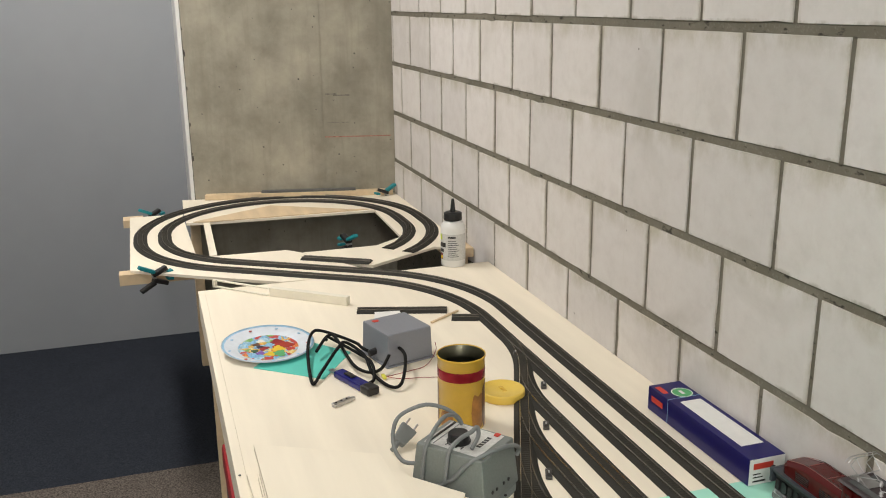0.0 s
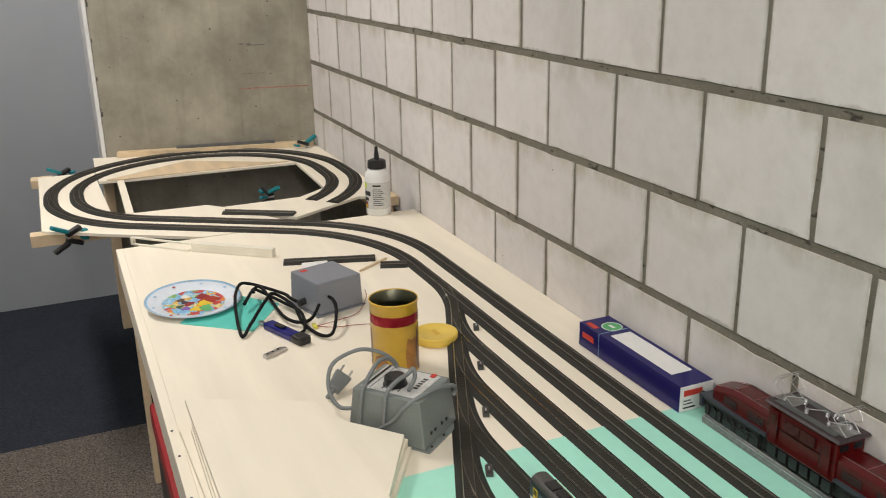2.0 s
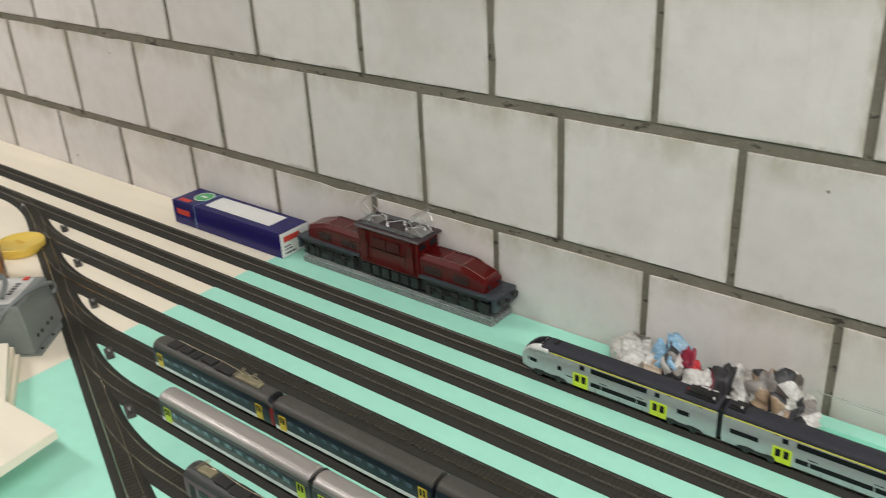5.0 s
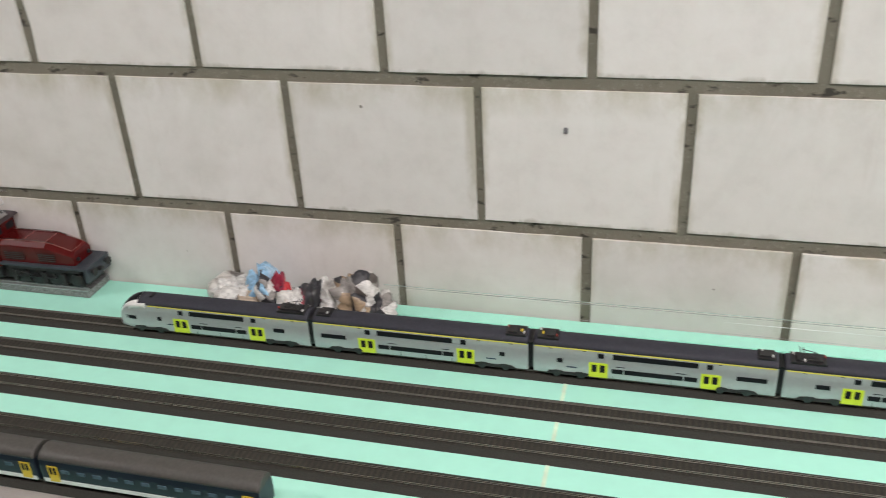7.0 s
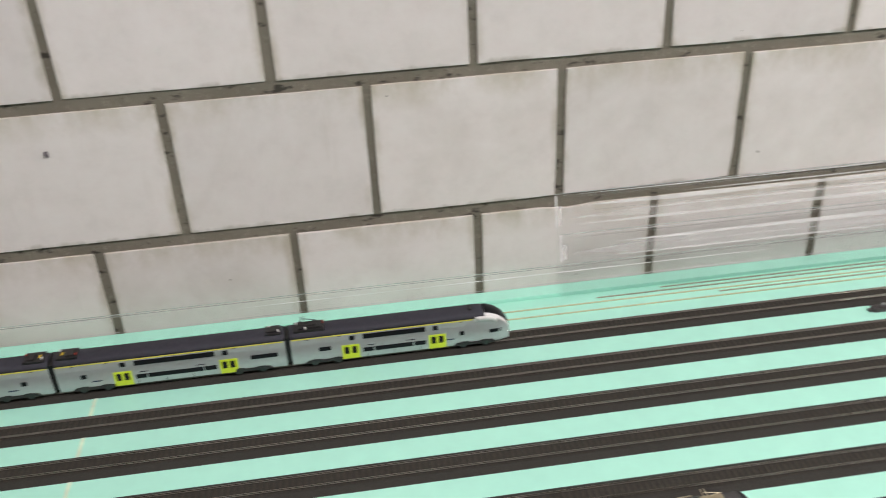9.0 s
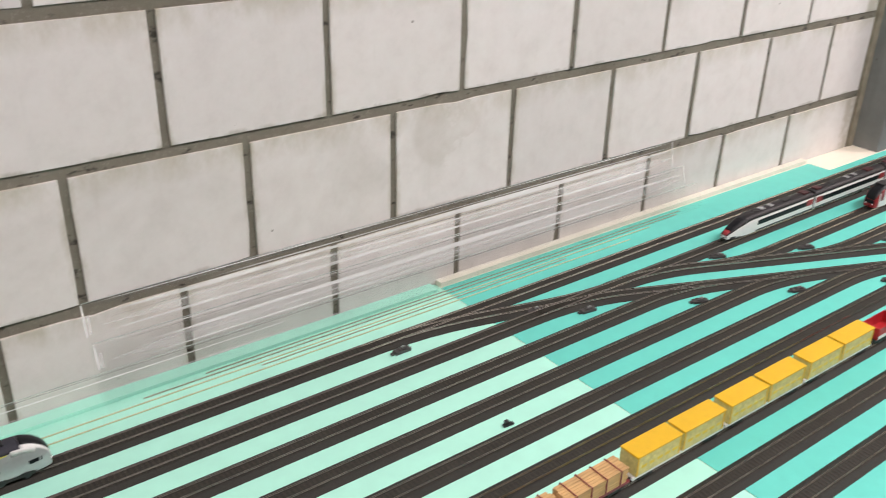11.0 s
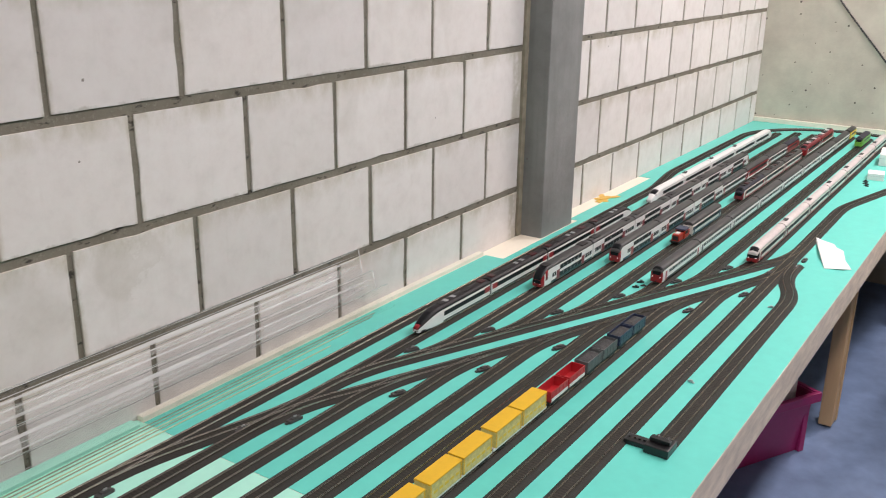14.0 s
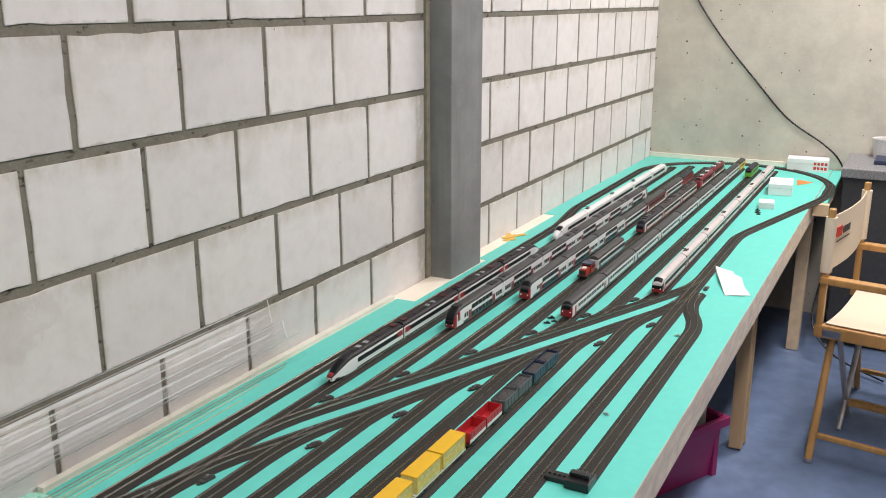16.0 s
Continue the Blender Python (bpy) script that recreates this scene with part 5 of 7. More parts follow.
M_GREYP = material("grey_housing_plastic", (0.225, 0.238, 0.272), 0.45, grain=0.05, scale=400, wear=0.06, relief=0.0003, relief_scale=900)
M_HAMMER = material("grey_green_hammer_paint", (0.21, 0.235, 0.222), 0.42, grain=0.08, scale=300, wear=0.08, relief=0.0004, relief_scale=600)
M_CORD = material("black_rubber_cord", (0.006, 0.006, 0.006), 0.7, grain=0.2, spec=0.2)
M_CABLE = material("grey_cable", (0.20, 0.215, 0.215), 0.5, grain=0.05)
M_TINY = material("yellow_tin_print", (0.68, 0.42, 0.035), 0.35, grain=0.08, scale=30, wear=0.12, wear_scale=12, coat=0.3)
M_TINR = material("crimson_metallic_band", (0.33, 0.012, 0.025), 0.25, 0.5, grain=0.1)
M_TINB = material("dark_tin_picture", (0.14, 0.06, 0.03), 0.35, grain=0.5, scale=25, wear=0.4, wear_scale=18, coat=0.3)
M_TINC = material("ochre_tin_picture", (0.42, 0.19, 0.05), 0.35, grain=0.35, scale=40, wear=0.4, wear_scale=25, coat=0.3)
M_TININ = material("bare_tin_inside", (0.17, 0.17, 0.125), 0.38, 1.0, grain=0.1, scale=60, wear=0.25, wear_scale=14)
M_LIDY = material("yellow_plastic_lid", (0.80, 0.57, 0.10), 0.4, grain=0.03)
M_PORC = material("printed_melamine", (0.74, 0.80, 0.88), 0.25, grain=0.04)
M_BLUEG = material("translucent_blue_plastic", (0.008, 0.011, 0.16), 0.22, grain=0.1)
M_CLAMPT = material("teal_clamp_plastic", (0.01, 0.23, 0.27), 0.4, grain=0.08)
M_BOTTLE = material("white_bottle_plastic", (0.80, 0.80, 0.78), 0.35, grain=0.02)
M_LABEL = material("bottle_label", (0.62, 0.62, 0.60), 0.5, grain=0.12, scale=200)
M_PINK = material("magenta_crate_plastic", (0.34, 0.020, 0.12), 0.38, grain=0.05, wear=0.08)
M_BEECH = material("varnished_beech", (0.50, 0.27, 0.085), 0.38, grain=0.16, scale=40, wear=0.15, stretch=(1, 1, 0.15))
M_CANVAS = material("cream_canvas", (0.78, 0.67, 0.50), 0.85, grain=0.05, scale=500, wear=0.05, relief=0.0006, relief_scale=1200)
M_BENCH = material("speckled_grey_worktop", (0.22, 0.22, 0.225), 0.5, grain=0.45, scale=140, wear=0.15)
M_BENCHF = material("dark_bench_front", (0.055, 0.058, 0.062), 0.6, grain=0.15)
M_ORANGEP = material("orange_paper", (0.80, 0.22, 0.04), 0.6, grain=0.05)
M_TAPE = material("amber_tape", (0.78, 0.47, 0.05), 0.35, grain=0.1)
M_REDT = material("red_tool_paint", (0.36, 0.012, 0.016), 0.4, grain=0.06)
M_DKGREEN = material("dark_green_print", (0.02, 0.10, 0.05), 0.5, grain=0.2)
M_VIOLET = material("violet_print", (0.22, 0.10, 0.42), 0.5, grain=0.1)
M_SKYP = material("sky_blue_print", (0.30, 0.52, 0.72), 0.5, grain=0.15, scale=60)
M_MAGB = material("dark_magazine_paper", (0.07, 0.07, 0.075), 0.45, grain=0.5, scale=30, wear=0.3, wear_scale=20)
M_MAGC = material("pale_magazine_paper", (0.62, 0.61, 0.58), 0.55, grain=0.25, scale=45, wear=0.35, wear_scale=25)


def printed_paper(name, palette, scale=52.0, warp=0.0):
    """Glossy magazine paper in hard-edged printed patches."""
    m = bpy.data.materials.new(name)
    m.use_nodes = True
    nt = m.node_tree
    bs = nt.nodes["Principled BSDF"]
    tc = nt.nodes.new("ShaderNodeTexCoord").outputs["Object"]
    v = nt.nodes.new("ShaderNodeTexVoronoi")
    v.inputs["Scale"].default_value = scale
    if warp:
        drift, add = nt.nodes.new("ShaderNodeTexNoise"), nt.nodes.new("ShaderNodeVectorMath")
        drift.inputs["Scale"].default_value, drift.inputs["Detail"].default_value = 45.0, 3.0
        add.operation = "MULTIPLY_ADD"
        add.inputs[1].default_value = (warp, warp, 0.0)
        nt.links.new(tc, drift.inputs["Vector"])
        nt.links.new(drift.outputs["Color"], add.inputs[0])
        nt.links.new(tc, add.inputs[2])
        tc = add.outputs[0]
    nt.links.new(tc, v.inputs["Vector"])
    pick = nt.nodes.new("ShaderNodeSeparateColor")
    nt.links.new(v.outputs["Color"], pick.inputs[0])
    n = len(palette)
    r = nt.nodes.new("ShaderNodeValToRGB")
    r.color_ramp.interpolation = "CONSTANT"
    while len(r.color_ramp.elements) < n:
        r.color_ramp.elements.new(0.5)
    for k, (e, c) in enumerate(zip(r.color_ramp.elements, palette)):
        e.position, e.color = k / n, (*c, 1)
    nt.links.new(pick.outputs[0], r.inputs[0])
    ink = ramp(nt, noise_node(nt, 220, 3, stretch=(0.3, 1, 1)), [(0.45, (1, 1, 1)), (0.6, (0.72, 0.72, 0.72))])
    nt.links.new(mix(nt, 1.0, r.outputs[0], ink, "MULTIPLY"), bs.inputs["Base Color"])
    bs.inputs["Roughness"].default_value = 0.42
    return m


# ---- boards that carry the west loop ----
def thing_prism(name, outline, z0, z1, mat, label, category, group=""):
    return tagged(prism(name, outline, z0, z1, mat), label, category, group)


BT = H - 0.0003
LOOPB = ("pale plywood board under the loop track", "board", "loop boards")
thing_prism("loop_board", [(-3.175, -1.098), (-2.42, -1.091), (-2.28, -0.883), (-2.137, -0.656), (-2.133, -0.36), (-2.443, -0.55), (-2.49, -0.59), (-2.50, -0.82), (-2.505, -0.884), (-3.0, -0.898), (-3.17, -0.90)],
            BT - 0.009, BT, M_PLY, *LOOPB)
thing_prism("loop_board", [(-3.437, -0.89), (-3.172, -0.896), (-3.002, -0.893), (-2.986, -0.80), (-2.965, -0.17), (-3.266, -0.005)], BT - 0.009, BT, M_PLY, *LOOPB)
thing_prism("loop_board", [(-3.264, -0.004), (-2.963, -0.168), (-2.53, -0.180), (-2.445, -0.29), (-2.44, -0.545), (-2.30, -0.46), (-2.215, -0.36), (-2.36, -0.11), (-2.30, -0.004)],
            BT - 0.009, BT, M_PLY, "pale plywood board with slanted inner edge", "board", "loop boards")
thing_prism("loop_strip", [(-2.984, -0.832), (-2.506, -0.842), (-2.506, -0.818), (-2.984, -0.808)], BT - 0.009, BT, M_PLY, "narrow plywood strip along the opening in the loop boards", "strip")
thing_prism("pine_offcut", [(-3.0, -0.868), (-3.186, -0.552), (-3.012, -0.272), (-2.984, -0.19), (-2.985, -0.80)], H, H + 0.004, M_PINE, "thin tapered pine offcut inside the loop", "board")
for a in ((-2.455, -2.405, -1.125, -0.875, H - 0.045, H - 0.0096), (-3.24, -3.17, -1.125, -1.05, H - 0.040, H - 0.0096), (-3.25, -2.30, -0.055, -0.01, H - 0.055, H - 0.0096)):
    tagged(box("batten", *a, M_PINE, bev=0.001), "raw pine batten under the loop boards", "batten", "loop battens")
lath = tagged(box("batten", 0.003, 0.040, 0.045, 0.84, H + 0.0002, H + 0.022, M_PINE, bev=0.002), "raw pine lath lying against the concrete wall", "batten", "loop battens")
bar = tagged(box("metal_bar", 0.006, 0.030, 0.28, 0.68, H + 0.0222, H + 0.031, material("dark_grey_bar", (0.11, 0.11, 0.11), 0.5, grain=0.2), bev=0.001), "dark grey flat bar lying on the pine lath", "bar")
lath.matrix_basis = bar.matrix_basis = wall_west.matrix_basis
tagged(box("pine_block", -2.36, -2.26, -0.05, -0.004, H - 0.02, H + 0.012, M_PINE, bev=0.002), "small pine block by the block wall", "block")
tagged(box("support_post", -3.43, -3.365, -0.868, -0.828, 0.0065, H - 0.0096, M_PINE, bev=0.003), "raw pine post under the loop by the concrete", "post")


def clamp(x, y, z, yaw, flip=False):
    c = empty("spring_clamp", pose(x, y, z, 0, 0, yaw) @ Matrix.Scale(0.76, 4), "black and teal plastic spring clamp on the board edge", "clamp", "spring clamps")
    for s in (1, -1):
        bm = bmesh.new()
        add_box(bm, -0.045, 0.020, -0.014, 0.014, -0.009, 0.009, 0.004, m=pose(0, 0, s * 0.017, 0, s * 22, 0))
        part("jaw", bm, M_BLACK, c)
        bm = bmesh.new()
        add_box(bm, 0.010, 0.080, -0.014, 0.014, -0.008, 0.008, 0.005, m=pose(0, 0, s * 0.017, 0, -s * 26, 0))
        part("handle", bm, M_CLAMPT if s == 1 else M_BLACK, c)
        bm = bmesh.new()
        add_box(bm, -0.066, -0.040, -0.015, 0.015, -0.006, 0.006, 0.003, m=pose(0, 0, s * 0.005, 0, s * 10, 0))
        part("pad", bm, M_CLAMPT, c)
    cyl("spring", (0.012, -0.013, 0), (0.012, 0.013, 0), 0.007, M_STEEL, c, 14)


clamp(-3.20, -1.013, H - 0.012, -60)
clamp(-2.36, -1.012, H - 0.012, -70)
clamp(-3.22, -0.06, H + 0.004, 110)
clamp(-2.50, -0.38, H + 0.000, 20)

# ---- loose track pieces, laths and the stick ----
for (xa, ya), (xb, yb) in (((-1.80, -0.505), (-1.725, -0.275)), ((-1.665, -0.282), (-1.640, -0.216)), ((-2.367, -0.557), (-2.244, -0.360))):
    t = lay_track([(xa, ya), ((xa + xb) / 2, (ya + yb) / 2), (xb, yb)], "loose piece of bedded track lying on the plywood", z=H + 0.0002, name="loose_track", rail=M_DULLRAIL)
    t["group"] = "loose track pieces"


def bar_between(name, a, b, w, h, mat, label, category, z=H + 0.0003, bev=0.001):
    a, b = Vector(a), Vector(b)
    d = b - a
    ob = box(name, -d.length / 2, d.length / 2, -w / 2, w / 2, 0, h, mat, bev=bev)
    ob.matrix_basis = pose((a.x + b.x) / 2, (a.y + b.y) / 2, z, 0, 0, math.degrees(math.atan2(d.y, d.x)))
    return tagged(ob, label, category)


bar_between("lath", (-2.018, -0.705), (-1.861, -0.516), 0.020, 0.025, M_PALE, "thick pale wooden bar on the table", "lath")
uf = empty("thin_lath", pose(-2.086, -0.778, H + 0.0003, 0, 0, 45.5), "thin pale wooden frame lying at the table edge", "lath")
box("lower_strip", -0.096, 0.094, -0.010, -0.002, 0.0, 0.005, M_PALE, uf, bev=0.001)
box("upper_strip", -0.096, 0.094, -0.004, 0.004, 0.018, 0.0225, M_PALE, uf, bev=0.001)
box("end_piece", -0.104, -0.0965, -0.010, 0.004, 0.0, 0.0225, M_PALE, uf, bev=0.001)
bar_between("stick", (-1.645, -0.345), (-1.71, -0.25), 0.006, 0.005, M_PINE, "thin round wooden stick", "stick")
thing_prism("paper_slip", [(-1.745, -0.470), (-1.735, -0.405), (-1.68, -0.41), (-1.69, -0.485)], H + 0.0122, H + 0.0128, M_PAPERW, "small white paper slip behind the power supply", "paper")

# ---- glue bottle ----
bt = empty("glue_bottle", pose(-2.137, -0.118, H), "white plastic glue bottle with black nozzle cap", "bottle")
part("bottle_body", lathe_bm([(0, 0), (0.036, 0), (0.0385, 0.004), (0.0385, 0.118), (0.036, 0.132), (0.027, 0.142), (0.024, 0.146), (0, 0.146)], 40), M_BOTTLE, bt, smooth=True)
part("label", lathe_bm([(0.0388, 0.022), (0.0390, 0.023), (0.0390, 0.105), (0.0388, 0.106)], 40), M_LABEL, bt)
part("cap", lathe_bm([(0, 0.146), (0.0285, 0.146), (0.029, 0.150), (0.028, 0.168), (0.020, 0.172), (0, 0.172)], 28), M_BLACK, bt)
part("nozzle", lathe_bm([(0.009, 0.171), (0.0075, 0.185), (0.0055, 0.200), (0.0045, 0.212), (0, 0.213)], 16), M_BLACK, bt)
def wrap_bar(parent, r, a0, a1, z0, z1, mat):
    bm = bmesh.new()
    n = 6
    cols = [[bm.verts.new((r * math.cos(a0 + (a1 - a0) * i / n), r * math.sin(a0 + (a1 - a0) * i / n), z)) for z in (z0, z1)] for i in range(n + 1)]
    for p, q in zip(cols, cols[1:]):
        bm.faces.new((p[0], q[0], q[1], p[1]))
    part("print_bar", bm, mat, parent)


for a0, a1, z0, z1, mt in ((-1.75, -0.95, 0.064, 0.078, M_BLACK), (-1.75, -1.15, 0.048, 0.058, M_BLACK), (-1.75, -1.25, 0.024, 0.044, M_MAROON), (-1.60, -1.30, 0.026, 0.036, M_GOLD), (-1.75, -1.35, 0.086, 0.104, M_LIME),
                           *((-0.75, 0.15 - 0.12 * (k % 3), 0.034 + k * 0.0062, 0.0362 + k * 0.0062, M_GREYW) for k in range(9)), (-0.75, -0.1, 0.094, 0.099, M_BLACK)):
    wrap_bar(bt, 0.0393, a0, a1, z0, z1, mt)

# ---- plate on a sheet of turquoise card ----
thing_prism("card", [(-1.50, -0.815), (-1.385, -0.675), (-1.52, -0.585), (-1.66, -0.70)], H + 0.0003, H + 0.0018, M_TEAL, "small piece of turquoise card under a plate", "card")
pl = empty("plate", pose(-1.606, -0.768, H + 0.002, -1.0, 3, 0), "white children's plate with blue rim and colourful printed middle", "plate")
part("dish", lathe_bm([(0, 0), (0.070, 0.0), (0.078, 0.003), (0.108, 0.0135), (0.1105, 0.0150), (0.1085, 0.0158), (0.080, 0.0060), (0.070, 0.0030), (0, 0.0026)], 56), M_PORC, pl, smooth=True)
part("rim_line", lathe_bm([(0.1030, 0.0140), (0.1086, 0.0160), (0.1088, 0.0163), (0.1030, 0.0143)], 56), M_SKYP, pl, smooth=True)
part("print_disc", lathe_bm([(0, 0.0034), (0.0715, 0.0036), (0.0720, 0.0039), (0, 0.0040)], 40), printed_paper("plate_print", ((0.22, 0.50, 0.76), (0.28, 0.56, 0.80), (0.80, 0.50, 0.10), (0.22, 0.50, 0.76), (0.74, 0.22, 0.06), (0.40, 0.64, 0.80), (0.62, 0.06, 0.05), (0.24, 0.50, 0.16), (0.78, 0.68, 0.30)), 62.0, 0.045), pl, "colourful printed picture")
prnd = random.Random(5)
for k, (cx, cy, s, mt) in enumerate(((-0.006, 0.034, 0.024, M_ORANGE), (-0.028, 0.024, 0.014, M_RED), (0.014, 0.022, 0.015, M_GOLD), (0.042, 0.020, 0.016, M_PRINTG), (0.040, -0.002, 0.012, M_GOLD), (0.030, -0.022, 0.010, M_VIOLET), (0.004, -0.012, 0.012, M_RED), (-0.006, -0.020, 0.008, M_DKBLUE), (-0.020, -0.026, 0.009, M_TINB), (0.016, -0.034, 0.008, M_DKGREEN), (-0.038, -0.014, 0.009, M_TWHITE))):
    n = 22
    ph = [prnd.uniform(0, 6.28) for _ in range(2)]
    pts = []
    for i in range(n):
        a = 2 * math.pi * i / n
        r = s * (1 + 0.22 * math.sin(3 * a + ph[0]) + 0.14 * math.sin(7 * a + ph[1]))
        pts.append((cx + r * math.cos(a), cy + r * math.sin(a)))
    prism("print_patch", pts, 0.0040, 0.0044 + k * 0.00004, mt, pl)
for k in range(9):
    a = k * 0.698
    part("rim_print", lathe_bm([(0.004, 0), (0.0042, 0.0004), (0, 0.0005)], 10), (M_SKYP, M_SKYP, M_ORANGE)[k % 3], pl).matrix_basis = pose(0.094 * math.cos(a), 0.094 * math.sin(a), 0.0116, 0, 0, 0)

# ---- grey power supply with its black cord ----
ps = empty("power_supply", pose(-1.397, -0.525, H, 0, 0, 105), "grey plastic power supply box with black mains cord", "power supply")
bm = bmesh.new()
add_box(bm, 0, 0.120, 0, 0.125, 0.004, 0.078, 0.004)
for v in bm.verts:
    k = 1 - 0.04 * v.co.z / 0.078
    v.co.x, v.co.y = 0.06 + (v.co.x - 0.06) * k, 0.0625 + (v.co.y - 0.0625) * k
part("housing", bm, M_GREYP, ps)
box("base_plate", -0.004, 0.124, -0.003, 0.128, 0.0002, 0.0039, M_GREYP, ps, bev=0.001)
box("badge", 0.018, 0.034, 0.096, 0.108, 0.0782, 0.0788, M_PRINTR, ps)
cyl("cord_gland", (-0.016, 0.06, 0.020), (0.004, 0.06, 0.024), 0.008, M_BLACK, ps, 14)
tube("mains_cord", [(-1.455, -0.545, H + 0.0164), (-1.49, -0.565, H + 0.0218), (-1.52, -0.575, H + 0.0252), (-1.60, -0.635, H + 0.0320), (-1.585, -0.665, H + 0.0354), (-1.50, -0.69, H + 0.0218), (-1.36, -0.705, H + 0.0055),
                    (-1.40, -0.675, H + 0.0150), (-1.47, -0.625, H + 0.0354), (-1.50, -0.60, H + 0.0354), (-1.44, -0.57, H + 0.0218), (-1.36, -0.57, H + 0.0096), (-1.285, -0.55, H + 0.0069), (-1.28, -0.525, H + 0.0150),
                    (-1.36, -0.495, H + 0.0422), (-1.42, -0.505, H + 0.0388), (-1.36, -0.555, H + 0.0150), (-1.40, -0.60, H + 0.0137), (-1.56, -0.62, H + 0.0354), (-1.50, -0.67, H + 0.0218)], 0.0038, M_CORD).parent = None
bpy.data.objects["mains_cord"].parent = ps
bpy.data.objects["mains_cord"].matrix_parent_inverse = ps.matrix_basis.inverted()
tube("mains_cord", [(-1.53, -0.64, H + 0.0354), (-1.58, -0.625, H + 0.0218), (-1.48, -0.575, H + 0.0116), (-1.39, -0.565, H + 0.0218), (-1.33, -0.575, H + 0.0082), (-1.31, -0.60, H + 0.0069), (-1.285, -0.585, H + 0.0096)], 0.0037, M_CORD, None)
for ob in [o for o in bpy.data.objects if o.name.startswith("mains_cord.")]:
    ob.parent = ps
    ob.matrix_parent_inverse = ps.matrix_basis.inverted()

# blue cutter and bits beside it
kn = empty("cutter", pose(-1.335, -0.618, H + 0.0003, 0, 0, 22), "blue translucent plastic box cutter with black grip", "cutter")
box("grip", -0.062, 0.040, -0.013, 0.013, 0.0, 0.016, M_BLUEG, kn, bev=0.004)
box("butt", 0.041, 0.075, -0.015, 0.015, 0.0, 0.018, M_BLACK, kn, bev=0.005)
box("blade_guide", -0.092, -0.0625, -0.006, 0.006, 0.004, 0.008, M_STEEL, kn, bev=0.001)
box("slider", -0.03, 0.0, -0.006, 0.006, 0.0165, 0.020, M_BLACK, kn, bev=0.001)
mt_ = empty("connector_strip", pose(-1.250, -0.660, H + 0.0003, 0, 0, 118), "small grey metal connector piece", "connector")
box("body", -0.027, 0.020, -0.006, 0.006, 0, 0.008, M_STEEL, mt_, bev=0.001)
box("tip", 0.0205, 0.030, -0.004, 0.004, 0.001, 0.006, M_STEEL, mt_, bev=0.001)
for k in range(3):
    cyl("screw", (-0.019 + k * 0.014, 0, 0.0080), (-0.019 + k * 0.014, 0, 0.0092), 0.0022, M_UNDER, mt_, 8)
wr = empty("thin_wires", pose(0, 0, 0), "thin red wires with a small yellow plug", "wire")
tube("wire", [(-1.345, -0.546, H + 0.004), (-1.325, -0.51, H + 0.003), (-1.315, -0.46, H + 0.003), (-1.29, -0.43, H + 0.003), (-1.17, -0.45, H + 0.002)], 0.0008, M_RED, wr, 6)
tube("wire", [(-1.345, -0.543, H + 0.004), (-1.36, -0.49, H + 0.003), (-1.38, -0.44, H + 0.003), (-1.45, -0.395, H + 0.006), (-1.47, -0.39, H + 0.02)], 0.0008, M_RED, wr, 6)
box("plug", -1.358, -1.338, -0.552, -0.544, H + 0.001, H + 0.007, M_YLINE, wr, bev=0.001)

# ---- tin and lid ----
tn = empty("tin", pose(-1.085, -0.458, H), "open yellow printed tin with a crimson metallic band", "tin")
part("wall", lathe_bm([(0.0455, 0.0), (0.0460, 0.001), (0.0460, 0.1445), (0.0472, 0.1455), (0.0472, 0.1478), (0.0464, 0.1484), (0.0457, 0.1477), (0.0457, 0.004), (0, 0.004), (0, 0), (0.0455, 0)], 56), M_TINY, tn, smooth=True)
part("inside", lathe_bm([(0.0456, 0.1472), (0.0454, 0.147), (0.0454, 0.128), (0.0446, 0.126), (0.0446, 0.120), (0.0453, 0.118), (0.0453, 0.0062), (0.0445, 0.0061), (0, 0.0061), (0, 0.006), (0.0456, 0.006)], 56), M_TININ, tn, smooth=True)
part("band", lathe_bm([(0.0462, 0.1040), (0.0464, 0.1045), (0.0464, 0.1235), (0.0462, 0.1240)], 56), M_TINR, tn, smooth=True)
part("rim", lathe_bm([(0.0473, 0.1440), (0.0477, 0.1450), (0.0477, 0.1482), (0.0468, 0.1490), (0.0460, 0.1482)], 56), M_TINY, tn, smooth=True)
def wrap_patch(parent, r, a0, a1, z0, z1, mat, name="picture", n=14):
    """A printed patch with a rounded outline lying on a round wall."""
    bm = bmesh.new()
    cols = []
    for i in range(n + 1):
        t = i / n
        a = a0 + (a1 - a0) * t
        lift = math.sqrt(max(0.0, 1 - (2 * t - 1) ** 4))
        wav = 0.10 * math.sin(t * 9 + a0 * 3)
        lo, hi = (z0 + z1) / 2 - (z1 - z0) / 2 * lift, (z0 + z1) / 2 + (z1 - z0) / 2 * lift * (0.9 + wav)
        cols.append([bm.verts.new((r * math.cos(a), r * math.sin(a), z)) for z in (lo, hi)])
    for p, q in zip(cols, cols[1:]):
        bm.faces.new((p[0], q[0], q[1], p[1]))
    return part(name, bm, mat, parent)


for k, (a0, a1, z0, z1, mt) in enumerate(((-2.0, -1.5, 0.015, 0.098, M_TINB), (0.10, 0.80, 0.003, 0.080, M_TINC), (0.68, 1.30, 0.003, 0.100, M_TINB), (-1.35, -0.65, 0.003, 0.046, M_TINC))):
    wrap_patch(tn, 0.0463 + 0.0001 * k, a0, a1, z0, z1, mt)
ld = empty("yellow_disc", pose(-1.175, -0.335, H), "round yellow plastic lid lying beside the tin", "lid")
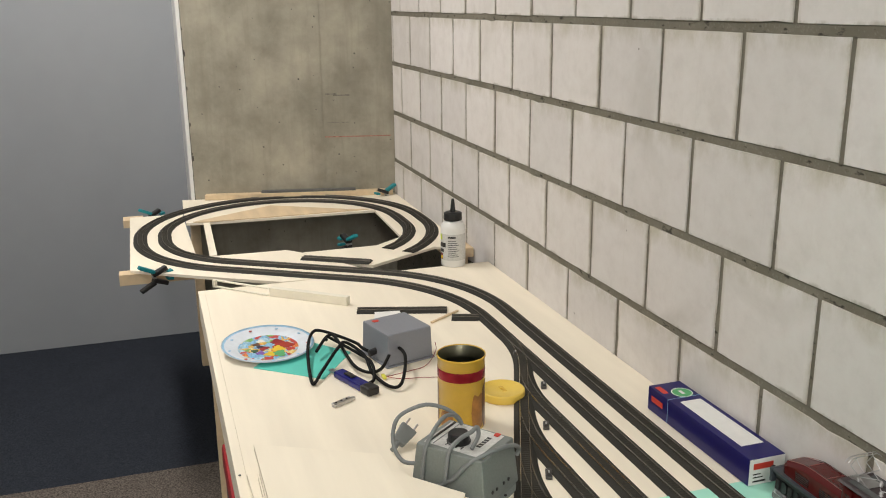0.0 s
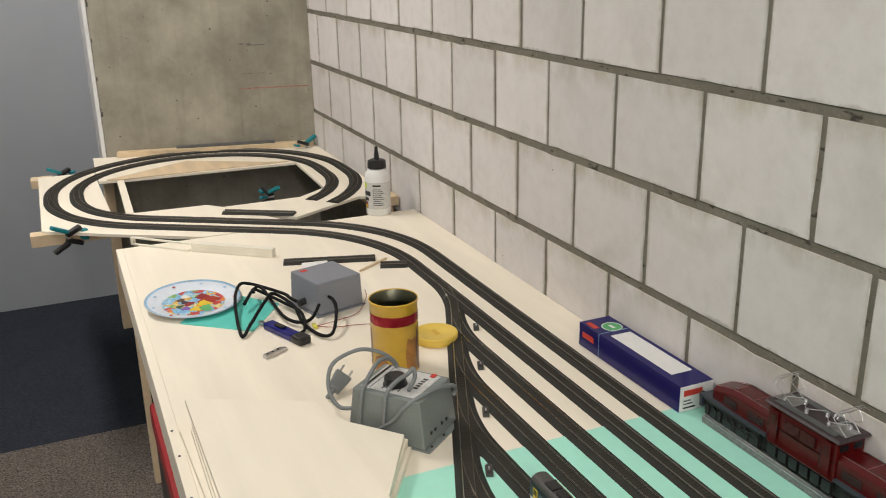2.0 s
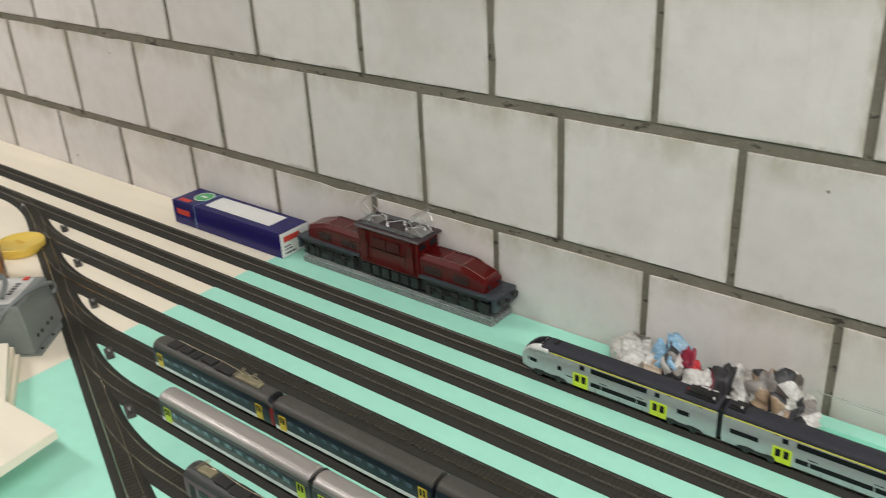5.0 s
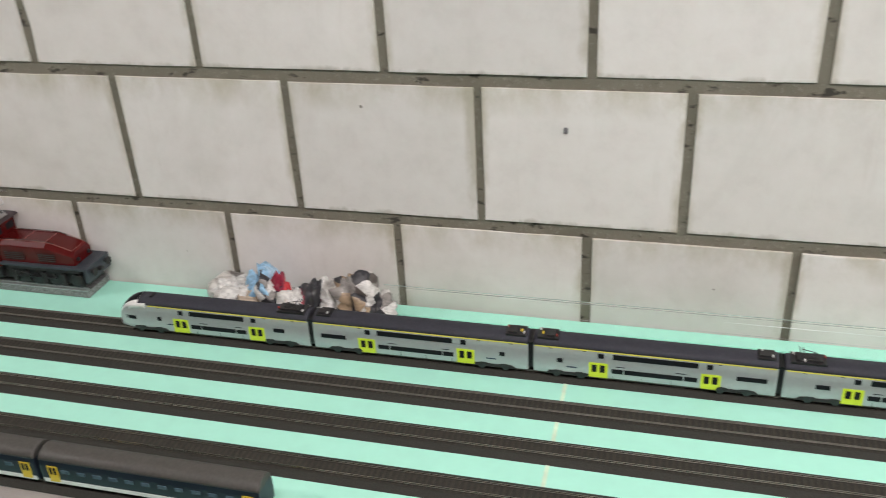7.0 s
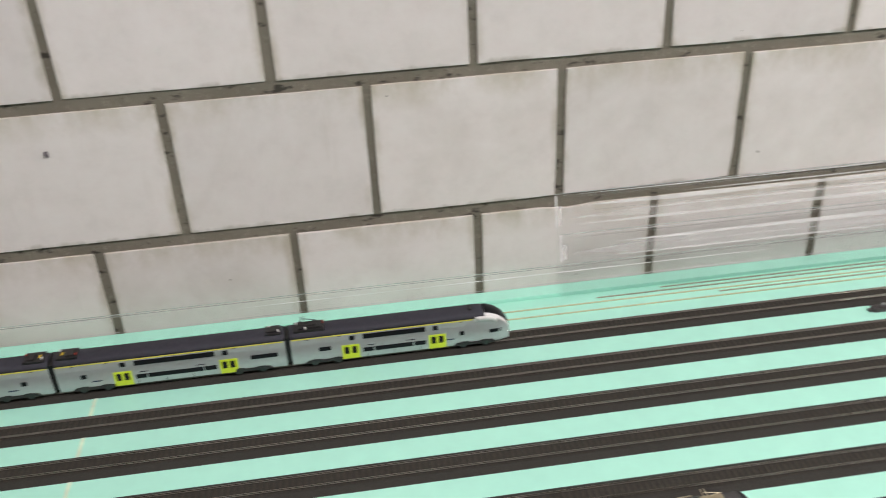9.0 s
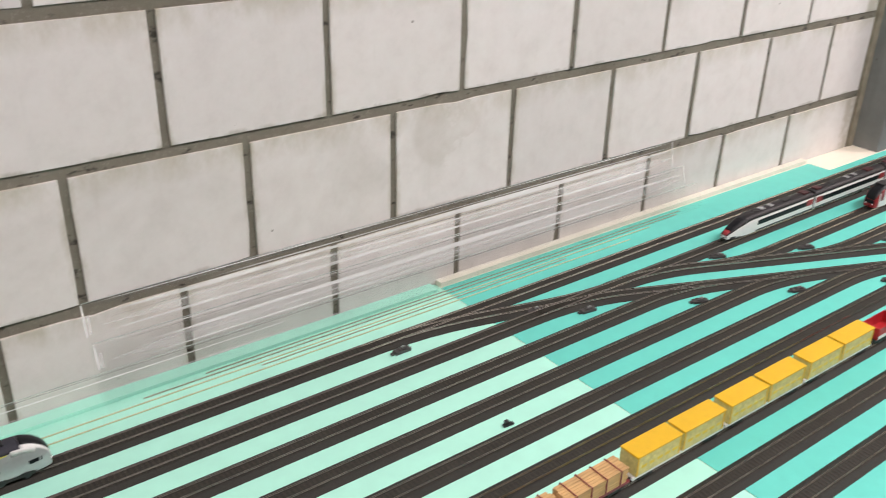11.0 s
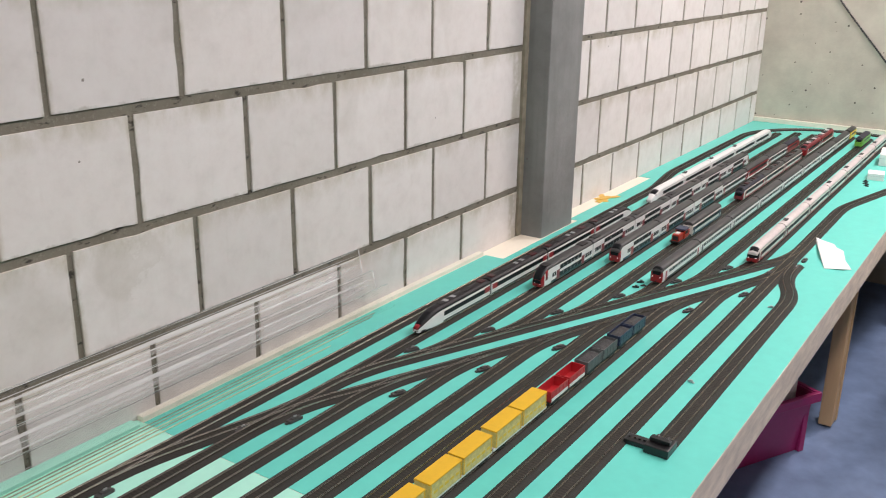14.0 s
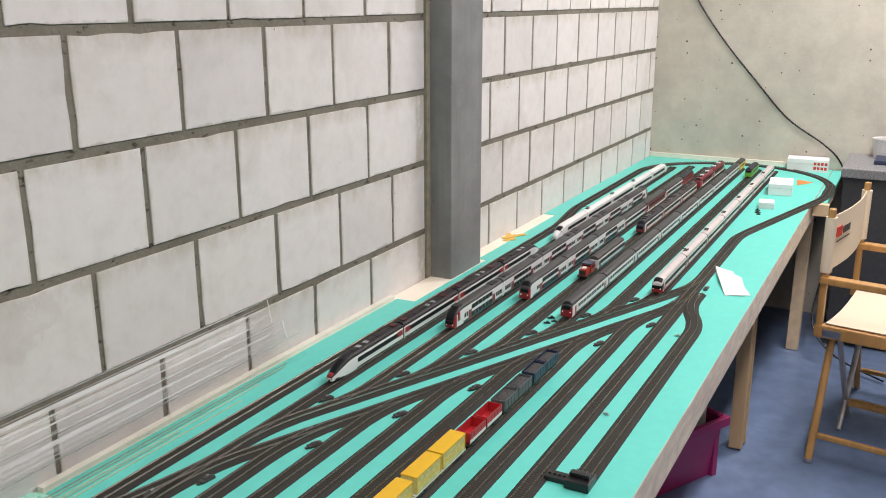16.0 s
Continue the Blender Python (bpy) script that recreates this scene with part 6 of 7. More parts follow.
part("disc", lathe_bm([(0, 0.0002), (0.0455, 0.0002), (0.0475, 0.002), (0.0475, 0.016), (0.0462, 0.0178), (0.0430, 0.0182), (0.0415, 0.0165), (0, 0.0165)], 48), M_LIDY, ld, smooth=True)
for k in range(4):
    box("embossed_bar", -0.012 + k * 0.007, -0.008 + k * 0.007, -0.005, 0.005, 0.0164, 0.0172, M_TINY, ld)

# ---- controller transformer ----
tf = empty("controller", pose(-0.767, -0.529, H, 0, 0, 128.5), "grey-green model railway transformer with black speed knob", "transformer")
bm = bmesh.new()
add_box(bm, 0, 0.113, 0.0, 0.148, 0.004, 0.086, 0.003)
for v in bm.verts:
    t = (v.co.z - 0.004) / 0.082
    v.co.x = 0.0580 + (v.co.x - 0.0565) * (1 - 0.08 * t)
    v.co.y = 0.0735 + (v.co.y - 0.074) * (1 - 0.125 * t)
part("housing", bm, M_HAMMER, tf)
box("foot_plate", 0.001, 0.119, -0.010, 0.158, 0.0002, 0.0038, M_HAMMER, tf, bev=0.001)
box("scale_plate", 0.016, 0.104, 0.023, 0.129, 0.0862, 0.0868, M_LABEL, tf)
part("knob", lathe_bm([(0, 0), (0.0205, 0), (0.0208, 0.002), (0.0190, 0.003), (0.0182, 0.0150), (0.0168, 0.0165), (0.0150, 0.0170), (0, 0.0165)], 28), M_BLACK, tf).matrix_basis = pose(0.047, 0.079, 0.0869)
box("switch", 0.094, 0.105, 0.030, 0.039, 0.0869, 0.0890, M_PRINTR, tf, bev=0.001)
for k in range(5):
    box("print_bar", 0.046 + k * 0.0085, 0.0515 + k * 0.0085, 0.0365, 0.0450, 0.0869, 0.0871, M_BLACK, tf)
box("scale_edge", 0.016, 0.103, 0.1200, 0.1235, 0.0869, 0.0884, M_BLACK, tf)
box("scale_edge", 0.018, 0.101, 0.1110, 0.1125, 0.0869, 0.0876, M_CABLE, tf)
for k in range(4):
    box("scale_mark", 0.024, 0.034, 0.060 + k * 0.010, 0.0625 + k * 0.010, 0.0869, 0.0871, M_BLACK, tf)
for x in (0.028, 0.042, 0.065, 0.081):
    cyl("socket", (x, 0.005, 0.023), (x, 0.0005, 0.023), 0.0032, M_BLACK, tf, 12)
for x in (0.018, 0.060, 0.102):
    cyl("foot_screw", (x, -0.005, 0.0036), (x, -0.005, 0.0055), 0.0025, M_UNDER, tf, 10)


for pts in ([(0.006, 0.142, 0.046), (0.004, 0.165, 0.044), (0.010, 0.187, 0.058), (0.020, 0.197, 0.085), (0.035, 0.192, 0.110), (0.060, 0.160, 0.128), (0.080, 0.132, 0.122), (0.094, 0.112, 0.105), (0.098, 0.105, 0.090)],
            [(-0.003, 0.122, 0.020), (-0.001, 0.119, 0.060), (0.008, 0.116, 0.092), (0.048, 0.114, 0.118), (0.080, 0.112, 0.113), (0.100, 0.108, 0.092)],
            [(-0.003, 0.075, 0.030), (-0.001, 0.073, 0.060), (0.006, 0.071, 0.090), (0.026, 0.064, 0.104), (0.050, 0.056, 0.109), (0.062, 0.052, 0.114), (0.056, 0.046, 0.102), (0.030, 0.043, 0.0908)],
            [(-0.004, 0.095, 0.020), (-0.002, 0.060, 0.045), (0.002, 0.034, 0.076), (0.026, 0.010, 0.0935), (0.066, -0.001, 0.091), (0.096, -0.004, 0.080), (0.110, -0.002, 0.066), (0.106, 0.001, 0.056)]):
    tube("cable", pts, 0.0037, M_CABLE, tf)
pg = empty("mains_plug", pose(-1.037, -0.588, H + 0.021, 38, -17, 133), "grey flat mains plug with two pins", "plug")
bm = bmesh.new()
add_box(bm, -0.024, 0.018, -0.0175, 0.0175, -0.007, 0.007, 0.004)
for v in bm.verts:
    v.co.y *= 0.72 + 0.28 * (v.co.x + 0.024) / 0.042
part("plug_body", bm, M_CABLE, pg)
cyl("strain_relief", (-0.045, 0, 0), (-0.0235, 0, 0), 0.0050, M_CABLE, pg, 10)
for s in (-1, 1):
    cyl("pin", (0.0175, s * 0.0095, 0), (0.036, s * 0.0095, 0), 0.0021, M_STEEL, pg, 10)

# ---- stacked plywood sheets at the table edge ----
thing_prism("thin_sheet", [(-1.488, -0.873), (-1.455, -0.712), (-1.10, -0.705), (-0.95, -0.70), (-0.80, -0.705), (-0.80, -0.873)], H + 0.0001, H + 0.0003, M_PLY, "thin pale plywood sheet under the stack", "plywood sheet", "stacked plywood sheets")
LOW = [(-0.985, -0.872), (-0.900, -0.655), (-0.775, -0.548), (-0.60, -0.655), (-0.49, -0.868)]
SHEETS = [([(-1.000, -0.884), (-0.915, -0.745)] + LOW[2:], 0.0003, 0.013), ([(x + 0.012, y + 0.004) if i < 2 else (x - 0.006, y - 0.003) for i, (x, y) in enumerate(LOW)], 0.0135, 0.025),
          ([(x + 0.016, y + 0.006) if i < 2 else (x - 0.004, y - 0.010) if i == 2 else (x, y) for i, (x, y) in enumerate(LOW)], 0.0255, 0.036),
          ([(-1.036, -0.866), (-0.928, -0.662), (-0.49, -0.640), (-0.455, -0.862)], 0.0365, 0.049)]
for o, z0, z1 in SHEETS:
    thing_prism("plywood_sheet", o, H + z0, H + z1, M_PLY, "pale plywood sheet lying in a loose stack", "plywood sheet", "stacked plywood sheets")
for x in (-1.02, -0.93, -0.80):
    tagged(cyl("screw_head", (x, -0.895, H + 0.0008), (x, -0.895, H + 0.0018), 0.0024, M_GREYW, None, 10), "small screw in the table's edge", "screw", "edge screws")

lv = empty("tool_case", pose(-1.50, -0.745, 0.0075), "black tool case with red lid under the table", "tool case")
box("case_body", -0.30, 0.30, -0.138, 0.138, 0.0, 0.330, M_BLACK, lv, bev=0.008)
box("case_lid", -0.307, 0.307, -0.142, 0.142, 0.3305, 0.404, M_REDT, lv, bev=0.010)
tube("handle", [(-0.10, -0.10, 0.404), (-0.09, -0.10, 0.43), (0.09, -0.10, 0.43), (0.10, -0.10, 0.404)], 0.007, M_BLACK, lv)

# ---- blue carton ----
bx_ = empty("carton", pose(-0.857, -0.042, H + 0.0015, 0, 0, 0.5), "dark blue model carton with white label and red print", "box")
box("carton_body", -0.163, 0.1600, -0.036, 0.036, 0, 0.050, M_NAVY, bx_, bev=0.0012)
box("end_flap", 0.1602, 0.1612, -0.0355, 0.0355, 0.001, 0.049, M_PAPERW, bx_)
box("label", -0.075, 0.115, -0.020, 0.026, 0.0501, 0.0506, M_PAPERW, bx_)
part("round_badge", lathe_bm([(0, 0.0501), (0.0215, 0.0501), (0.0215, 0.0506), (0, 0.0506)], 28), M_PRINTG, bx_).matrix_basis = pose(-0.112, 0.008, 0.0)
part("badge_ring", lathe_bm([(0.0190, 0.0506), (0.0200, 0.0509), (0.0210, 0.0506)], 28), M_PAPERW, bx_).matrix_basis = pose(-0.112, 0.008, 0.0)
box("badge_bar", -0.120, -0.104, 0.004, 0.011, 0.0507, 0.0509, M_PAPERW, bx_)
box("seam", -0.0925, -0.0915, -0.0364, 0.0364, 0.0004, 0.0504, M_SKYP, bx_)
for x0, x1, y0, y1, z0, z1 in ((-0.150, -0.118, -0.030, -0.018, 0.0501, 0.0506), (-0.150, -0.110, -0.0366, -0.0360, 0.022, 0.034), (0.1612, 0.1617, -0.028, 0.012, 0.030, 0.041)):
    box("logo_bar", x0, x1, y0, y1, z0, z1, M_PRINTR, bx_)
for z0, z1, y1 in ((0.020, 0.022, -0.012), (0.014, 0.016, -0.008), (0.006, 0.009, -0.002)):
    box("print_bar", 0.1612, 0.1617, -0.028, y1, z0, z1, M_BLACK, bx_)

# ---- brown-red articulated locomotive ----
cr_ = empty("articulated_locomotive", pose(-0.441, -0.032, H + 0.0190) @ Matrix.Diagonal((0.923, 1.0, 1.03, 1.0)), "brown-red articulated electric locomotive on a grey display base", "locomotive model")
box("base", -0.2320, 0.2320, -0.0280, 0.0275, -0.0168, -0.0060, M_BALLAST, cr_, bev=0.0012, label="grey speckled display base")
for s in (-1, 1):
    box("base_edge", -0.2316, 0.2316, s * 0.0272 - 0.0008, s * 0.0272 + 0.0008, -0.0059, -0.0046, M_STEEL, cr_)
    box("rail", -0.2315, 0.2315, s * 0.0235 - 0.0011, s * 0.0235 + 0.0011, -0.0059, -0.0016, M_STEEL, cr_)


def hood_bm(x0, x1, drop):
    """A bonnet with a flat top, slanting shoulders and a front that falls away."""
    bm = bmesh.new()
    rows = []
    for x, top, wide in ((x0, 0.0680, 1.0), (x0 + (x1 - x0) * 0.64, 0.0680, 1.0), (x0 + (x1 - x0) * 0.97, 0.0680 - drop, 0.93), (x1, 0.0665 - drop, 0.90)):
        half = [(0.0240 * wide, 0.0342), (0.0242 * wide, top - 0.0085), (0.0236 * wide, top - 0.0068), (0.0185 * wide, top - 0.0006), (0.0172 * wide, top)]
        ring_ = half + [(-y, z) for y, z in reversed(half)]
        rows.append([bm.verts.new((x, y, z)) for y, z in ring_])
    n = len(rows[0])
    for a, b in zip(rows, rows[1:]):
        for k in range(n):
            bm.faces.new((a[k], a[(k + 1) % n], b[(k + 1) % n], b[k]))
    bm.faces.new(rows[0])
    bm.faces.new(rows[-1][::-1])
    return bm


for s in (-1, 1):
    box("running_board", *sorted((s * 0.074, s * 0.234)), -0.0300, 0.0300, 0.0295, 0.0338, M_SLATE, cr_, bev=0.0010)
    box("buffer_beam", *sorted((s * 0.2342, s * 0.2405)), -0.0300, 0.0300, 0.0105, 0.0340, M_SLATE, cr_, bev=0.0012)
    for yy in (-0.018, 0.018):
        bm = bmesh.new()
        add_cyl(bm, (s * 0.2406, yy, 0.0255), (s * 0.2470, yy, 0.0255), 0.0034, 12)
        add_cyl(bm, (s * 0.2470, yy, 0.0255), (s * 0.2488, yy, 0.0255), 0.0062, 16)
        part("buffer", bm, M_UNDER, cr_)
    box("coupler", *sorted((s * 0.2406, s * 0.2490)), -0.0035, 0.0035, 0.0190, 0.0240, M_UNDER, cr_, bev=0.0008)
    box("bogie_frame", *sorted((s * 0.080, s * 0.232)), -0.0205, 0.0205, 0.0020, 0.0290, M_UNDER, cr_, bev=0.001)
    for xx in (0.102, 0.137, 0.172):
        for yy in (-1, 1):
            bm = bmesh.new()
            add_cyl(bm, (s * xx, yy * 0.0210, 0.0148), (s * xx, yy * 0.0245, 0.0148), 0.0162, 24)
            add_cyl(bm, (s * xx, yy * 0.0246, 0.0148), (s * xx, yy * 0.0262, 0.0148), 0.0046, 12)
            part("wheel", bm, M_ROD, cr_)
    for yy in (-1, 1):
        cyl("pony_wheel", (s * 0.211, yy * 0.0210, 0.0092), (s * 0.211, yy * 0.0245, 0.0092), 0.0106, M_ROD, cr_, 18)
        box("coupling_rod", *sorted((s * 0.098, s * 0.176)), yy * 0.0268 - 0.0008, yy * 0.0268 + 0.0008, 0.0105, 0.0128, M_ROD, cr_, bev=0.0004)
        box("side_frame", *sorted((s * 0.088, s * 0.226)), yy * 0.0280 - 0.0007, yy * 0.0280 + 0.0007, 0.0248, 0.0292, M_UNDER, cr_)
        for xx in (0.094, 0.119, 0.154, 0.190, 0.222):
            box("spring", *sorted((s * (xx - 0.0045), s * (xx + 0.0045))), yy * 0.0262 - 0.0014, yy * 0.0262 + 0.0014, 0.0020, 0.0200, M_UNDER, cr_, bev=0.0006)
        cyl("drive_rod", (s * 0.082, yy * 0.0274, 0.0240), (s * 0.137, yy * 0.0274, 0.0150), 0.0009, M_ROD, cr_, 8)
    part("bonnet", hood_bm(s * 0.074, s * 0.216, 0.0115), M_OXIDE, cr_)
    for yy in (-1, 1):
        for xx, w in ((0.103, 0.020), (0.166, 0.017)):
            gr = box("grille", *sorted((s * (xx - w), s * (xx + w))), *sorted((yy * 0.0240, yy * 0.0248)), 0.0385, 0.0530, M_OXIDED, cr_, bev=0.0002)
            for k in range(4):
                box("louvre", *sorted((s * (xx - w + 0.0015), s * (xx + w - 0.0015))), *sorted((yy * 0.0248, yy * 0.0252)), 0.0400 + k * 0.0032, 0.0412 + k * 0.0032, M_ROD, gr)
    for yy in (-0.0168, 0.0168):
        tube("handrail", [(s * 0.084, yy, 0.0690), (s * 0.120, yy, 0.0694), (s * 0.162, yy, 0.0690), (s * 0.180, yy * 0.98, 0.0655)], 0.0005, M_ROD, cr_, 6)
    # thin pale tubes draw the gloss highlights on the bonnet edges
    for yy in (-1, 1):
        tube("edge_bead", [(s * 0.076, yy * 0.0178, 0.0678), (s * 0.1645, yy * 0.0178, 0.0678), (s * 0.2115, yy * 0.0166, 0.0562)], 0.00045, M_HILITE, cr_, 6)
    tube("front_bead", [(s * 0.2118, -0.0146, 0.0562), (s * 0.2118, 0.0146, 0.0562)], 0.00045, M_HILITE, cr_, 6)
    tube("front_bead", [(s * 0.1645, -0.0150, 0.0683), (s * 0.1645, 0.0150, 0.0683)], 0.00045, M_HILITE, cr_, 6)
    box("hood_seam", *sorted((s * 0.1195, s * 0.1203)), -0.0150, 0.0150, 0.0679, 0.0683, M_HILITE, cr_)
    for yy in (-0.0135, 0.0135):
        cyl("headlamp", (s * 0.2155, yy, 0.0420), (s * 0.2200, yy, 0.0420), 0.0030, M_ROD, cr_, 12)
box("underframe", -0.079, 0.079, -0.0190, 0.0190, 0.0020, 0.0298, M_UNDER, cr_, bev=0.001)
for k in range(6):
    box("equipment_box", -0.068 + k * 0.0235, -0.050 + k * 0.0235, -0.0255, 0.0255, 0.0040, 0.0215, M_ROD, cr_, bev=0.001)
bm = bmesh.new()
add_box(bm, -0.0725, 0.0725, -0.0300, 0.0300, 0.0240, 0.0880, 0.0022)
for v in bm.verts:
    if abs(v.co.x) > 0.070:
        v.co.y *= 0.90
part("cab", bm, M_OXIDE, cr_)
for s in (-1, 1):
    for yy in (-1, 1):
        dr = box("cab_door", *sorted((s * 0.0480, s * 0.0640)), *sorted((yy * 0.0300, yy * 0.0304)), 0.0300, 0.0830, M_OXIDE, cr_, bev=0.0001)
        box("door_window", *sorted((s * 0.0510, s * 0.0610)), *sorted((yy * 0.0304, yy * 0.0308)), 0.0610, 0.0770, M_OXIDED, dr)
        cyl("grab_rail", (s * 0.0465, yy * 0.0312, 0.0380), (s * 0.0465, yy * 0.0312, 0.0700), 0.0004, M_ROD, dr, 6)
    for yy in (-0.0135, 0.0135):
        box("end_window", *sorted((s * 0.0726, s * 0.0730)), yy - 0.0085, yy + 0.0085, 0.0710, 0.0815, M_PANE, cr_)
for xx in (-0.032, 0.001):
    box("cab_window", xx, xx + 0.031, -0.03035, 0.03035, 0.0600, 0.0770, M_OXIDED, cr_)
box("waist_line", -0.0705, 0.0705, -0.03030, 0.03030, 0.0560, 0.0568, M_OXIDED, cr_)
bm = bmesh.new()
add_box(bm, -0.0790, 0.0790, -0.0316, 0.0316, 0.0881, 0.0930, 0.0012)
for v in bm.verts:
    if v.co.z > 0.0905:
        v.co.y *= 0.93
        v.co.x *= 0.985
part("cab_roof", bm, M_ROOFB, cr_)
for k in range(6):
    x = -0.058 + k * 0.0232
    part("insulator", lathe_bm([(0, 0), (0.0034, 0), (0.0018, 0.0025), (0.0034, 0.004), (0.0018, 0.0065), (0, 0.007)], 10), M_STEEL, cr_).matrix_basis = pose(x, -0.010 + 0.020 * (k % 2), 0.0934)
tube("roof_line", [(-0.058, -0.010, 0.1008), (-0.034, 0.010, 0.1013), (-0.012, -0.010, 0.1008), (0.012, 0.010, 0.1013), (0.035, -0.010, 0.1008), (0.058, 0.010, 0.1008)], 0.0007, M_STEEL, cr_, 6)
for s in (-1, 1):
    pf = box("pantograph", *sorted((s * 0.034, s * 0.074)), -0.0150, 0.0150, 0.0936, 0.0944, M_STEEL, cr_)
    for yy in (-0.0135, 0.0135):
        cyl("lower_arm", (s * 0.072, yy, 0.0945), (s * 0.046, yy * 1.10, 0.1130), 0.0007, M_STEEL, pf, 6)
        cyl("upper_arm", (s * 0.046, yy * 1.10, 0.1130), (s * 0.066, yy * 1.15, 0.1300), 0.0006, M_STEEL, pf, 6)
        cyl("lower_arm", (s * 0.036, yy, 0.0945), (s * 0.074, yy * 1.05, 0.1120), 0.0007, M_STEEL, pf, 6)
        cyl("upper_arm", (s * 0.074, yy * 1.05, 0.1120), (s * 0.062, yy * 1.15, 0.1300), 0.0006, M_STEEL, pf, 6)
    for xx in (0.062, 0.068):
        tube("contact_bar", [(s * xx, -0.031, 0.1235), (s * xx, -0.026, 0.1285), (s * xx, -0.018, 0.1305), (s * xx, 0.018, 0.1305), (s * xx, 0.026, 0.1285), (s * xx, 0.031, 0.1235)], 0.0007, M_STEEL, pf, 6)
    for k in range(4):
        box("roof_board", -0.064, 0.064, s * (0.0150 + k * 0.0030) - 0.0011, s * (0.0150 + k * 0.0030) + 0.0011, 0.0937, 0.0945, M_GREYW, cr_)


# ---- crumpled magazine paper ----
def crumple(x, y, r, mat, seed, zs=1.0):
    """A sheet pressed into a ball: flat facets with sharp ridges between them and folds running in."""
    nr = random.Random(seed)
    bm = bmesh.new()
    bmesh.ops.create_icosphere(bm, subdivisions=4, radius=1.0)
    planes = []
    for _ in range(18):
        d = Vector((nr.gauss(0, 1), nr.gauss(0, 1), nr.gauss(0, 1))).normalized()
        planes.append((d, nr.uniform(0.50, 0.92)))
    folds = [(Vector((nr.gauss(0, 1), nr.gauss(0, 1), nr.gauss(0, 1))).normalized(), nr.uniform(-0.4, 0.4)) for _ in range(7)]
    for v in bm.verts:
        n = v.co.normalized()
        k = 1.15
        for d, c in planes:
            q = n.dot(d)
            if q > 0.05:
                k = min(k, c / q)
        for d, c in folds:
            e = abs(n.dot(d) - c)
            if e < 0.16:
                k -= 0.15 * (1 - e / 0.16)
        k += 0.10 * abs(noise.noise(n * 4.0 + Vector((seed, 0, 0))))
        v.co = n * (r * k)
        v.co.z *= zs
    low = min(v.co.z for v in bm.verts) * 0.7
    for v in bm.verts:
        v.co.z = max(v.co.z, low)
    ob = part("crumpled_paper", bm, mat, smooth=True)
    ob.location = (x, y, H + 0.0014 - low)
    return tagged(ob, "crumpled ball of printed magazine paper on the mint sheet", "paper", "crumpled paper balls")


WHT, GRY, BLK, TAN, REDP, BLU = (0.72, 0.71, 0.68), (0.30, 0.28, 0.26), (0.035, 0.035, 0.04), (0.40, 0.29, 0.19), (0.55, 0.03, 0.04), (0.32, 0.56, 0.78)
P_TEXT = printed_paper("text_page_paper", (WHT, WHT, (0.60, 0.58, 0.54), WHT, GRY))
P_TAN = printed_paper("tan_page_paper", (TAN, (0.52, 0.42, 0.32), WHT, GRY))
P_DARK = printed_paper("dark_page_paper", (BLK, (0.05, 0.05, 0.06), BLK, WHT, GRY, WHT), 55)
P_BLUE = printed_paper("blue_page_paper", (BLU, BLU, (0.42, 0.62, 0.80), WHT), 32)
P_RED = printed_paper("red_page_paper", (REDP, (0.30, 0.02, 0.05), REDP, WHT), 34)
P_DRED = printed_paper("crimson_page_paper", ((0.22, 0.02, 0.05), BLK, (0.30, 0.03, 0.06), WHT, (0.05, 0.06, 0.16)), 30)
P_MIX = printed_paper("picture_page_paper", (WHT, BLK, TAN, GRY, (0.12, 0.10, 0.09), WHT))
for i, (x, y, r, mat, zs) in enumerate(((-0.044, -0.048, 0.044, P_TEXT, 0.95), (0.004, -0.056, 0.032, P_TAN, 0.95), (0.046, -0.046, 0.046, P_DARK, 0.95), (0.022, -0.048, 0.036, P_BLUE, 1.45), (0.052, -0.050, 0.024, P_RED, 2.2),
                                        (0.084, -0.060, 0.034, P_TEXT, 0.85), (0.112, -0.046, 0.034, P_DRED, 1.05), (0.148, -0.050, 0.044, P_TEXT, 1.05), (0.192, -0.048, 0.044, P_MIX, 1.1), (0.226, -0.056, 0.036, P_MIX, 0.95), (0.204, -0.070, 0.022, P_TAN, 0.85))):
    crumple(-0.026 + (x + 0.088) * 0.86, y - 0.002, r, mat, 31 + i, zs * 1.10)


# ---- acrylic sheets along the wall, with strips lying in front ----
def sheet(x0, x1, z1, y_top, y_bot, label, t=0.002):
    ob = mesh_ob("acrylic_sheet", [(x0, y_bot, H + 0.0015), (x1, y_bot, H + 0.0015), (x1, y_bot + t, H + 0.0015), (x0, y_bot + t, H + 0.0015),
                                   (x0, y_top, H + z1), (x1, y_top, H + z1), (x1, y_top + t, H + z1), (x0, y_top + t, H + z1)],
                 [(0, 1, 5, 4), (1, 2, 6, 5), (2, 3, 7, 6), (3, 0, 4, 7), (4, 5, 6, 7), (3, 2, 1, 0)], M_CLEAR)
    ob.visible_shadow = False
    ob.data.materials.append(M_EDGE)
    ob.data.materials.append(M_CLEARB)
    for i, k in ((1, 2), (3, 2), (4, 1), (2, 2), (5, 2)):
        ob.data.polygons[i].material_index = k
    return tagged(ob, label, "acrylic sheet", "acrylic sheets")


s1 = sheet(1.165, 2.405, 0.157, -0.0045, -0.0320, "clear acrylic sheet leaning against the block wall")
s2 = sheet(1.170, 2.440, 0.098, -0.0180, -0.0420, "clear acrylic sheet leaning against the block wall")
s3 = sheet(0.245, 2.485, 0.052, -0.0260, -0.0500, "long low clear acrylic strip leaning by the wall")
# whites for painted reflections and pale sheet ends, grey for sawn edges
M_SHEENEDGE = part_clear("white_sheen_and_edge_band", (0.93, 0.94, 0.93), 0.82)
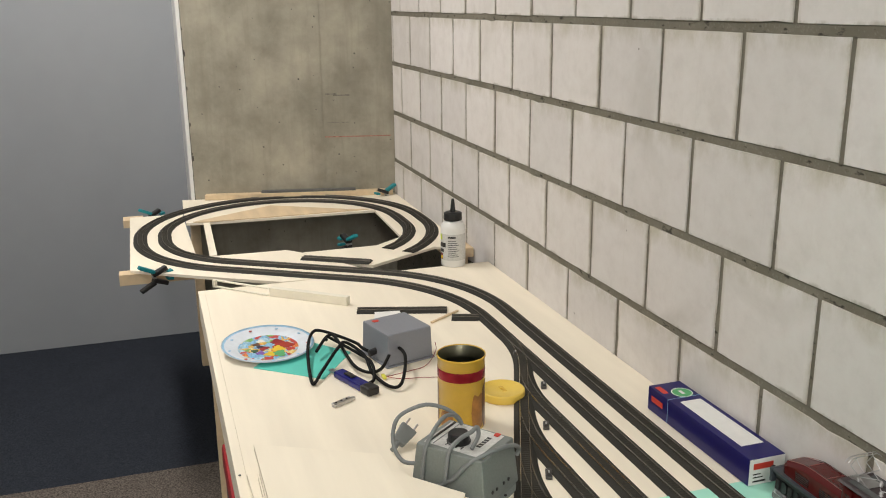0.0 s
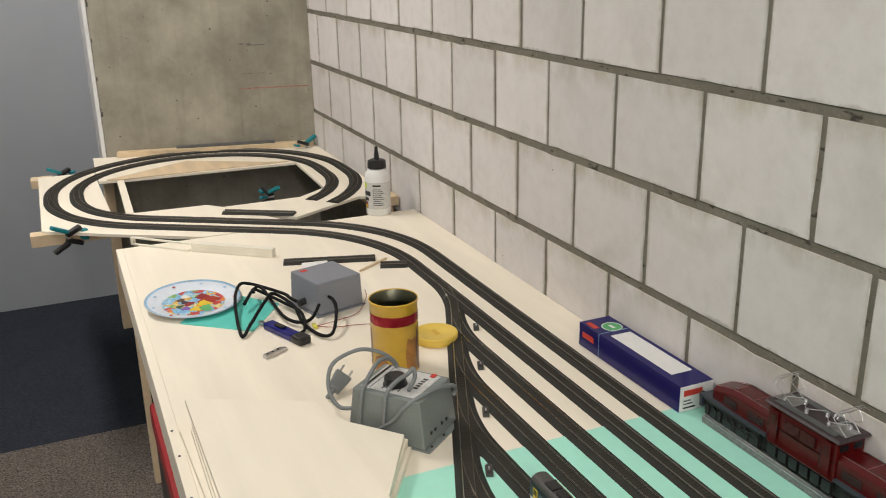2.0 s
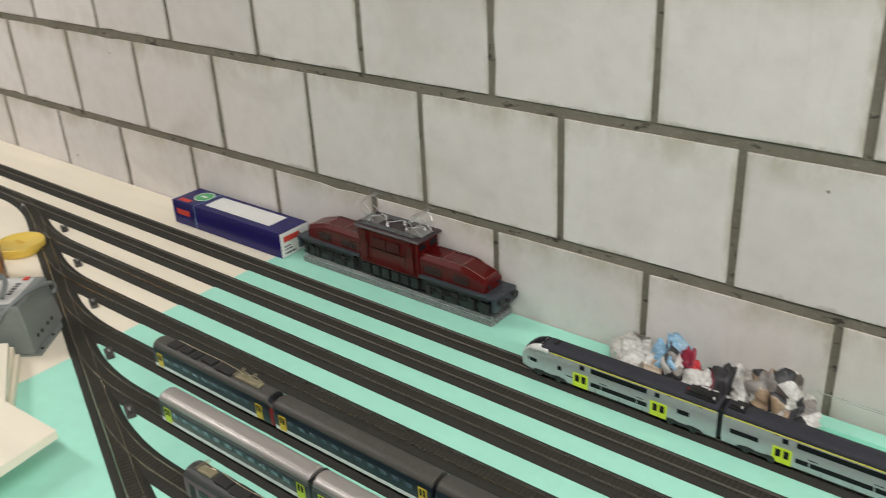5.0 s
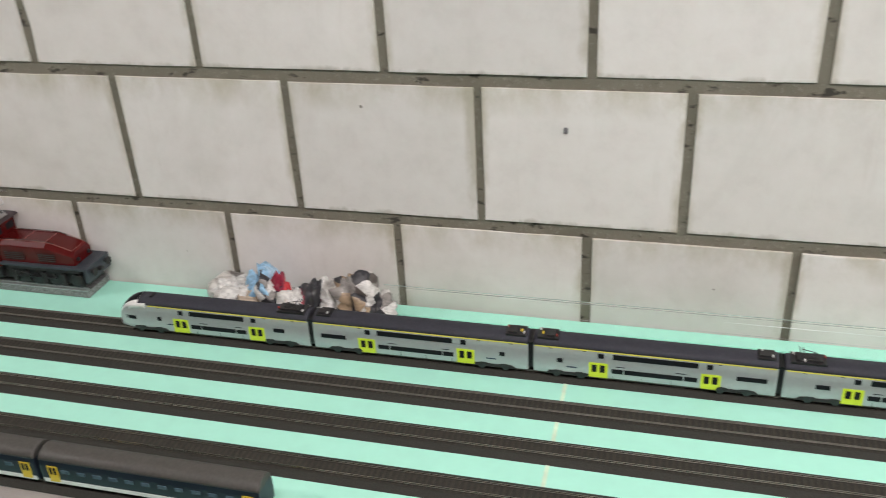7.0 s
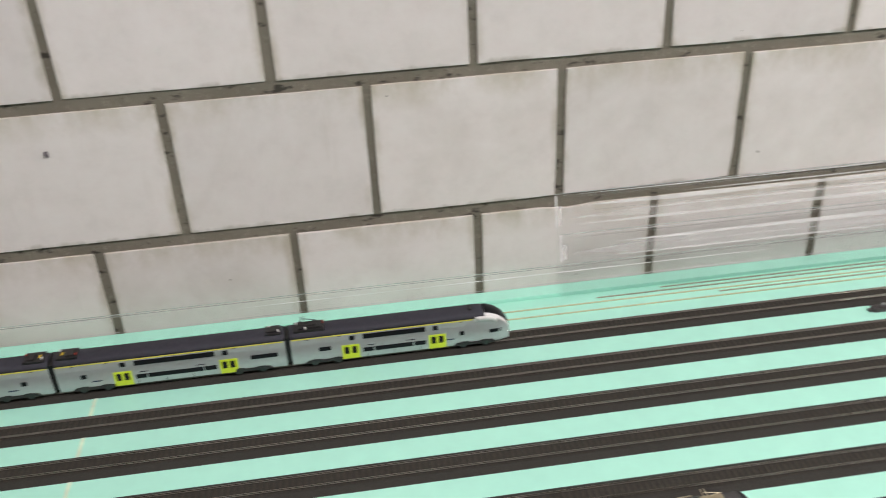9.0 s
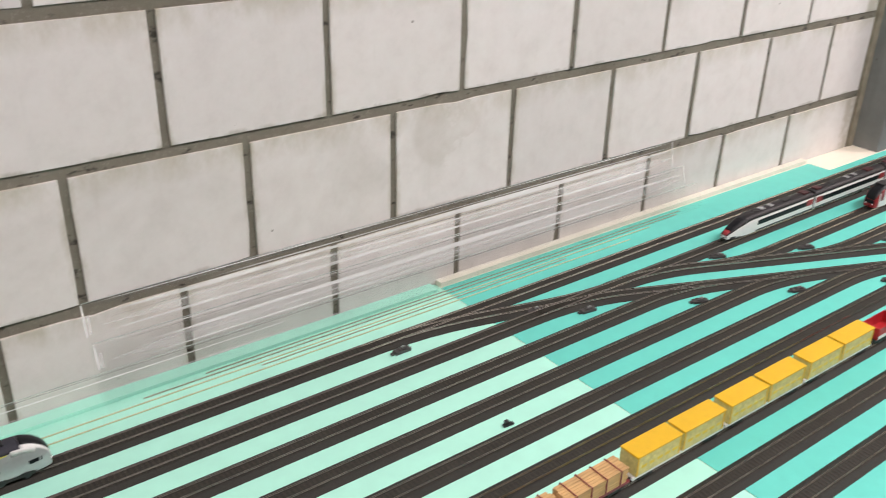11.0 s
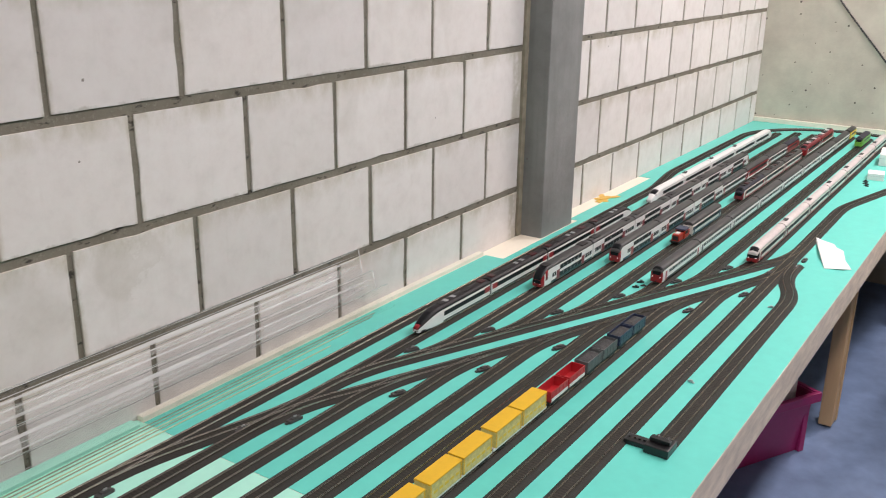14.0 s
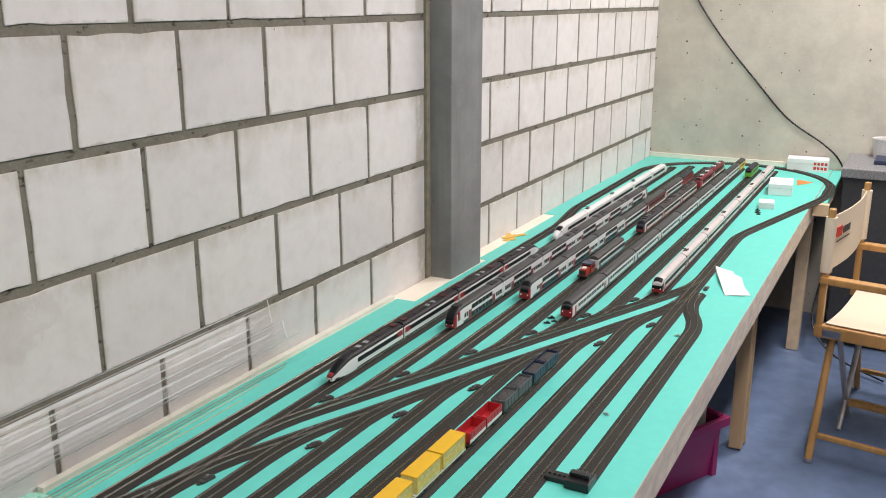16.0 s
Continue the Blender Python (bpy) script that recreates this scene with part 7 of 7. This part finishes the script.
M_HAZE = part_clear("reflection_and_edge_haze", (0.90, 0.91, 0.90), 0.30)
M_SAWNLINE = part_clear("grey_sawn_line", (0.30, 0.33, 0.31), 0.62)


def sheen_streak(parent, xa, xb, z, h, top, mat, seed):
    """A long streak of painted sheen on a leaning sheet, thinning at both ends."""
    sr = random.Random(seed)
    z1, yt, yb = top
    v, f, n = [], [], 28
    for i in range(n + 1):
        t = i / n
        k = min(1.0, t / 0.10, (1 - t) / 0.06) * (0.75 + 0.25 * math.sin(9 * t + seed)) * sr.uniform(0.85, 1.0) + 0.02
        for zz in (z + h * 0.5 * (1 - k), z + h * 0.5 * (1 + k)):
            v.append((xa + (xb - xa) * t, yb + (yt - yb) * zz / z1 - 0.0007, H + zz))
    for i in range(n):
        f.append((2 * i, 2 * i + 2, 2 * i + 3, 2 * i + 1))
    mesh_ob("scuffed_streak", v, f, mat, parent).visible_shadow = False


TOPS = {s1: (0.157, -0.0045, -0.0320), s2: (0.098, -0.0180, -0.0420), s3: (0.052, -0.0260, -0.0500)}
# broad white bands paint reflections on the sheets, thin lines their edges
STREAKS = ((s1, 1.167, 2.402, 0.1545, 0.0014, M_EDGEL), (s1, 1.167, 2.402, 0.1508, 0.0016, M_SAWNLINE), (s1, 1.21, 2.40, 0.133, 0.0095, M_SHEENEDGE), (s1, 1.19, 2.38, 0.1290, 0.0012, M_SAWNLINE),
           (s1, 1.20, 2.20, 0.1235, 0.0030, M_SHEENEDGE), (s1, 1.18, 2.36, 0.108, 0.0055, M_SHEENEDGE), (s1, 1.19, 2.40, 0.112, 0.018, M_HAZE), (s1, 1.35, 2.40, 0.1440, 0.0020, M_SHEENEDGE),
           (s2, 1.172, 2.436, 0.0955, 0.0013, M_EDGEL), (s2, 1.18, 2.43, 0.0922, 0.0012, M_SAWNLINE), (s2, 1.24, 2.43, 0.077, 0.0085, M_SHEENEDGE), (s2, 1.30, 2.30, 0.0700, 0.0014, M_SHEENEDGE), (s2, 1.21, 2.25, 0.060, 0.0030, M_SHEENEDGE),
           (s2, 1.19, 2.42, 0.060, 0.022, M_HAZE), (s3, 0.25, 2.482, 0.0498, 0.0016, M_SAWNLINE), (s3, 0.70, 1.50, 0.0430, 0.0012, M_EDGEL), (s3, 0.26, 2.40, 0.0300, 0.0009, M_SHEENEDGE))
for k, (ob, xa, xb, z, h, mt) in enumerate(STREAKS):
    sheen_streak(ob, xa, xb, z, h, TOPS[ob], mt, k)
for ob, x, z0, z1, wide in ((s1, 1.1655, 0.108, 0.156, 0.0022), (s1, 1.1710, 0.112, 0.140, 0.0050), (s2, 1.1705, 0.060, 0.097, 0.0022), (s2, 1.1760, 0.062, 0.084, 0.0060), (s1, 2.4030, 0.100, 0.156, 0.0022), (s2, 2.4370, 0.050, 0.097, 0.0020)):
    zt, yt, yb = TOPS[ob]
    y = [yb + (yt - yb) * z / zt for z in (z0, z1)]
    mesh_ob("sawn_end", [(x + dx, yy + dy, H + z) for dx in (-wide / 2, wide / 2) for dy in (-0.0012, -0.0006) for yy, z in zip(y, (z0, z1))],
            [(0, 1, 3, 2), (4, 6, 7, 5), (0, 4, 5, 1), (2, 3, 7, 6), (1, 5, 7, 3), (0, 2, 6, 4)], M_HAZE if wide > 0.003 else M_SHEENEDGE, ob).visible_shadow = False
M_DULL = material("dull_steel_strip", (0.40, 0.41, 0.30), 0.5, 0.2, grain=0.2, scale=90)
for y, xa, xb, mat in ((-0.0368, 1.32, 2.42, M_DULL), (-0.0460, 1.22, 2.40, M_DULL), (-0.0570, 0.27, 2.30, M_BRASS), (-0.0650, 1.40, 2.05, M_DULL), (-0.0760, 0.30, 2.22, M_BRASS)):
    tagged(box("strip", xa, xb, y - 0.0009, y + 0.0009, H + 0.0013, H + 0.0031, mat, bev=0.0004), "thin dull metal strip lying along the wall" if mat is M_DULL else "thin brass-coloured strip lying along the wall", "strip", "thin strips")
tagged(box("mint_strip", 0.25, 1.765, -0.0300, -0.0050, H + 0.0014, H + 0.0075, M_MINT, bev=0.001), "narrow mint painted strip along the foot of the wall", "strip")
tagged(box("wall_lath", 1.78, 2.93, -0.0195, -0.0025, H + 0.0003, H + 0.010, M_PALE, bev=0.001), "pale painted lath along the foot of the wall", "lath")

# ---- east end ----
bs = empty("buffer_stop", pose(2.225, TRACK_Y[9], H + 0.0013), "black plastic buffer stop at the end of a siding", "buffer stop")
box("stop_block", -0.020, 0.024, -0.022, 0.022, 0, 0.016, M_BLACK, bs, bev=0.002)
box("stop_beam", -0.004, 0.006, -0.018, 0.018, 0.0165, 0.024, M_BLACK, bs, bev=0.001)
for s in (-1, 1):
    cyl("buffer", (0.006, s * 0.009, 0.020), (0.016, s * 0.009, 0.020), 0.003, M_BLACK, bs, 10)
box("side_block", -0.010, 0.016, 0.0225, 0.062, 0, 0.009, M_BLACK, bs, bev=0.0015)
for k in range(4):
    box("contact_lug", 0.0165, 0.0215, 0.026 + k * 0.009, 0.031 + k * 0.009, 0, 0.0055, M_BLACK, bs, bev=0.0008)
    cyl("terminal", (0.003, 0.0285 + k * 0.009, 0.0090), (0.003, 0.0285 + k * 0.009, 0.0118), 0.0026, M_BLACK, bs, 10)

for x, y, s, mt in ((1.615, -0.400, 0.7, M_BLACK), (2.985, -0.462, 0.8, M_BLACK), (2.945, -0.466, 0.7, M_BLACK), (2.965, -0.478, 0.6, M_UNDER), (2.51, -0.765, 0.6, M_STEEL), (3.01, -0.785, 0.6, M_STEEL),
                    (4.48, -0.735, 0.9, M_UNDER), (4.52, -0.728, 0.8, M_UNDER), (4.45, -0.742, 0.7, M_UNDER)):
    bm = bmesh.new()
    add_box(bm, -0.012 * s, 0.012 * s, -0.004 * s, 0.004 * s, 0, 0.005 * s, 0.0008)
    add_box(bm, -0.003 * s, 0.006 * s, -0.008 * s, 0.002 * s, 0.002 * s, 0.010 * s, 0.0008)
    ob = part("coupling_part", bm, mt)
    ob.matrix_basis = pose(x, y, H + 0.0013, 0, 0, 40 * s + x * 90)
    tagged(ob, "tiny loose coupling part lying on the sheet", "small part", "loose small parts")

# folded paper
Z = H + 0.0014
fp = mesh_ob("folded_paper", [(3.668, -0.738, Z), (3.388, -0.825, Z), (3.421, -0.889, Z), (3.633, -0.800, Z), (3.500, -0.786, Z + 0.013), (3.405, -0.880, Z + 0.004), (3.655, -0.745, Z + 0.006), (3.545, -0.842, Z + 0.011),
                              (3.668, -0.738, Z + 0.0006), (3.388, -0.825, Z + 0.0006), (3.421, -0.889, Z + 0.0006), (3.633, -0.800, Z + 0.0006)],
             [(0, 3, 2, 1), (0, 1, 9, 8), (1, 2, 10, 9), (2, 3, 11, 10), (3, 0, 8, 11), (8, 9, 10, 11), (6, 4, 7), (4, 5, 7), (9, 5, 4), (8, 4, 6)], M_PAPERW)
tagged(fp, "folded white sheet of paper on the turquoise sheet", "paper")


def white_box(x, y, a, b, h, yaw, label, red=False):
    w = empty("small_carton", pose(x, y, H + 0.0014, 0, 0, yaw), label, "box", "white cartons")
    box("carton_body", -a / 2, a / 2, -b / 2, b / 2, 0, h, M_PAPERW, w, bev=0.0015)
    box("lid_edge", -a / 2 - 0.0006, a / 2 + 0.0006, -b / 2 - 0.0006, b / 2 + 0.0006, h * 0.62, h * 0.66, M_LABEL, w)
    if red:
        for k in range(4):
            for j in range(2):
                box("print_bar", -a / 2 - 0.001, -a / 2 - 0.0007, -b / 2 + 0.006 + k * 0.016, -b / 2 + 0.018 + k * 0.016, 0.012 + j * 0.022, 0.026 + j * 0.022, M_PRINTR, w)
    return w


white_box(4.935, -0.755, 0.16, 0.095, 0.048, 6, "white cardboard box on the turquoise sheet")
white_box(4.60, -0.748, 0.07, 0.058, 0.026, 8, "small white cardboard box on the turquoise sheet")
white_box(5.535, -0.795, 0.10, 0.185, 0.060, 4, "white carton with red print by the concrete wall", True)
thing_prism("orange_card", [(5.12, -0.80), (5.22, -0.855), (5.25, -0.785)], H + 0.0014, H + 0.0026, M_ORANGEP, "orange triangle of card", "card")
for k, (x, y, a) in enumerate(((3.69, -0.036, 0), (3.70, -0.030, 35), (3.71, -0.040, -30))):
    tagged(box("tape_strip", -0.05, 0.05, -0.010, 0.010, 0.0, 0.0008, M_TAPE, m=pose(x, y, H + 0.0003 + 0.001 * k, 0, 0, a)), "crumpled strip of amber adhesive tape", "tape", "tape strips")

tagged(box("table_extension", 4.80, 5.59, -0.955, -0.9055, H - 0.016, H + 0.0012, M_TEAL, bev=0.0005), "turquoise strip widening the table end", "board")
tagged(box("extension_batten", 4.76, 4.799, -0.965, -0.9055, H - 0.050, H - 0.001, M_PINE, bev=0.002), "pine batten end under the widened table", "batten")
tagged(box("extension_batten", 4.80, 5.59, -0.950, -0.9057, H - 0.056, H - 0.0165, M_PINE, bev=0.002), "pine batten under the widened table", "batten")
tagged(box("diagonal_leg", -0.03, 0.03, -0.025, 0.025, 0, 0.70, M_PINE, bev=0.002, m=pose(5.05, -0.86, 0.001, 0, 3, 0)), "raw pine board leg under the table end", "leg")

# wall cable
tagged(tube("wall_cable", [(5.592, -0.12, 1.70), (5.592, -0.197, 1.54), (5.592, -0.339, 1.346), (5.592, -0.508, 1.154), (5.590, -0.673, 0.979), (5.588, -0.844, 0.868), (5.585, -0.93, 0.79), (5.575, -0.965, 0.70), (5.55, -0.975, 0.58), (5.45, -0.96, 0.42),
                            (5.2, -0.93, 0.25), (5.0, -0.94, 0.14), (4.9, -1.05, 0.05), (4.8, -1.25, 0.012)], 0.0042, M_BLACK), "black mains cable hanging from the concrete wall", "cable")

tagged(box("end_lath", X_E - 0.022, X_E - 0.003, -0.70, -0.004, H + 0.0014, H + 0.024, M_PALE, bev=0.001), "pale lath standing along the foot of the concrete wall", "lath")

# workbench
wb = empty("workbench", pose(5.14, -0.972, 0), "dark workbench with speckled grey worktop", "workbench")
box("worktop", 0.0, 0.455, -1.4, 0.0, 0.79, 0.83, M_BENCH, wb, bev=0.003)
box("carcass", 0.03, 0.45, -1.38, -0.012, 0.06, 0.789, M_BENCHF, wb)
box("plinth", 0.06, 0.45, -1.36, -0.04, 0.0005, 0.0595, M_BLACK, wb)
pt = empty("plastic_tub", pose(5.53, -1.12, 0.8302), "clear plastic tub with a blue tray", "tub")
part("tub_body", lathe_bm([(0, 0), (0.045, 0), (0.055, 0.085), (0.058, 0.086), (0.057, 0.090), (0.052, 0.086), (0.043, 0.004), (0, 0.004)], 24), M_LABEL, pt)
tagged(box("tray", 5.30, 5.46, -1.25, -1.09, 0.8302, 0.850, M_DKBLUE, bev=0.004), "flat dark blue tray on the worktop", "tray")

# crate under the table
ct = empty("crate", pose(3.612, -0.584, 0.0005, 0, 0, -28), "magenta plastic storage crate under the table", "crate")
bm = bmesh.new()
W0, D0, W1, D1, HC = 0.175, 0.115, 0.20, 0.138, 0.215
ro = [[bm.verts.new((sx * w, sy * d, z)) for sx, sy in ((-1, -1), (1, -1), (1, 1), (-1, 1))] for w, d, z in ((W0, D0, 0), (W1, D1, HC), (W1 - 0.006, D1 - 0.006, HC), (W0 - 0.006, D0 - 0.006, 0.006))]
for a, b in zip(ro, ro[1:]):
    for i in range(4):
        bm.faces.new((a[i], a[(i + 1) % 4], b[(i + 1) % 4], b[i]))
bm.faces.new(ro[0])
bm.faces.new(ro[-1])
part("tub", bm, M_PINK, ct)
bm = bmesh.new()
for x0, x1, y0, y1 in ((-W1 - 0.015, W1 + 0.015, -D1 - 0.015, -D1 + 0.001), (-W1 - 0.015, W1 + 0.015, D1 - 0.001, D1 + 0.015), (-W1 - 0.015, -W1 + 0.001, -D1 + 0.0012, D1 - 0.0012), (W1 - 0.001, W1 + 0.015, -D1 + 0.0012, D1 - 0.0012)):
    add_box(bm, x0, x1, y0, y1, HC - 0.028, HC + 0.004, 0.003)
part("rim", bm, M_PINK, ct)
for sx in (-1, 1):
    for sy in (-1, 1):
        box("corner_rib", sx * (W0 + 0.010) - 0.012, sx * (W0 + 0.010) + 0.012, sy * (D0 + 0.005) - 0.010, sy * (D0 + 0.005) + 0.010, 0.0, HC - 0.029, M_PINK, ct, bev=0.003)
tagged(box("carton_flap", 0.03, 0.16, -0.098, -0.010, 0.0, 0.270, M_MAGC, bev=0.003, m=pose(3.612, -0.584, 0.008, 0, 0, -28)), "pale cardboard box standing in the crate", "box")
tagged(part("round_tub", lathe_bm([(0, 0), (0.05, 0), (0.052, 0.008), (0.052, 0.03), (0, 0.031)], 28), M_GREYP), "grey round tub lid in the crate", "tub").matrix_basis = pose(3.713, -0.672, 0.3280, 70, 0, 20)


# ---- folding chair with canvas back ----
ch = empty("folding_chair", pose(4.07, -1.03, 0, 0, 0, -7.9), "beech folding director's chair with cream canvas seat and back", "chair")
CW_, CD_ = 0.545, 0.42
for u in (0.0, CW_):
    box("back_post", u - 0.013, u + 0.013, -0.011, 0.011, 0.46, 0.875, M_BEECH, ch, bev=0.006)
    box("seat_rail", u - 0.016, u + 0.016, -CD_ - 0.02, 0.014, 0.425, 0.470, M_BEECH, ch, bev=0.006)
    box("armrest", u - 0.022, u + 0.022, -CD_, 0.012, 0.615, 0.640, M_BEECH, ch, bev=0.006)
    box("arm_post", u - 0.012, u + 0.012, -CD_ + 0.03, -CD_ + 0.055, 0.4705, 0.6145, M_BEECH, ch, bev=0.004)
    box("hinge", u - 0.018, u + 0.018, -0.075, -0.015, 0.432, 0.458, M_STEEL, ch, bev=0.001)
    s = 1 if u == 0 else -1
    for v in (-0.036, -CD_ + 0.03):
        bm = bmesh.new()
        add_cyl(bm, (u - s * 0.10, v, 0.006), (u + s * 0.06, v, 0.425), 0.013, 12)
        part("leg", bm, M_BEECH, ch)
        cyl("foot_cap", (u - s * 0.102, v, 0.0005), (u - s * 0.099, v, 0.0125), 0.0145, M_STEEL, ch, 12)
        cyl("strut", (u + s * 0.030, v - 0.028, 0.424), (u + s * 0.345, v - 0.030, 0.006), 0.010, M_ALU, ch, 10)
    box("foot_bar", u - s * 0.075 - 0.009, u - s * 0.075 + 0.009, -CD_ + 0.045, -0.050, 0.085, 0.103, M_BEECH, ch, bev=0.004)
    box("foot_bar", u + s * 0.285 - 0.009, u + s * 0.285 + 0.009, -CD_ + 0.012, -0.078, 0.085, 0.103, M_BEECH, ch, bev=0.004)


def canvas(name, x0, x1, fixed, a0, a1, sag, vertical):
    n = 14
    verts, faces = [], []
    for i in range(n + 1):
        x = x0 + (x1 - x0) * i / n
        d = sag * math.sin(math.pi * i / n)
        for a in (a0, a1):
            for th in (0.0015, -0.0015):
                verts.append((x, fixed + th - d, a) if vertical else (x, a, fixed + th - d))
    for i in range(n):
        b = i * 4
        for p, q in ((0, 1), (1, 3), (3, 2), (2, 0)):
            faces.append((b + p, b + q, b + 4 + q, b + 4 + p))
    faces += [(0, 2, 3, 1), (n * 4, n * 4 + 1, n * 4 + 3, n * 4 + 2)]
    return mesh_ob(name, verts, faces, M_CANVAS, ch)


canvas("back_canvas", 0.0, CW_, 0.0, 0.655, 0.845, 0.02, True)
for u in (0.0, CW_):
    bm = bmesh.new()
    add_cyl(bm, (u, 0, 0.655), (u, 0, 0.845), 0.0185, 18)
    part("canvas_sleeve", bm, M_CANVAS, ch)
canvas("seat_canvas", 0.0, CW_, 0.475, -CD_ + 0.005, -0.02, 0.02, False)
box("logo_patch", 0.055, 0.105, 0.003, 0.006, 0.765, 0.800, M_PRINTR, ch, m=pose(0, -0.0085, 0, 0, 0, -6))
for k in range(4):
    box("lettering_bar", 0.115 + k * 0.022, 0.131 + k * 0.022, 0.003, 0.005, 0.768, 0.792, M_MAGB, ch, m=pose(0, -0.0150, 0, 0, 0, -3))
box("lettering_bar", 0.055, 0.20, 0.003, 0.005, 0.748, 0.752, M_MAGB, ch, m=pose(0, -0.0115, 0, 0, 0, -4))
lay_blocks()
